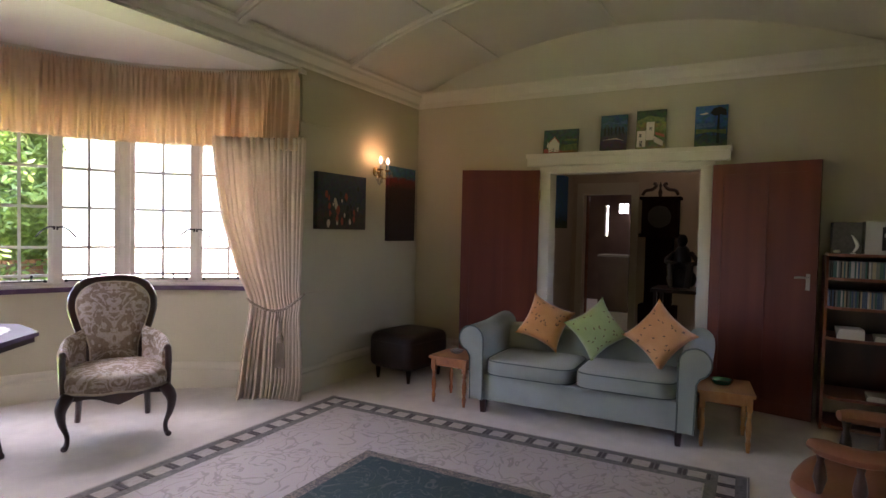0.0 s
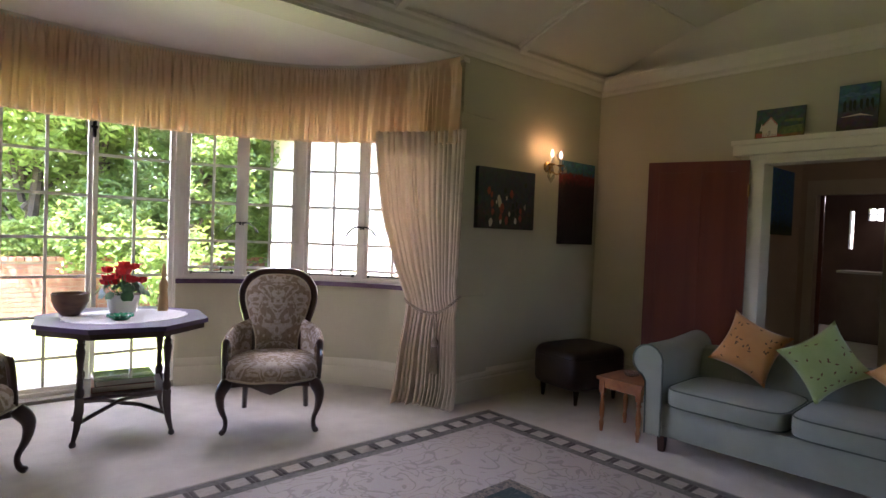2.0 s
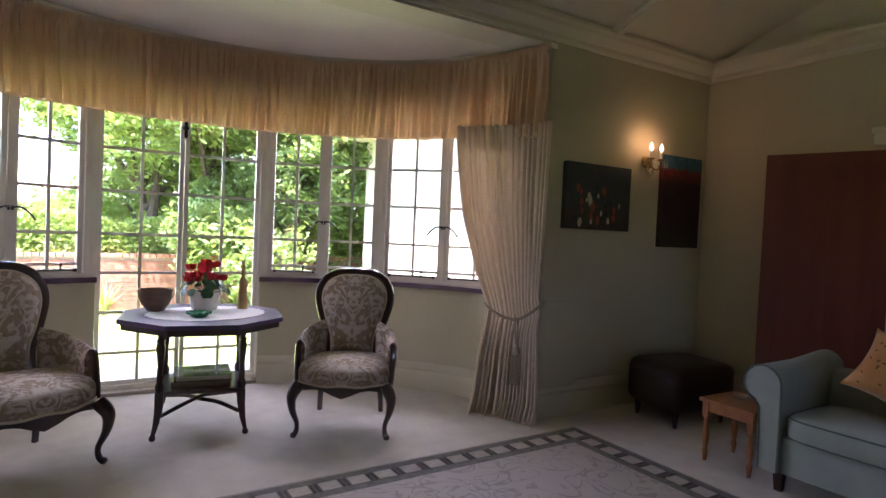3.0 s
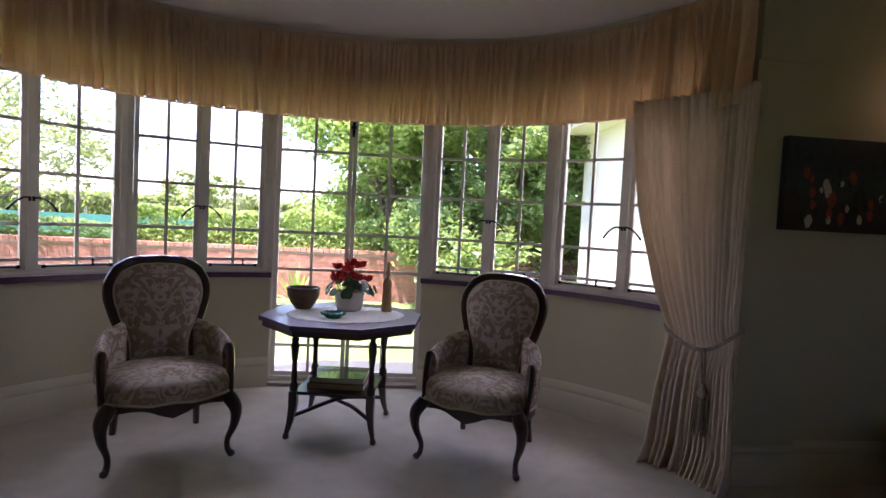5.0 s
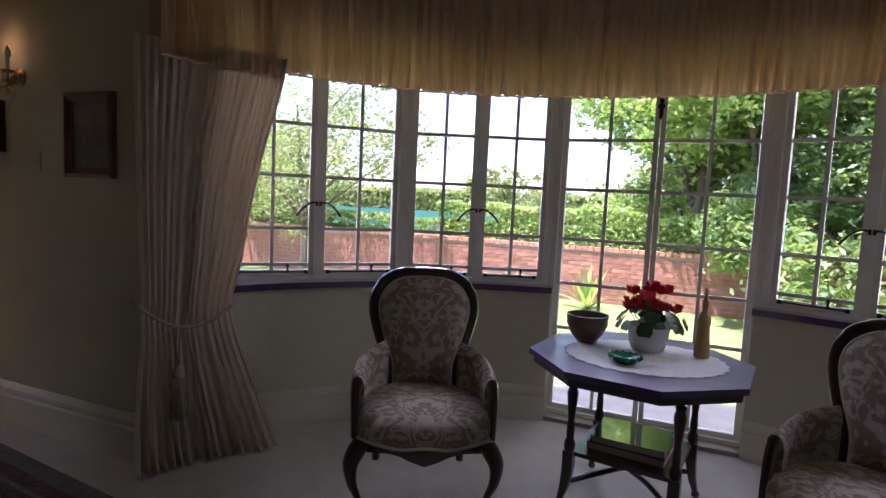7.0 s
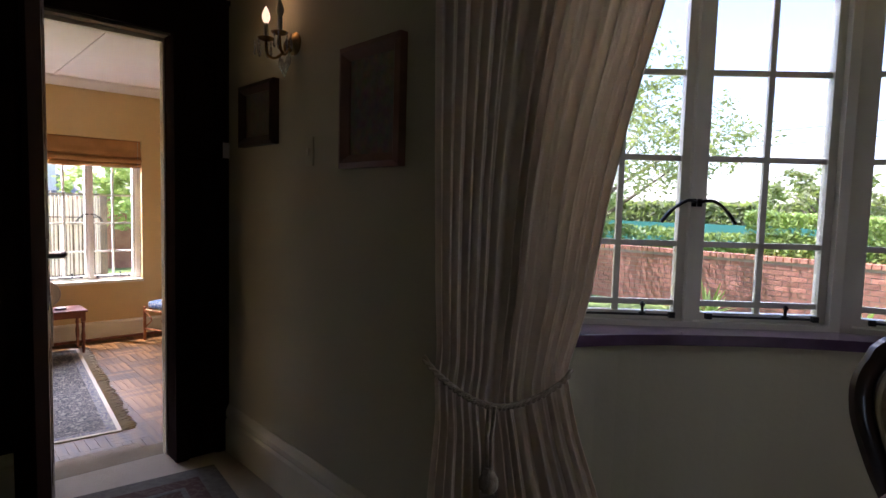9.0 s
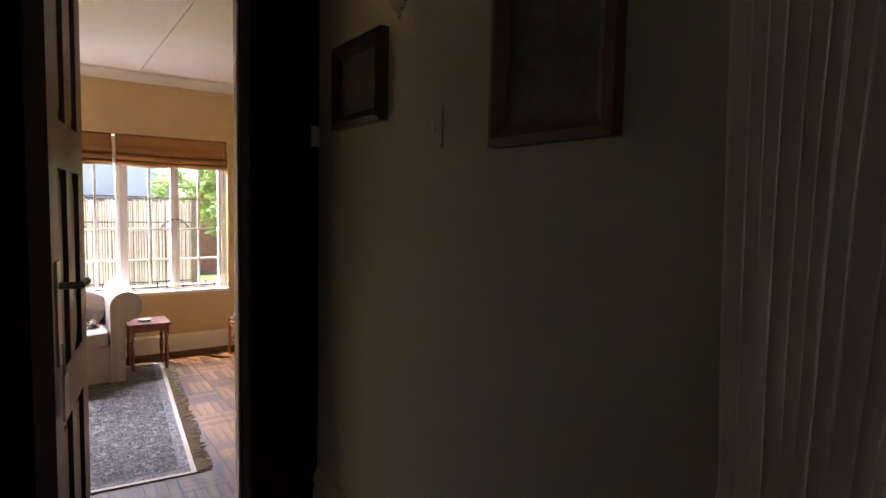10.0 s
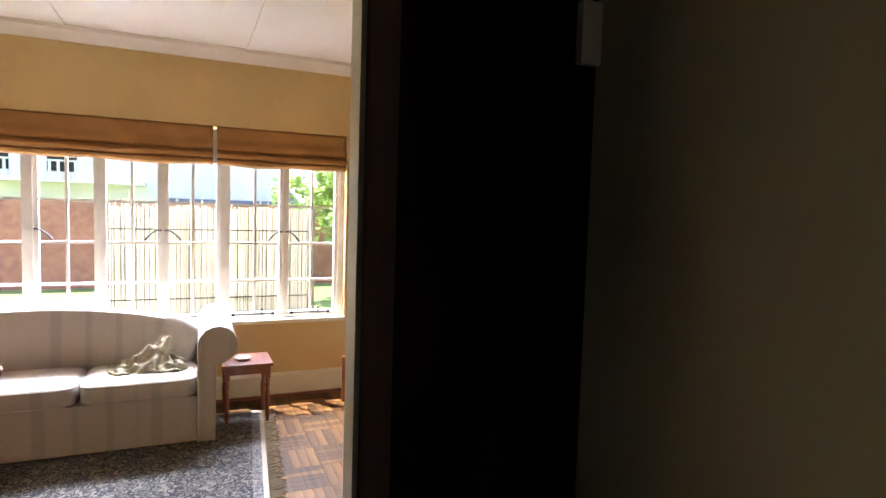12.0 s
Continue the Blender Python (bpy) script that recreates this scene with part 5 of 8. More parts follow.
def scroll_sofa(label, at, turn, W, D, seat_h, arm_h, mat, pipe, legmat, back_h, hump=0.0, nseat=2, group="", legs=True, r=0.105):
    """Front towards -y."""
    s = thing("sofa", label, "sofa", at, turn, group)
    hw, hd = W / 2, D / 2
    zb = 0.11 if legs else 0.02
    bm = B()
    box(bm, -hw + 0.12, -hd + 0.03, zb, hw - 0.12, hd - 0.02, seat_h - 0.13)
    bevel(bm, 0.012, 2)
    part("base", bm, mat, s, smooth=True)
    for sx in (-1, 1):
        zr = arm_h - r
        xi, xo = hw - 0.17, hw - 0.055
        prof = [(xi, zb), (xi, zr - 0.02)]
        for k in range(13):
            a = math.pi + 0.25 - (math.pi + 1.5) * k / 12
            prof.append((hw - 0.17 + r + r * math.cos(a), zr + r * math.sin(a)))
        prof += [(xo, zr - 0.14), (xo - 0.008, zb)]
        bm = B()
        ys_ = [-hd, -hd + 0.02, 0, hd - 0.18, hd - 0.05]
        grow = [0.97, 1.0, 1.0, 1.0, 0.98]
        loft(bm, [[(sx * (hw - 0.09 + (x - hw + 0.09) * g), y, zb + (z - zb) * (1 if i < 3 else (1.03 if i == 3 else 1.05))) for x, z in (prof if sx > 0 else prof[::-1])] for i, (y, g) in enumerate(zip(ys_, grow))])
        ar = part("arm", bm, mat, s, "rolled scroll arm", smooth=True)
        bm = B()
        tube(bm, [(sx * x, -hd - 0.004, z) for x, z in prof], 0.006, 5)
        part("piping", bm, pipe, ar)
    # back, with a rolled top
    bm = B()
    rings = []
    n = 24
    for i in range(n + 1):
        x = -hw + 0.10 + (W - 0.20) * i / n
        t = (x / (hw - 0.1))
        h = back_h + hump * (1 - t * t) - 0.03 * abs(t) ** 6
        rings.append([(x, hd - 0.26, seat_h - 0.1), (x, hd - 0.235, h - 0.10), (x, hd - 0.20, h - 0.02), (x, hd - 0.13, h), (x, hd - 0.05, h - 0.02), (x, hd - 0.01, h - 0.09), (x, hd - 0.03, h - 0.16), (x, hd - 0.05, zb)])
    loft(bm, rings)
    part("backrest", bm, mat, s, smooth=True)
    w = (W - 0.34) / nseat
    for i in range(nseat):
        cx_ = -hw + 0.17 + w * (i + 0.5)
        cushion("seat_cushion", s, mat, w / 2 - 0.003, (D - 0.26) / 2 + 0.012, 0.075, Matrix.Translation((cx_, -0.13 + 0.0, seat_h - 0.062)), pipe, "plump loose seat cushion", 6)
    if legs:
        for x in (-hw + 0.16, hw - 0.16):
            for y in (-hd + 0.06, hd - 0.08):
                bm = B()
                tube(bm, [(x, y, zb + 0.01), (x, y, 0.0)], [0.038, 0.026], 4, square=True)
                part("leg", bm, legmat, s, "short tapered dark wooden foot")
    return s


sofa = scroll_sofa("sage green two-seat scroll-arm sofa in front of the double doorway", (6.125, 2.75, 0), -87.2, 1.785, 0.84, 0.44, 0.70, "sage", "sagedark", "darkwood", 0.66)


def pillow(name, label, mat, at, rot, size, dots):
    t = thing(name, label, "cushion", at)
    t.matrix_world = Matrix.Translation(at) @ Euler([radians(a) for a in rot]).to_matrix().to_4x4()
    bm = B()
    n = 16
    def P(u, v, s):
        x, y = 2 * u - 1, 2 * v - 1
        edge = (1 - x ** 4) * (1 - y ** 4)
        pinch = 1 - 0.16 * (1 - abs(x) ** 2) * abs(y) ** 3
        pinch2 = 1 - 0.16 * (1 - abs(y) ** 2) * abs(x) ** 3
        z = s * 0.098 * max(0, edge) ** 0.6 + 0.006 * noise.noise(Vector((u * 5, v * 5, at[1] * 7)))
        return Vector((x * size * pinch2, y * size * pinch, z))
    for s in (-1, 1):
        g = [[bm.verts.new(P(i / n, j / n, s)) for i in range(n + 1)] for j in range(n + 1)]
        for j in range(n):
            for i in range(n):
                bm.faces.new((g[j][i], g[j][i + 1], g[j + 1][i + 1], g[j + 1][i]))
    bmesh.ops.remove_doubles(bm, verts=bm.verts, dist=0.0035)
    cv = part("cover", bm, mat, t, smooth=True)
    rr = random.Random(dots)
    bm = B()
    for k in range(26):
        u, v = rr.uniform(0.1, 0.9), rr.uniform(0.1, 0.9)
        for s in (-1, 1):
            p = P(u, v, s)
            a = rr.uniform(0, 6.28)
            d = Vector((math.cos(a), math.sin(a), 0))
            e = Vector((-math.sin(a), math.cos(a), 0))
            q = [P(min(1, max(0, u + (d * c1 + e * c2).x / (2 * size))), min(1, max(0, v + (d * c1 + e * c2).y / (2 * size))), s) + Vector((0, 0, s * 0.003)) for c1, c2 in ((-0.013, 0), (0, 0.006), (0.013, 0), (0, -0.006))]
            bm.faces.new([bm.verts.new(x) for x in q])
    tagged(part("embroidered_motif", bm, "motif", t, "small brown embroidered motifs", fix=False), "", "", "", "stuff")
    return t


pillow("cushion", "orange silk cushion with small brown motifs, propped on the sage sofa", "orange", (6.19, 3.12, 0.70), (74, 24, -74), 0.19, 1)
pillow("cushion", "green silk cushion with small motifs, propped on the sage sofa", "green", (6.17, 2.68, 0.69), (68, 53, -84), 0.19, 2)
pillow("cushion", "orange silk cushion with brown motifs, leaning on the sofa arm", "orange", (6.16, 2.20, 0.695), (74, 39, -104), 0.20, 3)


def side_table(label, at, turn, w, d, h, mat, style="turned", group="side tables by the sofa"):
    t = thing("side_table", label, "side table", at, turn, group)
    bm = B()
    box(bm, -w / 2, -d / 2, h - 0.022, w / 2, d / 2, h)
    bevel(bm, 0.007, 2)
    part("tabletop", bm, mat, t)
    bm = B()
    a, b = w / 2 - 0.035, d / 2 - 0.035
    box(bm, -a, -b - 0.009, h - 0.082, a, -b + 0.009, h - 0.023)
    box(bm, -a, b - 0.009, h - 0.082, a, b + 0.009, h - 0.023)
    box(bm, -a - 0.009, -b + 0.0095, h - 0.082, -a + 0.009, b - 0.0095, h - 0.023)
    box(bm, a - 0.009, -b + 0.0095, h - 0.082, a + 0.009, b - 0.0095, h - 0.023)
    part("apron", bm, mat, t)
    k = h / 0.45
    for x in (-a, a):
        for y in (-b, b):
            bm = B()
            lathe(bm, [(0.011, 0.0), (0.014, 0.03 * k), (0.019, 0.07 * k), (0.012, 0.10 * k), (0.018, 0.13 * k), (0.021, 0.19 * k), (0.015, 0.24 * k), (0.012, 0.26 * k), (0.02, 0.28 * k), (0.013, 0.30 * k), (0.02, 0.325 * k), (0.02, 0.33 * k)], 10, (x, y, 0))
            box(bm, x - 0.019, y - 0.019, h - 0.12, x + 0.019, y + 0.019, h - 0.0235)
            part("leg", bm, mat, t, "turned leg", smooth=True)
    return t


side_table("small orange-brown side table with turned legs beside the sofa", (5.89, 3.79, 0), 0, 0.38, 0.36, 0.40, "teak")
side_table("honey pine side table with turned legs beside the sofa", (6.09, 1.74, 0), 7, 0.44, 0.36, 0.40, "pine")
bm = B()
lathe(bm, [(0.04, 0), (0.05, 0.006), (0.06, 0.026), (0.054, 0.026), (0.045, 0.012), (0.01, 0.01)], 20)
o = part("ashtray", bm, "crystal", smooth=True)
o.location = (5.92, 3.82, 0.401)
tagged(o, "small clear glass dish on the side table", "dish")
bm = B()
lathe(bm, [(0.055, 0), (0.066, 0.008), (0.078, 0.034), (0.070, 0.034), (0.05, 0.014), (0.01, 0.012)], 24)
o = part("dish", bm, "greenglass", smooth=True)
o.location = (6.12, 1.76, 0.401)
tagged(o, "green glass dish on the pine side table", "dish")
# leather footstool
st = thing("footstool", "square dark brown leather footstool on short legs by the wall", "footstool", (6.34, 4.58, 0), -6)
bm = B()
blob(bm, 0, 0, 0.29, 0.34, 0.27, 0.18, 6, 36, 14)
part("upholstery", bm, "leather", st, smooth=True)
bm = B()
for z in (0.385,):
    pts = []
    for k in range(41):
        t = 2 * math.pi * k / 40
        pts.append((0.335 * math.copysign(abs(math.cos(t)) ** (2 / 6), math.cos(t)), 0.266 * math.copysign(abs(math.sin(t)) ** (2 / 6), math.sin(t)), z))
    tube(bm, pts, 0.006, 5)
part("seam", bm, "leather", st)
for x in (-0.24, 0.24):
    for y in (-0.19, 0.19):
        bm = B()
        lathe(bm, [(0.014, 0), (0.016, 0.02), (0.024, 0.09), (0.026, 0.125)], 8, (x, y, 0))
        part("leg", bm, "darkwood", st)


# ---- east doors, hall, pictures ----
leaf("door_east", "open red mahogany veneered door leaf folded into the room", "redwood", 0.79, 2.07, (XE - 0.05, DY1 + 0.085), 108, panels=False, knob="brass", sides=(-1,))
leaf("door_east_other", "open red mahogany veneered door leaf folded back to the wall", "redwood", 0.80, 2.07, (XE - 0.05, DY0 - 0.095), -102, panels=False, knob="steel")
bm = B()
for y0, y1 in ((DY0 - 0.10, DY0 + 0.012), (DY1 - 0.012, DY1 + 0.10)):
    box(bm, XE - 0.02, y0, 0, XE + 0.17, y1, DZ)
box(bm, XE - 0.02, DY0 + 0.012, DZ - 0.03, XE + 0.17, DY1 - 0.012, DZ)
box(bm, XE - 0.03, DY0 - 0.10, DZ + 0.001, XE - 0.001, DY1 + 0.10, DZ + 0.04)
box(bm, XE - 0.09, DY0 - 0.22, DZ + 0.041, XE - 0.001, DY1 + 0.21, DZ + 0.12)
box(bm, XE - 0.11, DY0 - 0.23, DZ + 0.121, XE - 0.001, DY1 + 0.22, DZ + 0.16)
setting("trim_double_doorway", bm, "white", "cream painted door frame with a narrow picture shelf on top", "door frame")
SH = DZ + 0.161


def canvas_colours(name, spots, ground):
    """A painted board: patches of colour from object space, warped by noise."""
    m = material(name, ground, 0.6, bump=0.4, bscale=60)
    nt = m.node_tree
    n, l = nt.nodes, nt.links
    tc = n.new("ShaderNodeTexCoord")
    no = n.new("ShaderNodeTexNoise")
    no.inputs["Scale"].default_value = 26
    no.inputs["Detail"].default_value = 5
    l.new(tc.outputs["Object"], no.inputs["Vector"])
    warp = n.new("ShaderNodeVectorMath")
    warp.operation = "MULTIPLY_ADD"
    warp.inputs[1].default_value = (0.13, 0.13, 0.13)
    l.new(no.outputs["Color"], warp.inputs[0])
    l.new(tc.outputs["Object"], warp.inputs[2])
    sep = n.new("ShaderNodeSeparateXYZ")
    l.new(warp.outputs[0], sep.inputs[0])
    r = n.new("ShaderNodeValToRGB")
    els = r.color_ramp.elements
    els[0].position, els[0].color = spots[0][0], (*spots[0][1], 1)
    els[1].position, els[1].color = spots[-1][0], (*spots[-1][1], 1)
    for pos_, col in spots[1:-1]:
        els.new(pos_).color = (*col, 1)
    ml = n.new("ShaderNodeMath")
    ml.operation = "MULTIPLY"
    ml.inputs[1].default_value = 1 / spots[0][2] if len(spots[0]) > 2 else 4.0
    l.new(sep.outputs["Z"], ml.inputs[0])
    l.new(ml.outputs[0], r.inputs["Fac"])
    mx = n.new("ShaderNodeMix")
    mx.data_type = "RGBA"
    mx.blend_type = "OVERLAY"
    mx.inputs[0].default_value = 0.85
    l.new(r.outputs["Color"], mx.inputs[6])
    l.new(no.outputs["Color"], mx.inputs[7])
    l.new(mx.outputs[2], n["Principled BSDF"].inputs["Base Color"])
    return m


def picture(name, label, at, turn, w, h, depth, mat, lean=0.0, frame_mat=None, fw=0.05, shapes=()):
    """Bottom middle at `at`, facing local -y."""
    t = thing(name, label, "picture", at)
    t.matrix_world = pose(at[0], at[1], at[2], lean, 0, turn)
    bm = B()
    box(bm, -w / 2, -depth, 0, w / 2, 0, h)
    bevel(bm, 0.004, 1)
    part("canvas", bm, mat, t)
    if frame_mat:
        bm = B()
        pr_ = [(0, 0), (0, -depth - 0.02), (fw * 0.4, -depth - 0.028), (fw, -depth - 0.006), (fw, 0)]
        for (xa, za), (xb, zb_) in (((-w / 2 - fw, -fw), (w / 2 + fw, -fw)), ((w / 2 + fw, -fw), (w / 2 + fw, h + fw)), ((w / 2 + fw, h + fw), (-w / 2 - fw, h + fw)), ((-w / 2 - fw, h + fw), (-w / 2 - fw, -fw))):
            d = Vector((xb - xa, 0, zb_ - za)).normalized()
            nn = Vector((-d.z, 0, d.x))
            A, C = Vector((xa, 0, za)), Vector((xb, 0, zb_))
            r1 = [bm.verts.new(A + nn * o + d * o + Vector((0, y, 0))) for o, y in pr_]
            r2 = [bm.verts.new(C + nn * o - d * o + Vector((0, y, 0))) for o, y in pr_]
            for k in range(len(pr_)):
                bm.faces.new((r1[k], r1[(k + 1) % len(pr_)], r2[(k + 1) % len(pr_)], r2[k]))
        part("picture_frame", bm, frame_mat, t)
    for nm, smat, pts in shapes:
        bm = B()
        a = [bm.verts.new((x, -depth - 0.0015, z)) for x, z in pts]
        bm.faces.new(a)
        part(nm, bm, smat, t, fix=False)
    return t


M["p1"] = canvas_colours("painted_meadow", [(0.0, (0.25, 0.09, 0.03), 0.25), (0.35, (0.20, 0.15, 0.04)), (0.6, (0.05, 0.10, 0.05)), (0.9, (0.07, 0.12, 0.10))], (0.1, 0.1, 0.05))
M["p2"] = canvas_colours("painted_purple_field", [(0.0, (0.06, 0.07, 0.04), 0.34), (0.4, (0.08, 0.05, 0.07)), (0.7, (0.05, 0.09, 0.10)), (0.9, (0.06, 0.15, 0.20))], (0.1, 0.1, 0.05))
M["p3"] = canvas_colours("painted_village", [(0.0, (0.35, 0.33, 0.16), 0.36), (0.5, (0.10, 0.13, 0.04)), (0.8, (0.22, 0.22, 0.06)), (0.95, (0.04, 0.08, 0.04))], (0.1, 0.1, 0.05))
M["p4"] = canvas_colours("painted_lake", [(0.0, (0.10, 0.13, 0.05), 0.36), (0.45, (0.03, 0.07, 0.06)), (0.62, (0.04, 0.13, 0.25)), (0.95, (0.05, 0.18, 0.40))], (0.1, 0.1, 0.05))
M["p5"] = canvas_colours("painted_crowd", [(0.0, (0.03, 0.03, 0.025), 0.46), (0.4, (0.06, 0.05, 0.035)), (0.7, (0.05, 0.07, 0.08)), (0.95, (0.03, 0.05, 0.07))], (0.05, 0.05, 0.05))
M["p6"] = canvas_colours("painted_red_hills", [(0.0, (0.01, 0.006, 0.008), 0.86), (0.72, (0.03, 0.006, 0.008)), (0.84, (0.20, 0.02, 0.02)), (0.88, (0.03, 0.12, 0.18)), (0.98, (0.05, 0.16, 0.22))], (0.05, 0.05, 0.05))
M["p7"] = canvas_colours("painted_dark_flowers", [(0.0, (0.14, 0.05, 0.02), 0.42), (0.5, (0.03, 0.045, 0.04)), (0.9, (0.10, 0.07, 0.03))], (0.05, 0.05, 0.05))
M["p8"] = canvas_colours("faded_flower_print", [(0.0, (0.20, 0.15, 0.12), 0.42), (0.5, (0.13, 0.11, 0.10)), (0.9, (0.22, 0.17, 0.13))], (0.05, 0.05, 0.05))
M["dullframe"] = material("dull_red_brown_frame", (0.18, 0.085, 0.065), 0.5, color2=(0.24, 0.12, 0.09), scale=9)
M["pw"] = material("painted_white_wall", (0.72, 0.66, 0.5), 0.6)
M["pr"] = material("painted_red_daub", (0.42, 0.10, 0.06), 0.6)
M["pg"] = material("painted_green_daub", (0.10, 0.16, 0.05), 0.6, color2=(0.18, 0.22, 0.07), scale=40)
M["pb"] = material("painted_blue_daub", (0.06, 0.15, 0.26), 0.6, color2=(0.12, 0.22, 0.34), scale=40)
M["pd"] = material("painted_dark_daub", (0.02, 0.03, 0.02), 0.6)
picture("painting", "small unframed painting of a white cottage on the door head", (XE - 0.065, 3.32, SH), -90, 0.35, 0.235, 0.02, "p1", -7, shapes=(
    ("cottage", "pw", ((-0.12, 0.01), (-0.01, 0.01), (-0.01, 0.10), (-0.065, 0.17), (-0.12, 0.10))), ("gable", "pw", ((-0.14, 0.06), (-0.121, 0.06), (-0.121, 0.10), (-0.13, 0.12))), ("red_roof", "pr", ((-0.125, 0.10), (-0.065, 0.17), (-0.005, 0.10), (-0.02, 0.10), (-0.065, 0.155), (-0.112, 0.10))),
    ("ploughed_field", "pr", ((-0.165, 0.005), (0.05, 0.005), (-0.01, 0.028), (-0.165, 0.045))), ("cottage_door", "pd", ((-0.078, 0.012), (-0.058, 0.012), (-0.058, 0.055), (-0.078, 0.055))), ("meadow", "pg", ((0.02, 0.02), (0.165, 0.03), (0.165, 0.09), (0.03, 0.075))), ("far_field", "pg", ((0.03, 0.12), (0.165, 0.11), (0.165, 0.135), (0.05, 0.14)))))
picture("painting", "small unframed painting of purple fields, standing on the door head shelf", (XE - 0.065, 2.81, SH), -90, 0.245, 0.34, 0.02, "p2", -7, shapes=[("figure", "pd", ((x, 0.14 + 0.01 * k % 3), (x + 0.02, 0.14), (x + 0.018, 0.21), (x + 0.009, 0.23), (x, 0.21))) for k, x in enumerate((-0.09, -0.055, -0.03, 0.01, 0.045, 0.075))] + [
    ("path", "pw", ((-0.11, 0.10), (0.02, 0.12), (0.10, 0.09), (0.02, 0.105))), ("blue_hill", "pb", ((-0.12, 0.25), (-0.05, 0.285), (0.03, 0.262), (0.12, 0.29), (0.12, 0.25)))])
picture("painting", "small unframed painting of white village houses on the door head", (XE - 0.065, 2.475, SH), -90, 0.26, 0.36, 0.02, "p3", -7, shapes=(
    ("tower", "pw", ((-0.04, 0.08), (0.03, 0.08), (0.03, 0.25), (-0.04, 0.25))), ("house", "pw", ((-0.12, 0.02), (-0.042, 0.02), (-0.042, 0.17), (-0.12, 0.17))), ("wall", "pw", ((0.032, 0.06), (0.11, 0.02), (0.11, 0.07), (0.032, 0.12))), ("window", "pd", ((-0.015, 0.17), (0.01, 0.17), (0.01, 0.20), (-0.015, 0.20))), ("doorway", "pd", ((-0.095, 0.022), (-0.07, 0.022), (-0.07, 0.08), (-0.095, 0.08))), ("window", "pd", ((-0.10, 0.11), (-0.08, 0.11), (-0.08, 0.14), (-0.10, 0.14))),
    ("hill", "pg", ((-0.12, 0.27), (-0.02, 0.31), (0.12, 0.28), (0.12, 0.25), (-0.12, 0.25))), ("lane", "pr", ((0.04, 0.13), (0.12, 0.10), (0.12, 0.125), (0.04, 0.155))), ("steps", "pd", ((0.035, 0.115), (0.11, 0.065), (0.11, 0.072), (0.035, 0.122)))))
picture("painting", "small unframed painting of a tree by a lake", (XE - 0.065, 1.975, SH), -90, 0.26, 0.36, 0.02, "p4", -7, shapes=(
    ("tree_trunk", "pd", ((0.045, 0.02), (0.07, 0.02), (0.065, 0.30), (0.05, 0.30))), ("tree_top", "pd", ((-0.01, 0.29), (0.03, 0.265), (0.07, 0.275), (0.12, 0.262), (0.115, 0.32), (0.06, 0.345), (0.01, 0.33))), ("lake", "pb", ((-0.12, 0.16), (0.03, 0.17), (0.03, 0.20), (-0.12, 0.205))),
    ("shore", "pg", ((-0.12, 0.11), (0.0, 0.125), (0.12, 0.10), (0.12, 0.14), (-0.12, 0.155))), ("cloud", "pw", ((-0.10, 0.285), (-0.04, 0.30), (-0.02, 0.29), (-0.06, 0.28)))))
rr = random.Random(21)
daubs = []
for k in range(34):
    x, z = rr.uniform(-0.27, 0.27), abs(rr.gauss(0.17, 0.09)) + 0.02
    s = rr.uniform(0.010, 0.027)
    daubs.append(("daub", rr.choice(["pw", "pr", "pd", "pw", "pd"]), [(x + s * math.cos(t) * rr.uniform(0.7, 1.3), min(0.42, z + 1.7 * s * math.sin(t) * rr.uniform(0.7, 1.3))) for t in (0, 1.05, 2.1, 3.14, 4.2, 5.2)]))
picture("painting", "unframed dark crowded painting on a deep canvas", (5.76, YN, 1.445), 0, 0.70, 0.51, 0.045, "p5", 0, shapes=daubs)
picture("painting", "tall narrow dark painting with a red hill and blue top", (6.76, YN, 1.33), 0, 0.51, 0.79, 0.045, "p6", 0)
picture("painting", "faded flower print in a reddish wooden frame", (0.23, YNW, 1.55), 0, 0.27, 0.35, 0.012, "p8", 0, "dullframe", 0.05)
picture("painting", "small dark framed picture on the sage wall near the west doorway", (-0.69, YNW, 1.675), 0, 0.28, 0.205, 0.012, "p5", 0, "darkwood", 0.045)


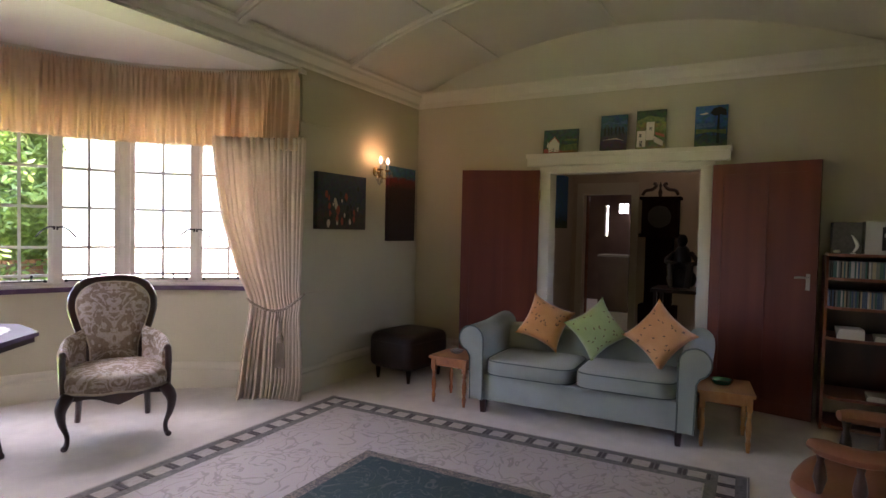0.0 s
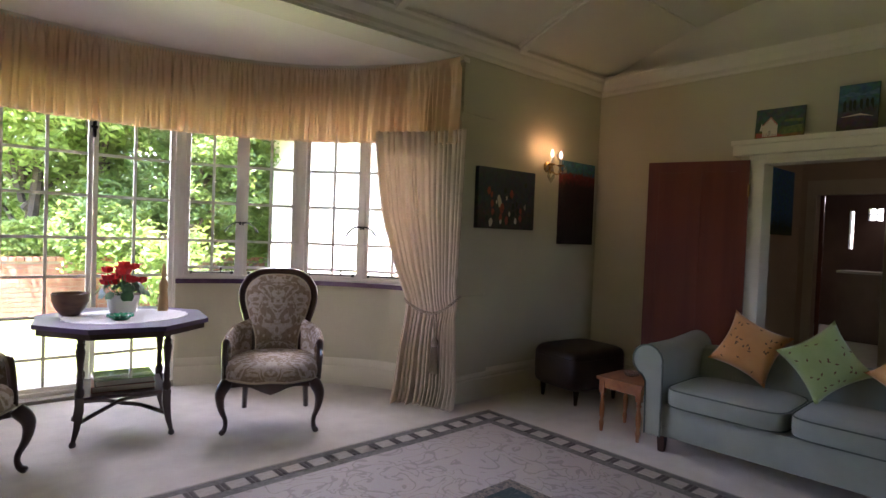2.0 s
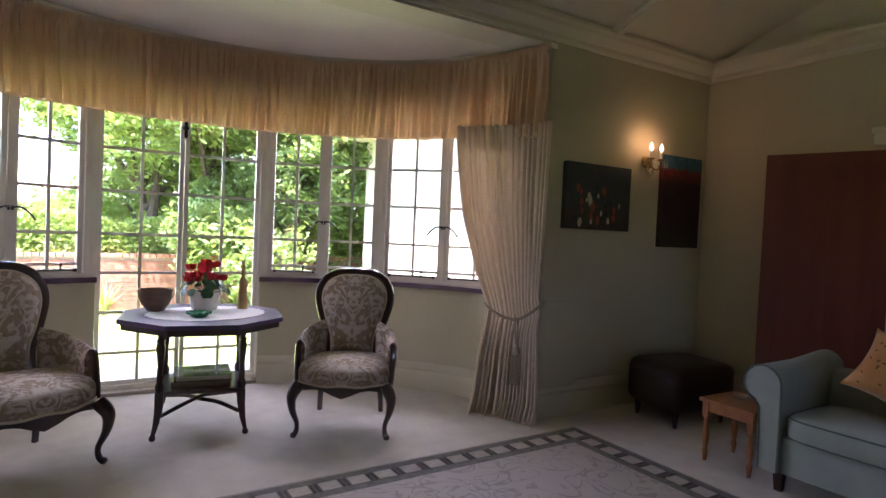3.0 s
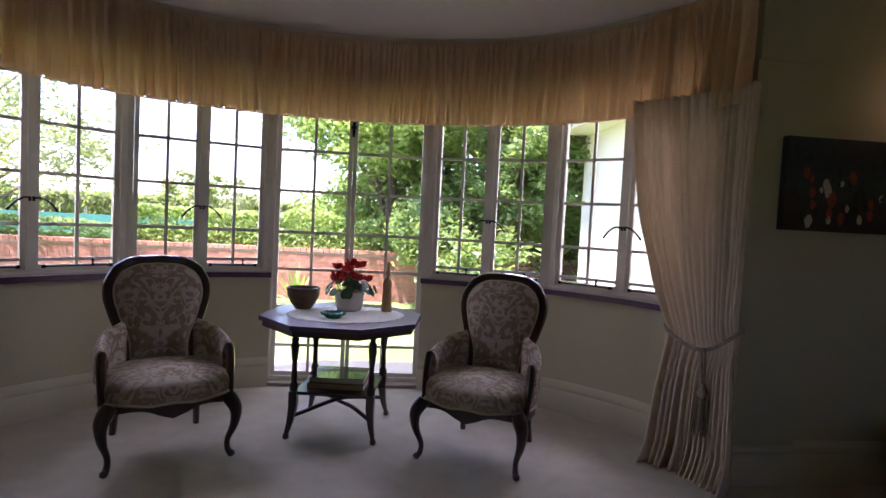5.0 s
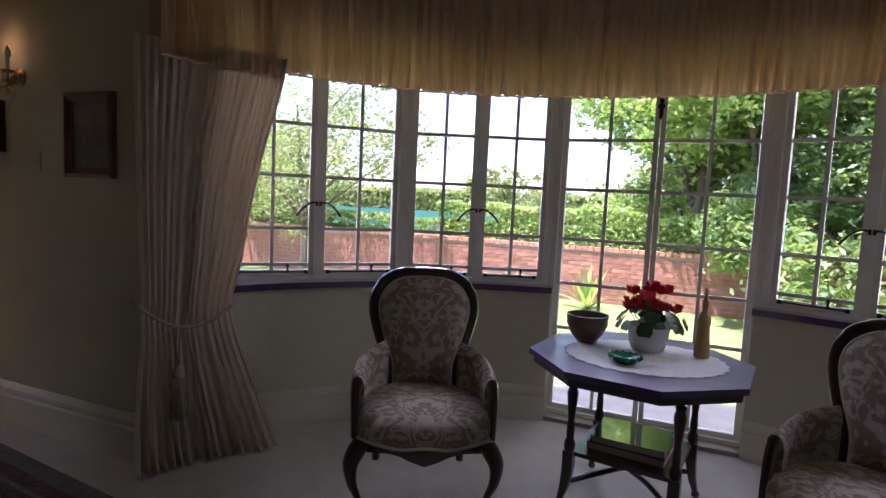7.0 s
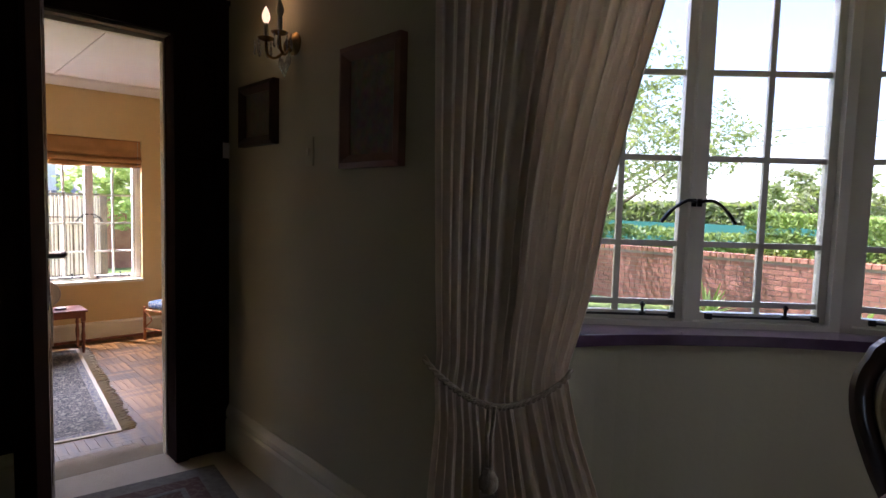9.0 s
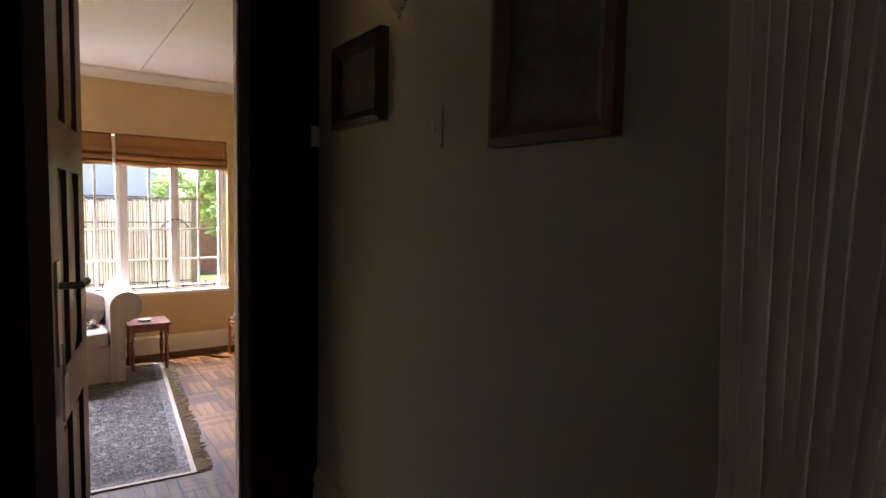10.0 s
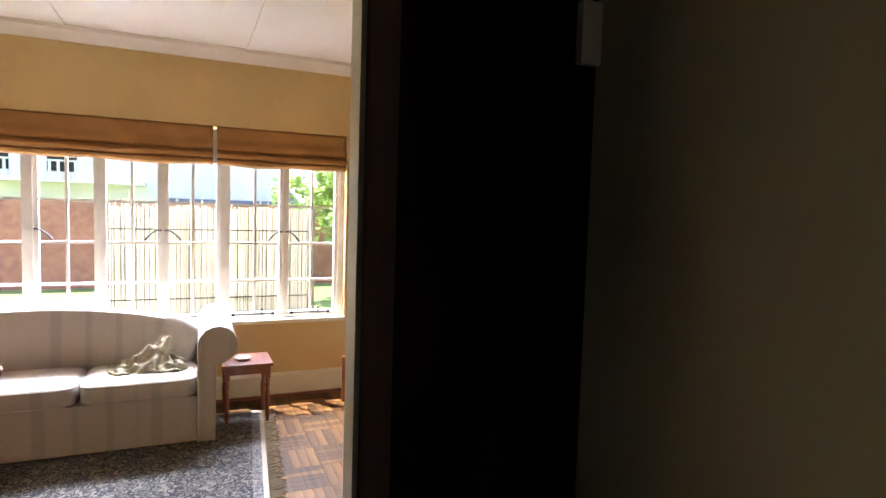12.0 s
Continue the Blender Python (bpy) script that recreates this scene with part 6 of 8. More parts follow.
def sconce(x, z, lit, label):
    YN = 5.0 if x > 1 else YNW
    s = thing("wall_light", label, "wall light", (x, YN, z), 0, "pair of wall lights")
    bm = B()
    lathe(bm, [(0.05, 0.0), (0.05, -0.008), (0.035, -0.016), (0.015, -0.03)], 16, (0, 0, 0), "y")
    blob(bm, 0, -0.035, -0.02, 0.02, 0.02, 0.03, 2, 12, 8)
    part("backplate", bm, "brass", s, smooth=True)
    for sx in (-1, 1):
        bm = B()
        tube(bm, smooth_path([(0, -0.03, -0.02), (sx * 0.04, -0.07, -0.065), (sx * 0.062, -0.10, -0.05), (sx * 0.062, -0.105, 0.0)], 5), 0.006, 8)
        lathe(bm, [(0.006, 0.0), (0.03, 0.008), (0.036, 0.016), (0.02, 0.018), (0.013, 0.022)], 14, (sx * 0.062, -0.105, 0))
        ar = part("arm", bm, "brass", s, "curved brass arm", smooth=True)
        bm = B()
        lathe(bm, [(0.011, 0.02), (0.011, 0.075)], 10, (sx * 0.062, -0.105, 0))
        part("candle_tube", bm, "ceramic", ar, smooth=True)
        bm = B()
        lathe(bm, [(0.007, 0.075), (0.016, 0.092), (0.018, 0.105), (0.013, 0.125), (0.003, 0.147)], 10, (sx * 0.062, -0.105, 0))
        part("bulb", bm, "bulb" if sx in lit else "bulboff", ar, "candle-shaped bulb", smooth=True)
        for k in range(6):
            a = k * math.pi / 3
            bm = B()
            px, py = sx * 0.09 + 0.033 * math.cos(a), -0.105 + 0.033 * math.sin(a)
            lathe(bm, [(0.001, -0.055), (0.007, -0.045), (0.004, -0.02), (0.001, -0.01), (0.004, -0.002), (0.001, 0.008)], 6, (px, py, 0))
            part("crystal_drop", bm, "crystal", ar)
        if sx in lit:
            d = bpy.data.lights.new("bulb_glow", "POINT")
            d.energy, d.color, d.shadow_soft_size = (0.08 if x > 1 else 0.07), (1.0, 0.56, 0.25), 0.02
            lo_ = new("bulb_glow", d)
            lo_.location = (x + sx * 0.09, YN - 0.105, z + 0.175)
    for k in range(5):
        bm = B()
        lathe(bm, [(0.001, -0.15), (0.009, -0.135), (0.005, -0.10), (0.001, -0.085)], 6, (-0.04 + k * 0.02, -0.05, 0.0 + 0.02 * abs(k - 2)))
        part("crystal_drop", bm, "crystal", s)
    return s


sconce(6.30, 2.035, (-1, 1), "brass two-arm wall light with crystal drops, both candle bulbs lit")
sconce(-0.36, 2.05, (-1,), "brass two-arm wall light with crystal drops, one candle bulb lit")
bm = B()
box(bm, -0.032, -0.006, -0.06, 0.032, 0, 0.06)
bevel(bm, 0.003, 1)
sw = thing("light_switch", "cream painted light switch on the sage wall", "light switch", (-0.225, YNW, 1.58))
part("plate", bm, "wall", sw)
bm = B()
box(bm, -0.009, -0.013, -0.014, 0.009, -0.008, 0.014)
part("rocker", bm, "basepaint", sw)

# hall beyond the double doorway
HX0, HX1, HY0, HY1 = XE + 0.15, 10.1, 0.6, 5.1
wall_box("floor_hall", "carpet", HX0 - 0.001, HY0 - 0.2, -0.2, 14.4, HY1 + 0.2, -0.002, label="carpeted hall floor")
wall_box("ceiling_hall", "ceil", HX0, HY0 - 0.2, 2.75, 14.4, HY1 + 0.2, 2.85, label="hall ceiling")
wall_box("wall_hall_north", "hallwall", HX0, 4.10, 0, HX1, 4.25, 2.75, label="dim cream hall wall")
wall_box("wall_hall_south", "hallwall", HX0, HY0 - 0.15, 0, HX1, HY0, 2.75, label="dim cream hall wall")
AY0, AY1 = 3.24, 3.93
wall_box("wall_hall_east_south", "hallwall", HX1, HY0, 0, HX1 + 0.14, AY0, 2.75, label="dim cream hall wall")
wall_box("wall_hall_east_north", "hallwall", HX1, AY1, 0, HX1 + 0.14, 4.25, 2.75, label="dim cream hall wall")
wall_box("wall_hall_east_over", "hallwall", HX1, AY0, 2.03, HX1 + 0.14, AY1, 2.75, label="dim cream hall wall")
bm = B()
box(bm, HX1 - 0.015, AY0 - 0.1, 0, HX1 - 0.001, AY0, 2.03)
box(bm, HX1 - 0.015, AY1, 0, HX1 - 0.001, AY1 + 0.1, 2.03)
box(bm, HX1 - 0.015, AY0 - 0.1, 2.03, HX1 - 0.001, AY1 + 0.1, 2.2)
setting("trim_hall_doorway", bm, "white", "cream door frame in the hall", "door frame")
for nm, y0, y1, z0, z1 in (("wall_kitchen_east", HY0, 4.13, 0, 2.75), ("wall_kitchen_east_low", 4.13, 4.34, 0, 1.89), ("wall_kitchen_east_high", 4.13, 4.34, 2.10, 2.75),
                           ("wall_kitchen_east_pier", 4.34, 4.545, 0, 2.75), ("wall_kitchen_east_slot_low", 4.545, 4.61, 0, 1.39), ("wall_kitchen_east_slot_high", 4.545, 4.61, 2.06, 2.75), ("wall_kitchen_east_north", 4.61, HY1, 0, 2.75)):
    wall_box(nm, "fardark", 14.2, y0, z0, 14.35, y1, z1, label="far room wall with its dimness in the colour")
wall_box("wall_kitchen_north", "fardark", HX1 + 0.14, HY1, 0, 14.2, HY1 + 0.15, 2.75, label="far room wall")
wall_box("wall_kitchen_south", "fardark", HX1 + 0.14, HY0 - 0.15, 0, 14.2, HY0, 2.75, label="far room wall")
bm = B()
box(bm, 14.25, 4.13, 1.985, 14.28, 4.34, 2.005)
box(bm, 14.25, 4.225, 1.89, 14.28, 4.245, 2.10)
setting("window_far_room", bm, "win", "small bright window in the far room", "window")
# pale cabinet and worktop, given dark colours to look dim through the doorway
kc = thing("kitchen_counter", "pale waist-high kitchen cabinet, coloured dark to look dim", "counter", (12.7, 3.97, 0))
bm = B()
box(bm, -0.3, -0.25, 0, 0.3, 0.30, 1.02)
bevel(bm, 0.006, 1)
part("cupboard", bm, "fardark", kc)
bm = B()
box(bm, -0.32, -0.27, 1.021, 0.32, 0.32, 1.055)
part("worktop", bm, "landing", kc)
gd = thing("glass_door", "half-open glazed wooden door in the hall", "door", (HX1 + 0.16, AY1 - 0.02, 0), 15)
bm = B()
for b_ in ((0, 0, 0.06, 2.05), (0.50, 0, 0.56, 2.05), (0.06, 0, 0.50, 0.3), (0.06, 1.95, 0.50, 2.05), (0.06, 1.1, 0.5, 1.14)):
    box(bm, b_[0], -0.02, b_[1], b_[2], 0.02, b_[3])
part("door_frame", bm, "cherry", gd)
bm = B()
box(bm, 0.055, -0.003, 0.295, 0.505, 0.003, 1.955)
part("pane", bm, "pane", gd)
picture("painting", "tall blue painting on the hall wall", (9.4, 4.10, 1.52), 0, 0.70, 0.75, 0.03, "p4", 0)
# long-case clock
ck = thing("longcase_clock", "dark mahogany long-case clock with swan-neck pediment in the hall", "clock", (9.82, 2.79, 0), -90)
bm = B()
box(bm, -0.24, -0.12, 0, 0.24, 0.12, 0.5)
box(bm, -0.17, -0.10, 0.5, 0.17, 0.10, 1.45)
box(bm, -0.23, -0.12, 1.45, 0.23, 0.12, 1.95)
box(bm, -0.26, -0.14, 1.42, 0.26, 0.12, 1.47)
box(bm, -0.26, -0.14, 1.93, 0.26, 0.12, 1.97)
bevel(bm, 0.006, 1)
part("case", bm, "blackwood", ck)
bm = B()
for s in (-1, 1):
    tube(bm, smooth_path([(s * 0.23, -0.1, 1.99), (s * 0.19, -0.1, 2.05), (s * 0.10, -0.1, 2.07), (s * 0.05, -0.1, 2.13), (s * 0.09, -0.1, 2.15)], 4), 0.022, 8)
lathe(bm, [(0.02, 1.97), (0.03, 2.03), (0.012, 2.08), (0.02, 2.12), (0.002, 2.17)], 10, (0, -0.1, 0))
part("pediment", bm, "darkwood", ck, "swan-neck pediment", smooth=True)
bm = B()
lathe(bm, [(0.15, 0), (0.15, 0.01)], 32, (0, -0.125, 1.70), "y")
part("dial", bm, "bronze", ck, "dull round dial")
# small crystal pendant
pn = thing("pendant_lamp", "small crystal pendant lamp under the hall ceiling", "pendant lamp", (9.1, 2.47, 2.749))
bm = B()
tube(bm, [(0, 0, 0), (0, 0, -0.22)], 0.005, 6)
lathe(bm, [(0.05, -0.02), (0.05, 0.0)], 16)
part("stem", bm, "brass", pn)
for k in range(10):
    a = k * 0.628
    bm = B()
    lathe(bm, [(0.001, -0.34), (0.010, -0.31), (0.006, -0.27), (0.001, -0.24)], 6, (0.09 * math.cos(a), 0.09 * math.sin(a), 0.0))
    part("crystal_drop", bm, "crystal", pn)
bm = B()
tube(bm, [(0.09 * math.cos(t * 0.524), 0.09 * math.sin(t * 0.524), -0.235) for t in range(13)], 0.006, 6)
for t in (0, 1.57):
    tube(bm, [(0.09 * math.cos(t), 0.09 * math.sin(t), -0.235), (-0.09 * math.cos(t), -0.09 * math.sin(t), -0.235)], 0.004, 5)
part("ring", bm, "brass", pn)
# table with a seated figure sculpture
ht = thing("hall_table", "dark wooden table in the hall behind the sofa", "table", (8.75, 2.22, 0), -90)
bm = B()
box(bm, -0.45, -0.28, 0.80, 0.45, 0.28, 0.84)
bevel(bm, 0.008, 2)
part("tabletop", bm, "darkwood", ht)
for x in (-0.4, 0.4):
    for y in (-0.23, 0.23):
        bm = B()
        tube(bm, [(x, y, 0), (x, y, 0.80)], [0.02, 0.03], 4, square=True)
        part("leg", bm, "darkwood", ht)
bm = B()
blob(bm, 0, 0, 0.10, 0.14, 0.12, 0.10, 2.5, 14, 8)
blob(bm, 0, 0.03, 0.28, 0.085, 0.07, 0.16, 2.2, 14, 8)
blob(bm, 0.0, -0.01, 0.48, 0.05, 0.055, 0.065, 2, 12, 8)
tube(bm, smooth_path([(0.08, 0.03, 0.36), (0.14, -0.05, 0.27), (0.05, -0.12, 0.24)], 4), 0.024, 8)
tube(bm, smooth_path([(-0.08, 0.03, 0.36), (-0.14, -0.05, 0.27), (-0.02, -0.12, 0.25)], 4), 0.024, 8)
tube(bm, smooth_path([(0.07, -0.02, 0.12), (0.09, -0.14, 0.23), (0.07, -0.16, 0.02)], 4), 0.034, 8)
tube(bm, smooth_path([(-0.07, -0.02, 0.12), (-0.09, -0.14, 0.23), (-0.07, -0.16, 0.02)], 4), 0.034, 8)
sc = part("sculpture", bm, "bronze", smooth=True)
sc.matrix_world = pose(8.65, 2.36, 0.845, 0, 0, -90) @ Matrix.Scale(1.15, 4)
tagged(sc, "dark bronze sculpture of a seated figure on the hall table", "sculpture")

# ---- music shelf beside the doors ----
sh = thing("shelf_unit", "dark red wooden shelf unit full of discs against the east wall", "shelf unit", (6.91, 1.10, 0), 0)
SW, SD = 1.30, 0.44
for z in (0.04, 0.258, 0.70, 0.935, 1.153, 1.332):
    bm = B()
    prism(bm, [(-SD / 2, -SW), (SD / 2 - 0.01, -SW), (SD / 2 - 0.01, 0), (-SD / 2 + 0.09, 0), (-SD / 2 + 0.03, -0.03), (-SD / 2, -0.09)], z, z + 0.022)
    bevel(bm, 0.004, 1)
    part("shelf", bm, "cherry", sh)
bm = B()
box(bm, -SD / 2 + 0.10, -0.004, 0, SD / 2 - 0.01, 0.016, 1.331)
part("side_panel", bm, "cherry", sh)
bm = B()
box(bm, SD / 2 - 0.02, -SW, 0, SD / 2 - 0.011, -0.005, 1.331)
part("back_panel", bm, "darkwood", sh)
for y in (-0.66, -SW + 0.01):
    bm = B()
    box(bm, -SD / 2 + 0.02, y - 0.01, 0.062, SD / 2 - 0.022, y + 0.01, 1.331)
    part("divider", bm, "cherry", sh)
M["greycloth"] = material("dark_grey_cloth", (0.075, 0.07, 0.06), 0.9, color2=(0.10, 0.095, 0.08), scale=40)
cdm = [material("disc_spine_%s" % k, c, 0.4) for k, c in (("white", (0.5, 0.5, 0.48)), ("black", (0.02, 0.02, 0.025)), ("blue", (0.05, 0.10, 0.2)), ("grey", (0.18, 0.19, 0.2)), ("teal", (0.04, 0.12, 0.12)), ("cream", (0.4, 0.34, 0.24)))]
cdmesh = []
for k, mm in enumerate(cdm):
    b = B()
    box(b, -0.065, -0.005, 0, 0.07, 0.005, 0.122)
    me = bpy.data.meshes.new("disc_case")
    b.to_mesh(me)
    b.free()
    me.materials.append(mm)
    cdmesh.append(me)
rr = random.Random(3)
for z in (1.176, 0.958):
    y = 1.14 - 0.05
    while y > 1.14 - 0.63:
        o = new("disc_case", cdmesh[rr.randrange(6)])
        o.location = (6.78 + rr.uniform(-0.006, 0.006), y, z)
        tagged(o, "upright compact disc case on the shelf", "compact disc", "row of compact discs")
        y -= 0.0108
for k, (y, z, n) in enumerate(((0.95, 0.723, 4), (0.72, 0.723, 2), (0.75, 0.281, 2))):
    for j in range(n):
        bm = B()
        box(bm, -0.08, -0.09 + 0.004 * j, 0, 0.09, 0.08, 0.018)
        o = part("magazine", bm, "paper")
        o.matrix_world = pose(6.78, y, z + j * 0.0185, 0, 0, 3 * j - 4)
        tagged(o, "flat magazine in a small stack on the shelf", "magazine", "stacked magazines")
hf = thing("stereo", "silver compact stereo on top of the shelf unit", "stereo", (6.84, 0.76, 1.355), 0)
bm = B()
box(bm, -0.13, -0.13, 0, 0.13, 0.13, 0.24)
bevel(bm, 0.008, 2)
part("body", bm, "steel", hf)
bm = B()
box(bm, -0.137, -0.04, 0.03, -0.131, 0.03, 0.2)
part("front_panel", bm, "black", hf)
bm = B()
lathe(bm, [(0.02, 0), (0.018, -0.012)], 16, (-0.137, 0.0, 0.14), "x")
part("knob", bm, "steel", hf)
for y in (0.99, 0.53):
    bm = B()
    box(bm, -0.11, -0.09, 0, 0.11, 0.09, 0.235)
    bevel(bm, 0.01, 2)
    o = thing("loudspeaker", "dark grey cloth-fronted loudspeaker on the shelf unit", "loudspeaker", (6.90, y, 1.355), 0, "pair of loudspeakers")
    part("cabinet", bm, "greycloth", o)
bm = B()
lathe(bm, [(0.018, 0), (0.02, 0.006), (0.006, 0.012)], 12)
tube(bm, smooth_path([(0, 0, 0.01), (0, -0.025, 0.06), (0, 0.0, 0.12), (0, 0.015, 0.14)], 4), [0.005, 0.008, 0.011, 0.012, 0.013, 0.013, 0.012, 0.01, 0.008, 0.006, 0.005, 0.004, 0.003], 8)
o = part("ornament", bm, "ceramic", smooth=True)
o.matrix_world = pose(6.745, 0.955, 1.355)
tagged(o, "small white crescent ornament on the shelf unit", "ornament")
bm = B()
blob(bm, 0, 0, 0.014, 0.03, 0.025, 0.014, 2, 12, 8)
o = part("ornament", bm, "ceramic", smooth=True)
o.matrix_world = pose(6.75, 1.055, 1.355)
tagged(o, "small pale shell ornament on the shelf unit", "ornament")

# ---- leather desk armchair at the edge of the rug ----
ac = thing("desk_armchair", "wooden captain's armchair with red-brown leather arm rail and seat", "armchair", (4.42, 1.10, 0), 165)
bm = B()
blob(bm, 0, 0, 0.44, 0.28, 0.27, 0.06, 3.5, 36, 12)
part("seat", bm, "tan", ac, "domed leather seat", smooth=True)
bm = B()
lathe(bm, [(0.25, 0.37), (0.27, 0.38), (0.27, 0.40), (0.25, 0.41)], 28)
part("seat_frame", bm, "darkwood", ac, smooth=True)
bm = B()
arc = [(0.31 * math.cos(t), 0.29 * math.sin(t), 0.66 + 0.05 * max(0, math.sin(t))) for t in [radians(a) for a in range(-35, 216, 10)]]
tube(bm, arc, [0.03] + [0.045] * (len(arc) - 2) + [0.03], 10, 0.75)
part("arm_rail", bm, "tan", ac, "horseshoe leather-padded arm rail", smooth=True)
for a in range(-30, 216, 30):
    t = radians(a)
    bm = B()
    x, y = 0.29 * math.cos(t), 0.27 * math.sin(t)
    lathe(bm, [(0.014, 0.40), (0.02, 0.44), (0.012, 0.48), (0.026, 0.53), (0.02, 0.57), (0.012, 0.60), (0.02, 0.64)], 10, (x, y, 0))
    part("spindle", bm, "darkwood", ac, smooth=True)
for x in (-0.2, 0.2):
    for y in (-0.19, 0.19):
        bm = B()
        tube(bm, [(x, y, 0.38), (x * 1.15, y * 1.15, 0.2), (x * 1.3, y * 1.3, 0)], [0.02, 0.026, 0.015], 10)
        part("leg", bm, "darkwood", ac, smooth=True)

# ---- the yellow room, two steps down ----
YF, YC = -0.305, 2.66
XF, YY0, YY1 = -5.59, 1.2, 6.55
XD = XW - 0.13
VY0, VY1, VZ0, VZ1 = 1.35, 5.86, 0.375, 2.03            # window opening in the far wall
wall_box("wall_yellow_north", "yellow", XF - 0.25, YY1, YF, XD, YY1 + 0.15, YC, label="warm yellow plaster wall")
wall_box("wall_yellow_south", "yellow", XF - 0.25, YY0 - 0.15, YF, XD, YY0, YC, label="warm yellow plaster wall")
wall_box("wall_yellow_under_window", "yellow", XF - 0.25, YY0, YF, XF, YY1, VZ0, label="warm yellow plaster wall under the window")
wall_box("wall_yellow_over_window", "yellow", XF - 0.25, YY0, VZ1, XF, YY1, YC, label="warm yellow plaster wall over the window")
wall_box("wall_yellow_beside_window", "yellow", XF - 0.25, VY1, VZ0, XF, YY1, VZ1, label="warm yellow plaster wall beside the window")
wall_box("wall_yellow_beside_window_south", "yellow", XF - 0.25, YY0, VZ0, XF, VY0, VZ1, label="warm yellow plaster wall beside the window")
# yellow skin on the back of the shared wall
wall_box("wall_yellow_east_north", "yellow", XD - 0.012, WY1 + 0.09, YF, XD - 0.001, YY1, YC, label="warm yellow plaster wall")
wall_box("wall_yellow_east_south", "yellow", XD - 0.012, YY0, YF, XD - 0.001, WY0 - 0.09, YC, label="warm yellow plaster wall")
wall_box("wall_yellow_east_over_door", "yellow", XD - 0.012, WY0 - 0.09, WZ + 0.05, XD - 0.001, WY1 + 0.09, YC, label="warm yellow plaster wall")
wall_box("wall_west_return", "yellow", XD, YN + 0.3, YF, XW, YY1 + 0.15, YC, label="outer plaster wall")
bm = B()
box(bm, XF - 0.25, YY0 - 0.15, YC, XD, YY1 + 0.15, YC + 0.1)
setting("ceiling_yellow_room", bm, "bayceil", "white board ceiling of the yellow room", "ceiling")
bm = B()
for y in (2.4, 3.7, 5.0):
    box(bm, XF, y - 0.02, YC - 0.01, XD, y + 0.02, YC + 0.001)
setting("ceiling_batten", bm, "bayceil", "white cover battens", "ceiling")
bm = B()
sweep(bm, [(XF, YY0, YC - 0.1), (XD - 0.012, YY0, YC - 0.1), (XD - 0.012, YY1, YC - 0.1), (XF, YY1, YC - 0.1)], [(0, 0), (0.02, 0), (0.05, 0.03), (0.09, 0.07), (0.10, 0.098), (0, 0.098)], closed=True)
setting("cornice_yellow_room", bm, "bayceil", "white moulded cornice", "cornice")
bm = B()
sweep(bm, [(XD - 0.012, YY1, YF), (XF, YY1, YF), (XF, YY0, YF)], [(0, 0), (0.025, 0), (0.025, 0.19), (0.012, 0.215), (0, 0.215)])
setting("baseboard_yellow_room", bm, "white", "tall white skirting board", "baseboard")
bm = B()
sweep(bm, [(XD - 0.012, YY1 - 0.025, YF + 0.001), (XF + 0.025, YY1 - 0.025, YF + 0.001), (XF + 0.025, YY0, YF + 0.001)], [(0, 0), (0.02, 0), (0.012, 0.02), (0, 0.025)])
setting("trim_quadrant", bm, "cherry", "dark wood quadrant bead along the skirting", "trim")
bm = B()
box(bm, XF - 0.25, YY0 - 0.15, YF - 0.1, XD + 0.1, YY1 + 0.15, YF - 0.004)
floor_y = setting("floor_yellow_room", bm, "parquet", "worn oak parquet floor laid in basket weave", "floor")
bm = B()
box(bm, -1.85, WY0 - 0.01, YF, -1.39, WY1 + 0.01, YF + 0.152)
bevel(bm, 0.01, 2)
setting("step_inner", bm, "landing", "carpeted step down into the yellow room", "step")
bm = B()
box(bm, -1.39, WY0 - 0.2, YF, XD - 0.011, WY1 + 0.2, -0.001)
setting("step_landing", bm, "landing", "carpeted landing of the doorway", "step")

# cream lining of the doorway and dark surround on the living room side
bm = B()
box(bm, XD - 0.03, WY1 - 0.02, 0, XD + 0.02, WY1, WZ)
box(bm, XD - 0.03, WY0, 0, XD + 0.02, WY0 + 0.02, WZ)
box(bm, XD - 0.03, WY0 + 0.02, WZ - 0.02, XD + 0.02, WY1 - 0.02, WZ)
box(bm, XD - 0.03, WY1, 0, XD - 0.013, WY1 + 0.09, WZ + 0.06)
box(bm, XD - 0.03, WY0 - 0.09, 0, XD - 0.013, WY0, WZ + 0.06)
setting("trim_west_doorway", bm, "white", "cream painted door lining", "door frame")
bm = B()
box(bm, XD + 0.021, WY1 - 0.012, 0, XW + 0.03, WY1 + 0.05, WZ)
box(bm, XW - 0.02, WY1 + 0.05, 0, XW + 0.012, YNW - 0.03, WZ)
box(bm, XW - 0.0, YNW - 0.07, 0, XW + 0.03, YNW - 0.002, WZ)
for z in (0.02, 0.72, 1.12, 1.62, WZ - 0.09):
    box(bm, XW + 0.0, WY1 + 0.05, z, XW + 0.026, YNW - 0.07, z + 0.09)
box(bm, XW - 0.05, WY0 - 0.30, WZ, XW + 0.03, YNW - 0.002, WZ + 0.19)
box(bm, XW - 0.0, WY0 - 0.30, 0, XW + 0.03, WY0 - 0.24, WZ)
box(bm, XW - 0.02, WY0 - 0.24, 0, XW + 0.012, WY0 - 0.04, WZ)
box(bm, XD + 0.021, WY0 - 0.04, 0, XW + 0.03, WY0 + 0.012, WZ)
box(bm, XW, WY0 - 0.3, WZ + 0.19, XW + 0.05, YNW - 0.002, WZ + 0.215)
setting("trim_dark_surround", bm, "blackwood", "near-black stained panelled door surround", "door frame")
bm = B()
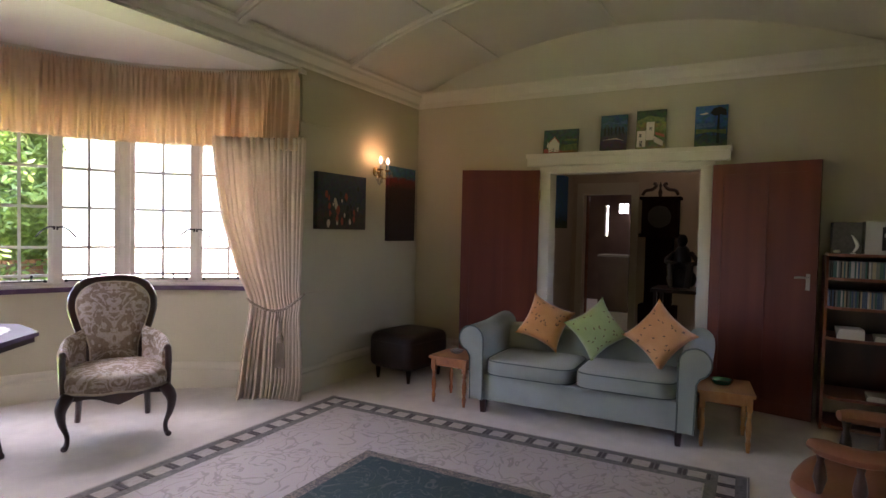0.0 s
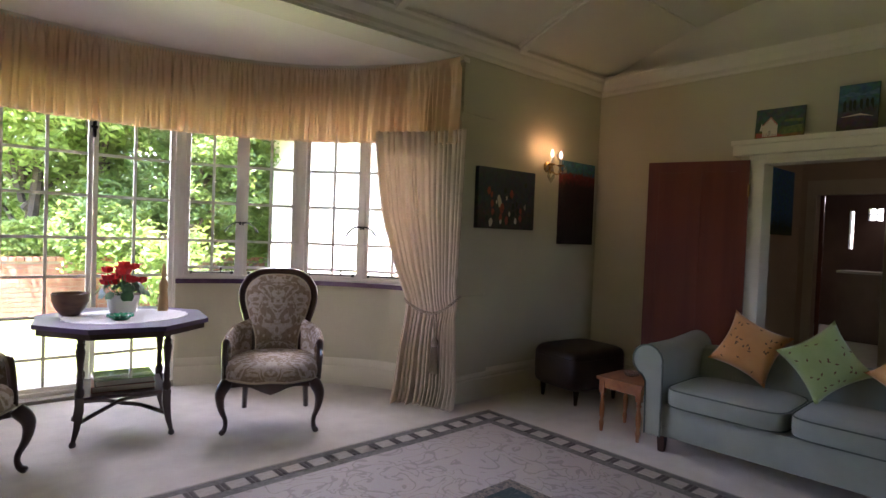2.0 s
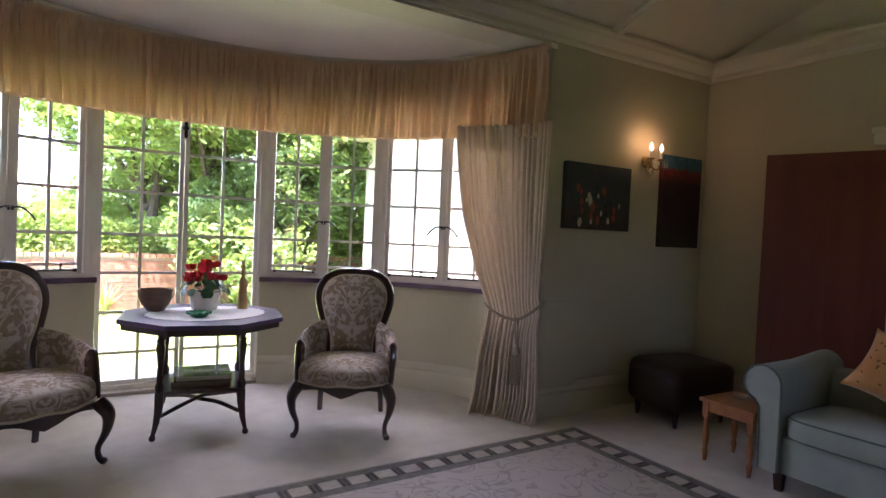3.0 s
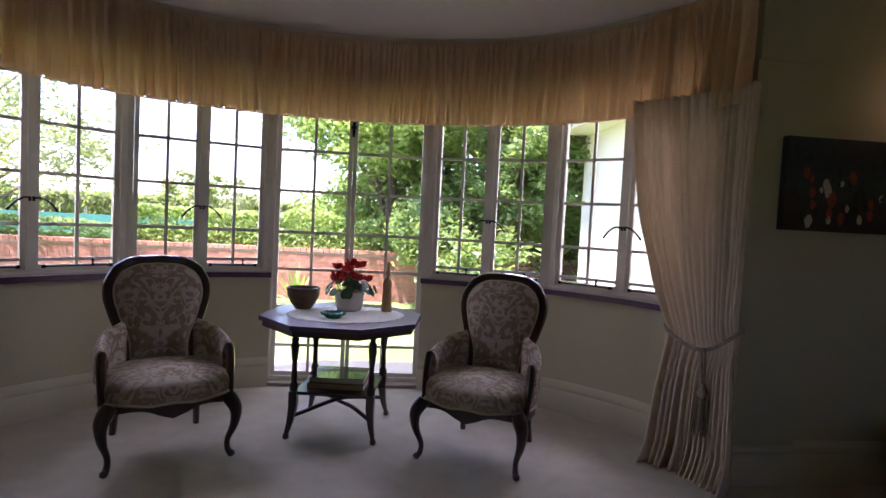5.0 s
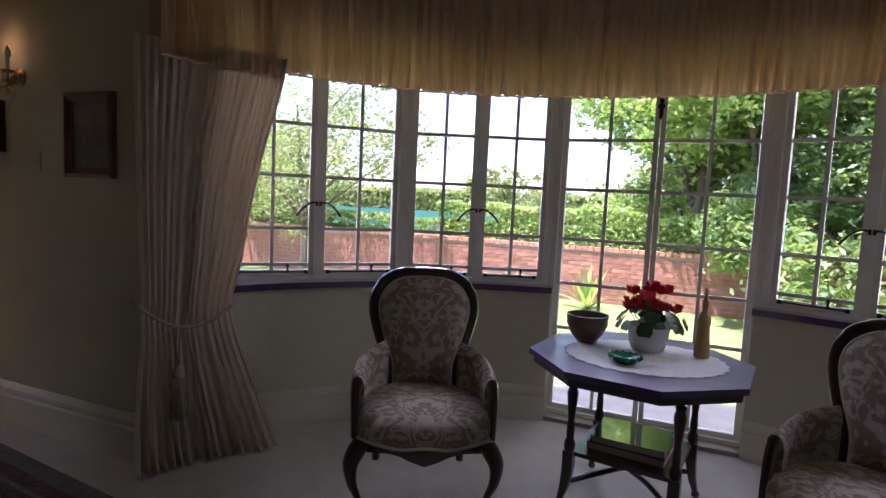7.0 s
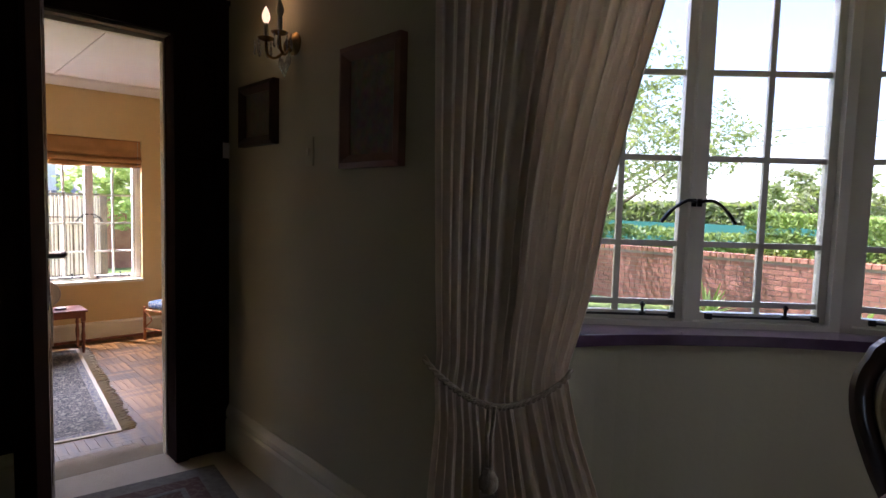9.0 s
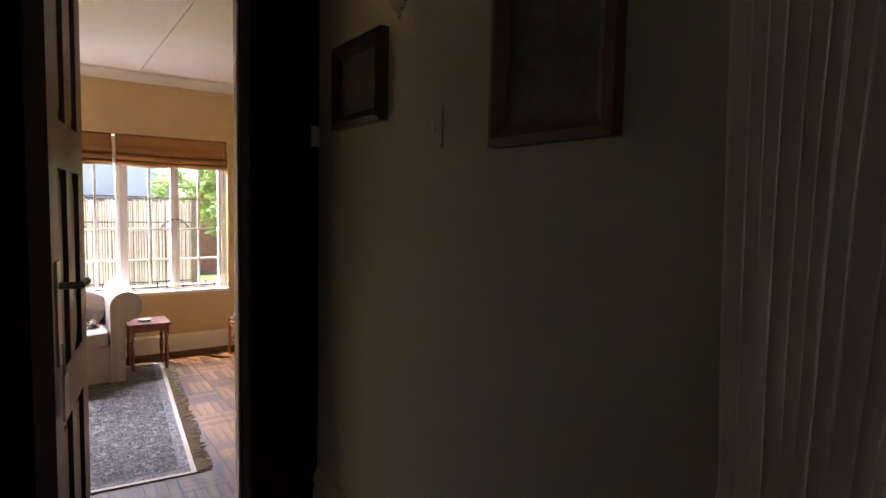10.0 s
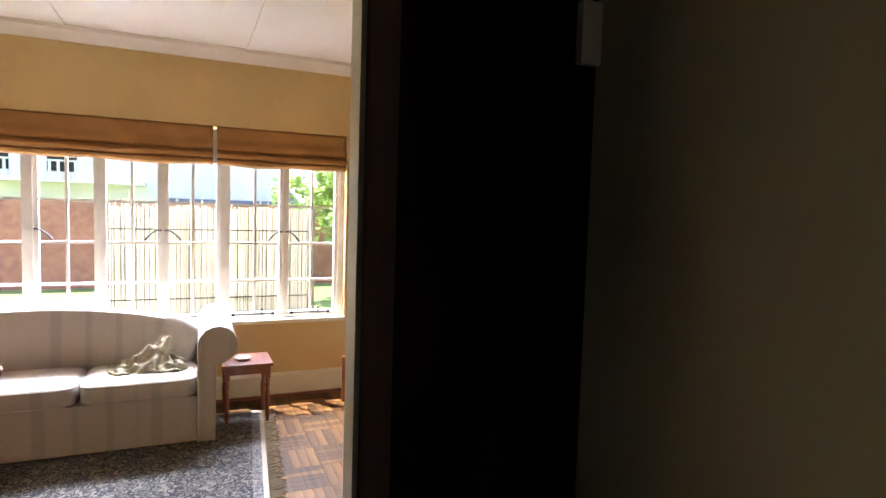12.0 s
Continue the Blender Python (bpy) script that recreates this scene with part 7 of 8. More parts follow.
box(bm, XW + 0.03, YNW - 0.035, 1.585, XW + 0.042, YNW - 0.004, 1.665)
tagged(part("alarm_contact", bm, "plastic"), "small white plastic box on the dark door surround", "alarm contact")


leaf_w = leaf("door_west", "open dark stained panelled door", "leafwood", 0.57, 2.16, (XW + 0.10, WY0 + 0.015), -9.5, flip=-1, sides=(1,), knob="steel")
bm = B()
tube(bm, [(0.51, 0.03, 1.0), (0.51, 0.034, 0.93)], 0.003, 5)
box(bm, 0.48, 0.030, 0.82, 0.54, 0.036, 0.93)
kt = part("key_tag", bm, "plastic", leaf_w, "key with a pale tag hanging from the lock")

# window of the yellow room
wf = new("window_yellow_room")
wf.matrix_world = Matrix(((0, -1, 0, XF - 0.12), (1, 0, 0, 0), (0, 0, 1, 0), (0, 0, 0, 1)))
tagged(wf, "wide white steel casement window with small panes", "window", "", "structure")
bm = B()
FZ1 = VZ1 - 0.02
box(bm, VY0, -0.04, VZ0, VY1, 0.04, VZ0 + 0.03)
box(bm, VY0, -0.04, FZ1 - 0.25, VY1, 0.04, FZ1)
edges = []
y = VY1
box(bm, y - 0.05, -0.04, VZ0 + 0.03, y, 0.04, FZ1 - 0.25)
cas = []
y = VY1 - 0.05
while y > VY0 + 0.4:
    for k in range(2 if not cas else 3):
        W_ = 0.475 if len(cas) < 2 else 0.43
        cas.append((y - W_, y))
        y -= W_
        if k < (1 if len(cas) < 3 else 2) and not (len(cas) == 2):
            box(bm, y - 0.02, -0.035, VZ0 + 0.03, y, 0.035, FZ1 - 0.25)
            y -= 0.02
    if y - 0.06 > VY0:
        box(bm, y - 0.045, -0.045, VZ0 + 0.03, y, 0.045, FZ1 - 0.25)
        y -= 0.045
part("window_frame", bm, "winwhite", wf)
for j, (a, b) in enumerate(cas):
    if a < VY0:
        continue
    casement(wf, a, b, VZ0 + 0.031, FZ1 - 0.251, 2, (0.72, 1.05, 1.38), paint="winwhite")
    # handles at the meeting stiles
    if j in (0, 2, 4):
        handle(wf, a - 0.015, 1.14, 0.02, 1)
    if j in (1, 3):
        handle(wf, b + 0.015, 1.14, 0.02, -1)
    stay(wf, a + 0.06, b - 0.08, VZ0 + 0.05, 0.0)
bm = B()
box(bm, XF - 0.10, VY0 - 0.005, VZ0 - 0.02, XF + 0.03, VY1 + 0.005, VZ0 + 0.012)
bevel(bm, 0.006, 2)
setting("sill_yellow_room", bm, "white", "white painted window sill in the sun", "window sill")

# ---- things in the yellow room ----
bl = [("roman_blind", VY1 - 1.10, VY1 - 0.01), ("roman_blind", VY1 - 2.60, VY1 - 1.13), ("roman_blind", VY1 - 4.1, VY1 - 2.63)]
for nm, y0, y1 in bl:
    t = thing(nm, "ochre roman blind gathered up at the top of the window", "blind", (XF - 0.03, (y0 + y1) / 2, VZ1 - 0.004), 0, "roman blinds")
    w = (y1 - y0) / 2
    prof_ = [(0.0, 0.0), (0.015, -0.01), (0.02, -0.10), (0.05, -0.15), (0.055, -0.18), (0.02, -0.195), (0.03, -0.20), (0.065, -0.225), (0.06, -0.25), (0.02, -0.258), (0.03, -0.262), (0.055, -0.28), (0.045, -0.30), (0.0, -0.31)]
    def fn(u, v, w=w, y0=y0):
        k = v * (len(prof_) - 1)
        i = min(int(k), len(prof_) - 2)
        a, b = prof_[i], prof_[i + 1]
        f = k - i
        x, z = a[0] + (b[0] - a[0]) * f, a[1] + (b[1] - a[1]) * f
        n1 = noise.noise(Vector((u * 3 + y0, v * 3, 1)))
        sag = 0.025 * math.sin(math.pi * u) * v * (0.5 + n1)
        return Vector((x + 0.018 * n1, -w + 2 * w * u, z - sag))
    cloth_sheet("folded_cloth", "blind", t, 40, 52, fn, thick=0.004)
bm = B()
tube(bm, [(XF + 0.03, VY1 - 0.05, VZ1 - 0.02), (XF + 0.03, VY1 - 0.05, VZ1 - 0.55)], 0.003, 4)
tagged(part("blind_cord", bm, "cord"), "pull cord hanging from the blind", "cord")

ys_ = scroll_sofa("cream and grey striped sofa with curved back under the window", (-5.12, 3.52, YF), 90, 2.52, 0.84, 0.47, 0.83, "stripe", "creamcloth", "cherry", 0.74, 0.16, 3, legs=False, r=0.13)
th = thing("throw_blanket", "crumpled pale knitted throw lying on the striped sofa", "throw", (-5.10, 4.27, YF + 0.47))
def fn(u, v):
    x, y = (u - 0.5) * 0.42, (v - 0.5) * 0.50
    n1 = noise.noise(Vector((u * 4, v * 4, 3)))
    n2 = noise.noise(Vector((u * 9, v * 9, 8)))
    h = 0.16 * math.exp(-((u - 0.5) ** 2 + (v - 0.6) ** 2) * 9) * (1 + 0.8 * n1) + 0.05 * n2
    return Vector((x + 0.06 * n2, y + 0.07 * n1, max(0.0, h) + 0.01))
cloth_sheet("knitted_cloth", "throw", th, 50, 50, fn, thick=0.01)
pk = thing("cushion", "pale cream cushion leaning in the corner of the striped sofa", "cushion", (0, 0, 0))
pk.matrix_world = Matrix.Translation((-5.30, 4.44, YF + 0.60)) @ Euler((radians(70), radians(20), radians(60))).to_matrix().to_4x4()
cushion("cover", pk, "creamcloth", 0.19, 0.19, 0.06, Matrix.Identity(4), None, "", 3.5)
side_table("small dark red-brown side table with turned legs beside the striped sofa", (-5.15, 4.965, YF), 0, 0.37, 0.37, 0.47, "cherry", group="side table in the yellow room")
bm = B()
lathe(bm, [(0.035, 0), (0.05, 0.006), (0.062, 0.02), (0.055, 0.02), (0.03, 0.01), (0.005, 0.008)], 18)
o = part("saucer", bm, "ceramic", smooth=True)
o.location = (-5.13, 4.94, YF + 0.471)
tagged(o, "small white saucer on the side table", "saucer")
cc = thing("cane_chair", "bamboo cane chair with a blue floral cushion by the yellow wall", "chair", (-5.14, 6.07, YF), 20)
for x, y, h in ((-0.22, -0.22, 0.40), (0.22, -0.22, 0.40), (-0.22, 0.22, 0.85), (0.22, 0.22, 0.85)):
    bm = B()
    tube(bm, [(x, y, 0), (x, y, h * 0.5), (x, y, h)], 0.017, 8)
    part("leg", bm, "teak", cc, smooth=True)
bm = B()
for a, b_ in (((-0.22, -0.22, 0.36), (0.22, -0.22, 0.36)), ((-0.22, 0.22, 0.36), (0.22, 0.22, 0.36)), ((-0.22, -0.22, 0.36), (-0.22, 0.22, 0.36)), ((0.22, -0.22, 0.36), (0.22, 0.22, 0.36)), ((-0.22, -0.22, 0.14), (0.22, -0.22, 0.14)), ((-0.22, 0.22, 0.82), (0.22, 0.22, 0.82)), ((-0.22, 0.22, 0.6), (0.22, 0.22, 0.6))):
    tube(bm, [a, b_], 0.012, 8)
for s in (-1, 1):
    tube(bm, smooth_path([(s * 0.2, -0.225, 0.16), (s * 0.09, -0.225, 0.26), (s * 0.2, -0.225, 0.35)], 4), 0.008, 6)
part("cane_frame", bm, "teak", cc, smooth=True)
cushion("seat_cushion", cc, "floral", 0.22, 0.22, 0.045, Matrix.Translation((0, 0, 0.42)), None, "blue floral seat cushion", 5)
wc = thing("wooden_chair", "brown wooden chair back in the middle of the yellow room", "chair", (-4.27, 3.30, YF), -60)
for s in (-1, 1):
    bm = B()
    tube(bm, smooth_path([(s * 0.2, 0.2, 0), (s * 0.2, 0.18, 0.4), (s * 0.2, 0.24, 0.75)], 3), 0.02, 8)
    part("back_post", bm, "cherry", wc, smooth=True)
    bm = B()
    tube(bm, [(s * 0.2, -0.2, 0), (s * 0.2, -0.2, 0.42)], 0.02, 8)
    part("leg", bm, "cherry", wc, smooth=True)
bm = B()
tube(bm, smooth_path([(-0.22, 0.24, 0.74), (-0.1, 0.26, 0.78), (0.1, 0.26, 0.78), (0.22, 0.24, 0.74)], 3), 0.028, 8, 1.4)
part("top_rail", bm, "cherry", wc, smooth=True)
bm = B()
box(bm, -0.21, -0.21, 0.41, 0.21, 0.21, 0.44)
bevel(bm, 0.01, 2)
part("seat", bm, "cherry", wc)

# rug with fringe
RX0, RX1, RY0, RY1 = -2.75, 0.0, -2.1, 0.0
pr_ = thing("rug", "blue-grey patterned oriental rug with a cream fringe on the parquet", "rug", (-2.50, 4.87, YF), -5)
bm = B()
box(bm, RX0, RY0, 0.001, RX1, RY1, 0.009)
part("edge", bm, "fringe", pr_)
bm = B()
box(bm, RX0 + 0.03, RY0 + 0.03, 0.0092, RX1 - 0.03, RY1 - 0.03, 0.011)
part("border", bm, "persianedge", pr_, "narrow dark patterned border")
bm = B()
box(bm, RX0 + 0.20, RY0 + 0.2, 0.0112, RX1 - 0.20, RY1 - 0.20, 0.0125)
part("field", bm, "persian", pr_, "dense small-figured field")
bm = B()
box(bm, RX0 + 0.08, RY0 + 0.08, 0.0112, RX1 - 0.08, RY1 - 0.09, 0.0119)
part("guard_stripe", bm, "persian", pr_)
bm = B()
rr = random.Random(9)
x = RX0
while x < RX1:
    L = rr.uniform(0.07, 0.11)
    a = Vector((x, RY1, 0.004))
    tube(bm, [a, a + Vector((rr.uniform(-.012, .012), L * 0.5, 0.003)), a + Vector((rr.uniform(-.03, .03), L, -0.001))], [0.004, 0.005, 0.003], 4)
    x += 0.017
tagged(part("fringe", bm, "fringe", pr_, "knotted cream cotton fringe"), "", "", "", "stuff")

# parquet strips, laid in basket weave
sl, sw_ = 0.30, 0.06
meshes = {}
for along_x in (True, False):
    b = B()
    if along_x:
        box(b, 0.0008, 0.0008, -0.004, sl - 0.0008, sw_ - 0.0008, 0.0)
    else:
        box(b, 0.0008, 0.0008, -0.004, sw_ - 0.0008, sl - 0.0008, 0.0)
    me = bpy.data.meshes.new("parquet_strip")
    b.to_mesh(me)
    b.free()
    me.materials.append(M["parquet"])
    meshes[along_x] = me
rest = B()
nx = int((XD - XF) / sl) + 1
ny = int((YY1 - YY0) / sl) + 1
for i in range(nx):
    for j in range(ny):
        ax = (i + j) % 2 == 0
        bx, by = XF + i * sl, YY1 - (j + 1) * sl
        for k in range(5):
            px, py = (bx, by + k * sw_) if ax else (bx + k * sw_, by)
            if bx + sl > XD or by < YY0:
                continue
            if py > 4.75 and px < -2.3:
                o = new("parquet_strip", meshes[ax])
                o.parent = floor_y
                o.location = (px, py, YF)
            else:
                w_, h_ = (sl, sw_) if ax else (sw_, sl)
                box(rest, px + 0.0008, py + 0.0008, YF - 0.004, px + w_ - 0.0008, py + h_ - 0.0008, YF)
tagged(part("parquet_strips", rest, "parquet", floor_y, fix=False), "", "", "", "stuff")

# ---- outdoors ----
GZ = -0.36
bm = B()
# one sheet with a hole under the house is not needed: it lies below every floor
vs = [bm.verts.new(p) for p in ((-900, -900, GZ), (900, -900, GZ), (900, 900, GZ), (-900, 900, GZ))]
bm.faces.new(vs)
tagged(part("ground", bm, "grass"), "sunlit mown lawn running to the horizon", "lawn", "", "structure")
bm = B()
box(bm, CX - 3.2, 7.08, GZ, CX + 3.2, 8.4, -0.20)
setting("patio", bm, "paving", "paved terrace outside the bay", "paving")

# unseen eave slab, added to keep direct sun out of the bay windows
bm = B()
prism(bm, [(CX - 3.0, YN + 0.3), (CX + 3.0, YN + 0.3), (CX + 2.9, 6.1), (CX + 2.2, 7.2), (CX + 1.0, 8.0), (CX - 1.0, 8.0), (CX - 2.2, 7.2), (CX - 2.9, 6.1)], 2.96, 3.06)
setting("eave_bay", bm, "white", "unseen eave slab added to keep sun out of the bay", "eave")
# white wing of the house
bm = B()
box(bm, 6.78, YN + 0.3, GZ, 6.98, 12.0, 3.0)
box(bm, 6.98, 11.8, GZ, 12.0, 12.0, 3.0)
setting("wall_wing", bm, "stucco", "sunlit white stucco wall of the house wing")
bm = B()
box(bm, 6.27, YN + 0.3, 3.0, 12.4, 12.5, 3.12)
setting("eave_wing", bm, "white", "white boarded eave", "eave")
bm = B()
a = [bm.verts.new(p) for p in ((6.2, 5.3, 3.13), (6.2, 12.6, 3.13), (9.3, 12.6, 5.0), (9.3, 5.3, 5.0))]
bm.faces.new(a)
b = [bm.verts.new(p) for p in ((12.4, 5.3, 3.13), (9.3, 5.3, 5.0), (9.3, 12.6, 5.0), (12.4, 12.6, 3.13))]
bm.faces.new(b)
setting("roof_wing", bm, "roof", "grey tiled roof of the wing", "roof")


def brick_wall(name, x0, x1, y, z0, z1, near, piers=()):
    """A wall along x with each brick a piece where it shows."""
    bm = B()
    box(bm, x0, y, z0, x1, y + 0.22, z1)
    w = setting(name, bm, "mortar", "low red brick garden wall")
    L, H = 0.23, 0.085
    meshes = []
    for k in range(3):
        b = B()
        e = random.uniform(-0.002, 0.004)
        box(b, 0.006, -0.008 - e, 0.006, L - 0.006, 0.02, H - 0.006)
        me = bpy.data.meshes.new("brick")
        b.to_mesh(me)
        b.free()
        me.materials.append(M["brick"])
        meshes.append(me)
    rest = B()
    n = 0
    r = 0
    z = z0
    while z + H <= z1 + 0.001:
        x = x0 + (L / 2 if r % 2 else 0)
        while x + L <= x1:
            if near[0] < x < near[1] and z > near[2] and n < 300:
                o = new("brick", meshes[(n * 7) % 3])
                o.parent = w
                o.location = (x, y, z)
                n += 1
            else:
                box(rest, x + 0.006, y - 0.01, z + 0.006, x + L - 0.006, y + 0.02, z + H - 0.006)
            x += L
        z += H
        r += 1
    tagged(part("brickwork", rest, "brick", w, fix=False), "", "", "", "stuff")
    bm = B()
    x = x0
    while x < x1:
        box(bm, x + 0.005, y - 0.03, z1, x + 0.105, y + 0.25, z1 + 0.07)
        x += 0.115
    tagged(part("coping", bm, "brick", w, "brick-on-edge coping", fix=False), "", "", "", "stuff")
    return w


brick_wall("wall_garden", -14.0, 8.2, 14.0, GZ, 0.62, (-1.2, 3.2, 0.10))


def leafy(bm, centre, radius, n, size, seed, squash=0.8, hole=0.25):
    """Many small leaf blades in ragged clumps round a centre."""
    rnd = random.Random(seed)
    c = Vector(centre)
    clumps = []
    for _ in range(max(4, n // 55)):
        d = Vector((rnd.gauss(0, 1), rnd.gauss(0, 1), rnd.gauss(0, 1))).normalized()
        clumps.append((c + Vector((d.x, d.y, d.z * squash)) * radius * rnd.uniform(0.45, 1.0), radius * rnd.uniform(0.16, 0.34)))
    verts, faces = [], []
    for i in range(n):
        p, r = clumps[i % len(clumps)]
        q = p + Vector((rnd.gauss(0, 0.5), rnd.gauss(0, 0.5), rnd.gauss(0, 0.42))) * r
        u = Vector((rnd.uniform(-1, 1), rnd.uniform(-1, 1), rnd.uniform(-0.6, 0.6))).normalized()
        v = u.cross(Vector((rnd.uniform(-1, 1), rnd.uniform(-1, 1), rnd.uniform(-1, 1)))).normalized()
        s = size * rnd.uniform(0.6, 1.3)
        k = len(verts)
        verts += [q - u * s, q + v * s * 0.42, q + u * s, q - v * s * 0.42]
        faces.append((k, k + 1, k + 2, k + 3))
    bm[0].append((verts, faces))


def leaf_mesh(name, clusters, mat, parent, kind="stuff", label=""):
    verts, faces = [], []
    for v, f in clusters:
        k = len(verts)
        verts += [tuple(p) for p in v]
        faces += [tuple(i + k for i in q) for q in f]
    me = bpy.data.meshes.new(name)
    me.from_pydata(verts, [], faces)
    me.materials.append(M[mat])
    ob = new(name, me)
    ob.parent = parent
    if label:
        tagged(ob, label)
    return ob


def tree(label, at, height, spread, mat, seed, leaves=9000, size=0.09, trunk=0.16, low=0.25, bare=False):
    rnd = random.Random(seed)
    t = thing("tree", label, "tree", at, 0)
    bm = B()
    tube(bm, smooth_path([(0, 0, 0), (rnd.uniform(-.15, .15), rnd.uniform(-.15, .15), height * 0.25), (rnd.uniform(-.3, .3), rnd.uniform(-.3, .3), height * 0.55), (rnd.uniform(-.3, .3), 0, height * 0.85)], 4),
         [trunk * (1 - 0.068 * i) for i in range(13)], 8)
    tips = []
    for i in range(9):
        a = i * 2.4 + rnd.uniform(-.3, .3)
        z = height * rnd.uniform(low, 0.75)
        r = spread * rnd.uniform(0.5, 0.95)
        tip = Vector((math.cos(a) * r, math.sin(a) * r, min(height, z + r * rnd.uniform(0.3, 0.8))))
        tube(bm, smooth_path([(0, 0, z * 0.8), (tip.x * 0.45, tip.y * 0.45, z + (tip.z - z) * 0.3), tip], 3), [trunk * 0.4, trunk * 0.36, trunk * 0.3, trunk * 0.25, trunk * 0.2, trunk * 0.13, trunk * 0.07], 6)
        tips.append(tip)
    part("trunk", bm, "bark", t, smooth=True)
    cl = [[]]
    for i, tip in enumerate(tips + [Vector((0, 0, height * 0.85)), Vector((0, 0, height * 0.6))]):
        leafy(cl, tip, spread * 0.5, leaves // 11, size, seed * 31 + i)
    leaf_mesh("crown", cl[0], mat, t)
    return t


tree("tall leafy green tree behind the garden wall", (4.5, 15.48, GZ), 6.47, 2.64, "fol_light", 3, 36000, 0.085, 0.2, 0.12)
tree("broad leafy green tree behind the garden wall", (3.24, 15.98, GZ), 5.39, 2.32, "fol_light", 23, 30000, 0.08, 0.18, 0.1)
tree("dense dark green tree by the brick wall", (5.68, 13.52, GZ), 4.16, 1.84, "fol_dark", 25, 22000, 0.075, 0.16, 0.05)
tree("dense dark green tree by the brick wall", (6.94, 14.66, GZ), 5.85, 2.4, "fol_dark", 5, 28000, 0.078, 0.18, 0.1)
tree("dense dark green tree by the brick wall", (9.14, 15.48, GZ), 6.62, 2.72, "fol_dark", 6, 12000, 0.11, 0.2, 0.1)
tree("sparse dry-leaved tree by the garden wall", (-3.77, 12.37, GZ), 4.16, 2, "fol_dry", 8, 16000, 0.045, 0.11, 0.3)
tree("dark green shrubby tree near the wall", (-6.6, 14.17, GZ), 3.23, 1.76, "fol_dark", 9, 14000, 0.055, 0.12, 0.1)
tree("thin dry tree beyond the wall", (-2.19, 20.9, GZ), 2.9, 1.6, "fol_dry", 12, 4500, 0.08, 0.1, 0.3)
tree("green garden tree beside the reed screen", (-11.3, 7.9, GZ), 3.6, 1.35, "fol_light", 15, 9000, 0.08, 0.1, 0.15)


def hedge(name, label, x0, x1, y0, y1, z0, z1, mat, n, size, seed):
    rnd = random.Random(seed)
    h = thing(name, label, "hedge", ((x0 + x1) / 2, (y0 + y1) / 2, z0))
    verts, faces = [], []
    for i in range(n):
        x = rnd.uniform(x0, x1)
        top = z1 + 0.22 * noise.noise(Vector((x * 0.9, seed, 0))) + 0.1 * noise.noise(Vector((x * 3.1, seed, 0)))
        # most leaves on the faces
        if rnd.random() < 0.65:
            y, z = y0 + abs(rnd.gauss(0, 0.12)) + 0.12 * noise.noise(Vector((x, 3, z0))), rnd.uniform(z0, top)
        else:
            y, z = rnd.uniform(y0, y1), top - abs(rnd.gauss(0, 0.08))
        q = Vector((x - (x0 + x1) / 2, y - (y0 + y1) / 2, z - z0))
        u = Vector((rnd.uniform(-1, 1), rnd.uniform(-1, 1), rnd.uniform(-0.8, 0.8))).normalized()
        v = u.cross(Vector((rnd.uniform(-1, 1), rnd.uniform(-1, 1), rnd.uniform(-1, 1)))).normalized()
        s = size * rnd.uniform(0.6, 1.3)
        k = len(verts)
        verts += [q - u * s, q + v * s * 0.45, q + u * s, q - v * s * 0.45]
        faces.append((k, k + 1, k + 2, k + 3))
    me = bpy.data.meshes.new("foliage")
    me.from_pydata([tuple(v) for v in verts], [], faces)
    me.materials.append(M[mat])
    o = new("foliage", me)
    o.parent = h
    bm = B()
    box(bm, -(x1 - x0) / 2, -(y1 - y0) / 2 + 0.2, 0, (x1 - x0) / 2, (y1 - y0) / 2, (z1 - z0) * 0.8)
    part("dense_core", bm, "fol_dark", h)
    return h


hedge("hedge", "bright green creeper hedge over the brick wall", -1.7, 8.1, 14.12, 15.0, GZ, 1.38, "fol_light", 36000, 0.05, 2)
hedge("hedge", "low green shrubs beyond the wall", -14, -1.7, 15.2, 16.2, GZ, 0.98, "fol_dark", 15000, 0.06, 4)
hedge("hedge", "distant line of trees", -48, 34, 50, 55, GZ, 2.0, "fol_dry", 14000, 0.5, 7)
bm = B()
box(bm, -6.8, 16.8, GZ, -1.1, 16.83, 1.12)
n = thing("shade_net_fence", "green shade-net fence beyond the garden", "fence", (0, 0, 0))
part("net", bm, "shadenet", n)
for x in (-6.7, -3.9, -1.2):
    bm = B()
    lathe(bm, [(0.03, GZ), (0.03, 1.3)], 8, (x, 16.88, 0))
    part("post", bm, "steel", n)
for x, y in ((-24, 21.7), (12, 18.4)):
    bm = B()
    lathe(bm, [(0.12, GZ), (0.09, 4.8)], 10, (x, y, 0))
    tagged(part("utility_pole", bm, "bark"), "tall weathered wooden utility pole", "pole")
for z, dz in ((3.3, 0.3), (3.65, 0.36)):
    bm = B()
    tube(bm, smooth_path([(-24, 21.7, z + dz), (-5.7, 20, z - 0.2), (12, 18.4, z + 0.3)], 8), 0.012, 5)
    tagged(part("overhead_cable", bm, "iron"), "thin sagging overhead cable beyond the garden", "cable")


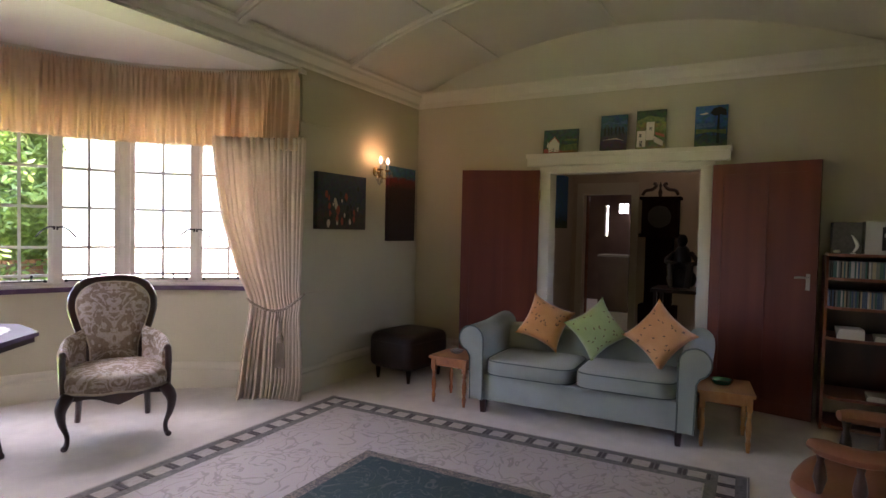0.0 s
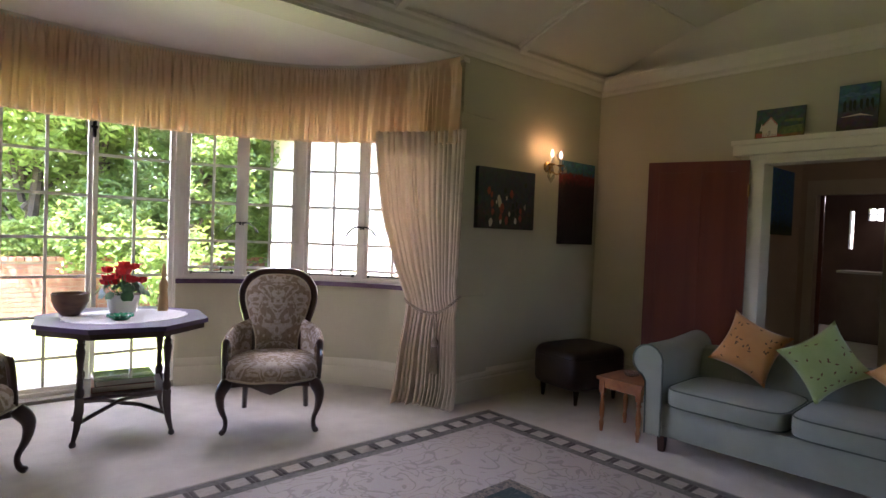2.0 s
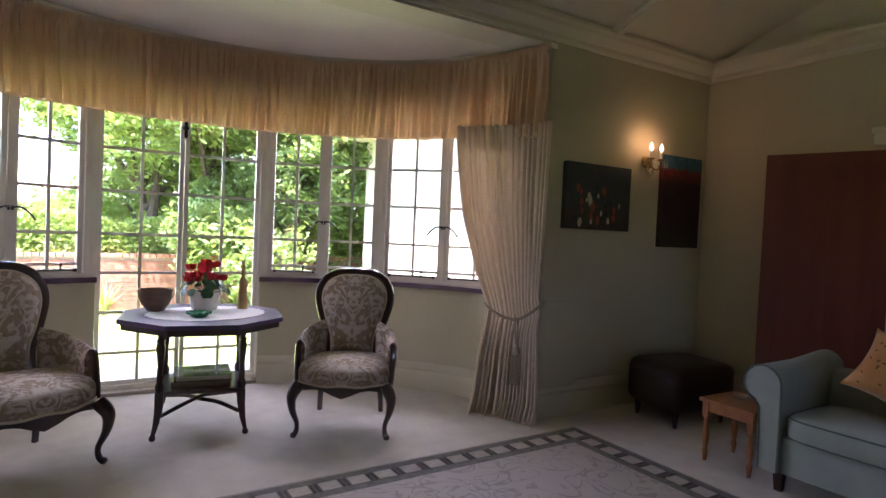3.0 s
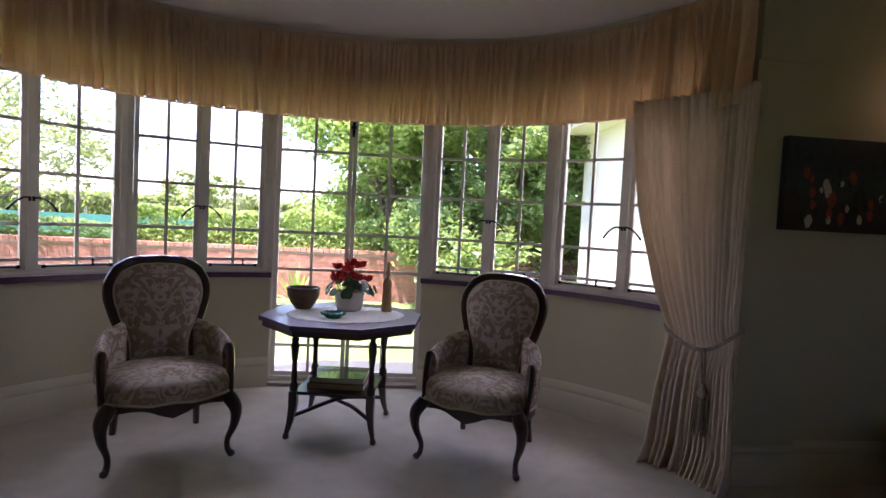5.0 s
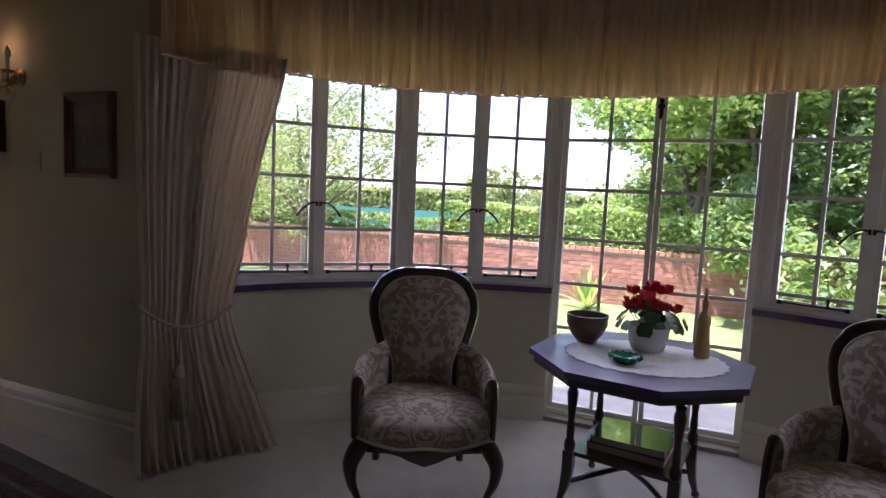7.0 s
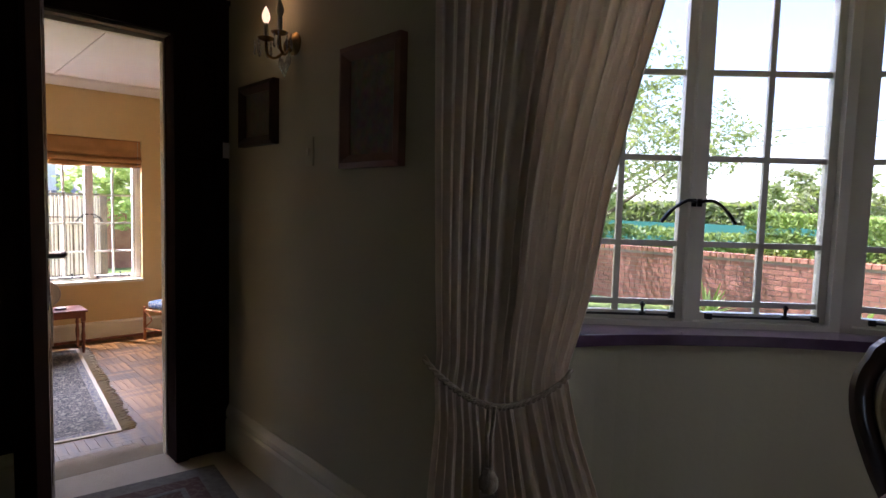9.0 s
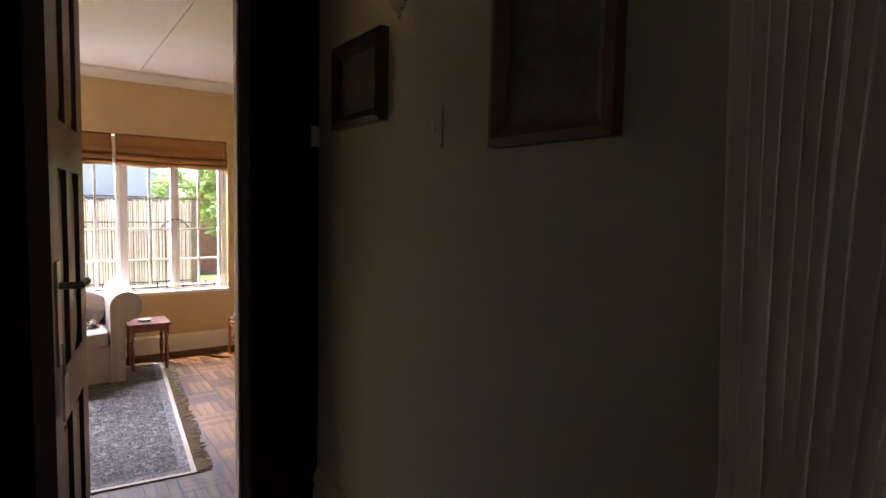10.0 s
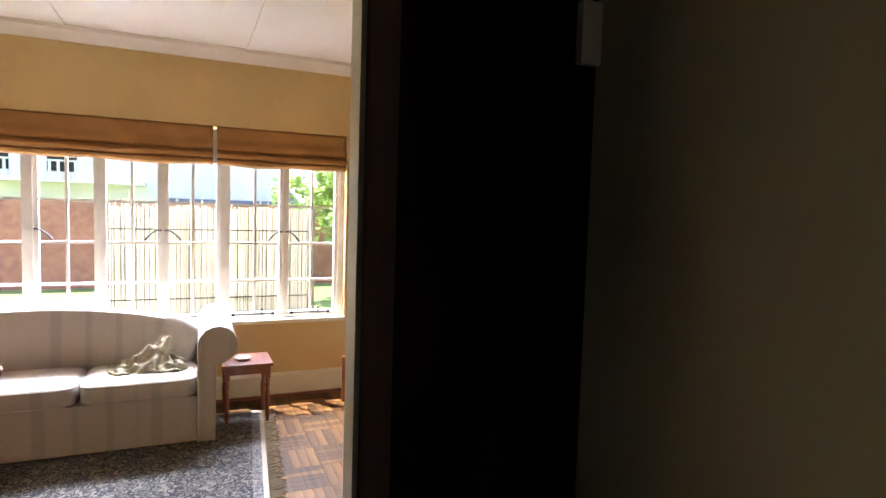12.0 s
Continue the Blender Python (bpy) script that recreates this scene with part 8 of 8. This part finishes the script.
def agave(at, size, seed):
    rnd = random.Random(seed)
    t = thing("spiky_plant", "spiky green plant in the bed by the wall", "plant", at)
    for i in range(26):
        a = rnd.uniform(0, 6.28)
        el = rnd.uniform(0.35, 1.4)
        L = size * rnd.uniform(0.7, 1.0)
        d = Vector((math.cos(a) * math.cos(el), math.sin(a) * math.cos(el), math.sin(el)))
        s = Vector((-math.sin(a), math.cos(a), 0)) * size * 0.045
        bm = B()
        p = [Vector((0, 0, 0)), d * L * 0.5, d * L + Vector((0, 0, -L * 0.12 * math.cos(el)))]
        v = [bm.verts.new(p[0] - s * .6), bm.verts.new(p[0] + s * .6), bm.verts.new(p[1] + s), bm.verts.new(p[1] - s), bm.verts.new(p[2])]
        bm.faces.new(v[:4])
        bm.faces.new((v[3], v[2], v[4]))
        part("leaf", bm, "fol_light", t, fix=False)


for i, (x, y, s) in enumerate(((1.7, 13.2, 0.9), (2.5, 13.6, 0.65), (0.15, 13.5, 0.65), (4.7, 13.4, 0.65), (-1.9, 13.4, 0.75))):
    agave((x, y, GZ), s, i)

# ---- outside the yellow room ----
rs = thing("reed_screen", "sunlit reed cane screen fence", "fence", (-9.5, 1.25, GZ))
rnd = random.Random(4)
rm = []
for k in range(5):
    b = B()
    h = 1.72 + rnd.uniform(-0.05, 0.06)
    tube(b, [(0, 0, 0), (rnd.uniform(-.012, .012), rnd.uniform(-.015, .015), h * .5), (0, 0, h)], 0.013, 5)
    me = bpy.data.meshes.new("reed")
    b.to_mesh(me)
    b.free()
    me.materials.append(M["reed"])
    rm.append(me)
y = 2.3
while y < 5.0:
    o = new("reed", rm[rnd.randrange(5)])
    o.parent = rs
    o.location = (rnd.uniform(-.01, .01), y, rnd.uniform(-.03, .03))
    y += rnd.uniform(0.022, 0.034)
bm = B()
box(bm, -0.04, 2.3, 0.02, -0.02, 5.0, 1.66)
part("backing", bm, "bark", rs)
bm = B()
for z in (0.35, 1.35):
    box(bm, 0.012, 2.3, z, 0.03, 5.0, z + 0.015)
part("wire", bm, "iron", rs)
bm = B()
box(bm, -0.06, 5.0, 0, 0.05, 5.1, 1.75)
part("post", bm, "bark", rs)
bm = B()
box(bm, -13.7, -13, GZ, -13.5, 15, 1.34)
setting("wall_boundary", bm, "brick", "dark brick boundary wall")
nb = thing("neighbour_house", "white neighbouring house with a grey tiled roof and a balcony", "house", (-24.5, 4, GZ))
bm = B()
box(bm, -5, -11, 0, 0, 4.0, 5.2)
part("wall", bm, "stucco", nb)
bm = B()
pr = [(1.2, -0.4, 1.6), (1.2, 4.8, 1.6), (-3.0, 4.8, 2.62), (-3.0, -0.4, 2.62)]
bm.faces.new([bm.verts.new(p) for p in pr])
part("roof", bm, "roof", nb)
bm = B()
box(bm, -3, -0.3, 0, 1.0, 4.7, 1.6)
part("wall", bm, "stucco", nb)
bm = B()
for k in range(26):
    box(bm, 0.9, -7.3 + k * 0.25, 2.4, 0.94, -7.22 + k * 0.25, 3.0)
box(bm, 0.88, -7.3, 3.0, 0.96, -0.9, 3.06)
box(bm, 0.0, -7.3, 2.3, 1.0, -0.9, 2.4)
part("balcony", bm, "white", nb, "white balustrade balcony")
for yy in (-8, -6, -4):
    bm = B()
    box(bm, -0.02, yy, 2.7, 0.02, yy + 0.9, 4.6)
    w = part("window", bm, "iron", nb)
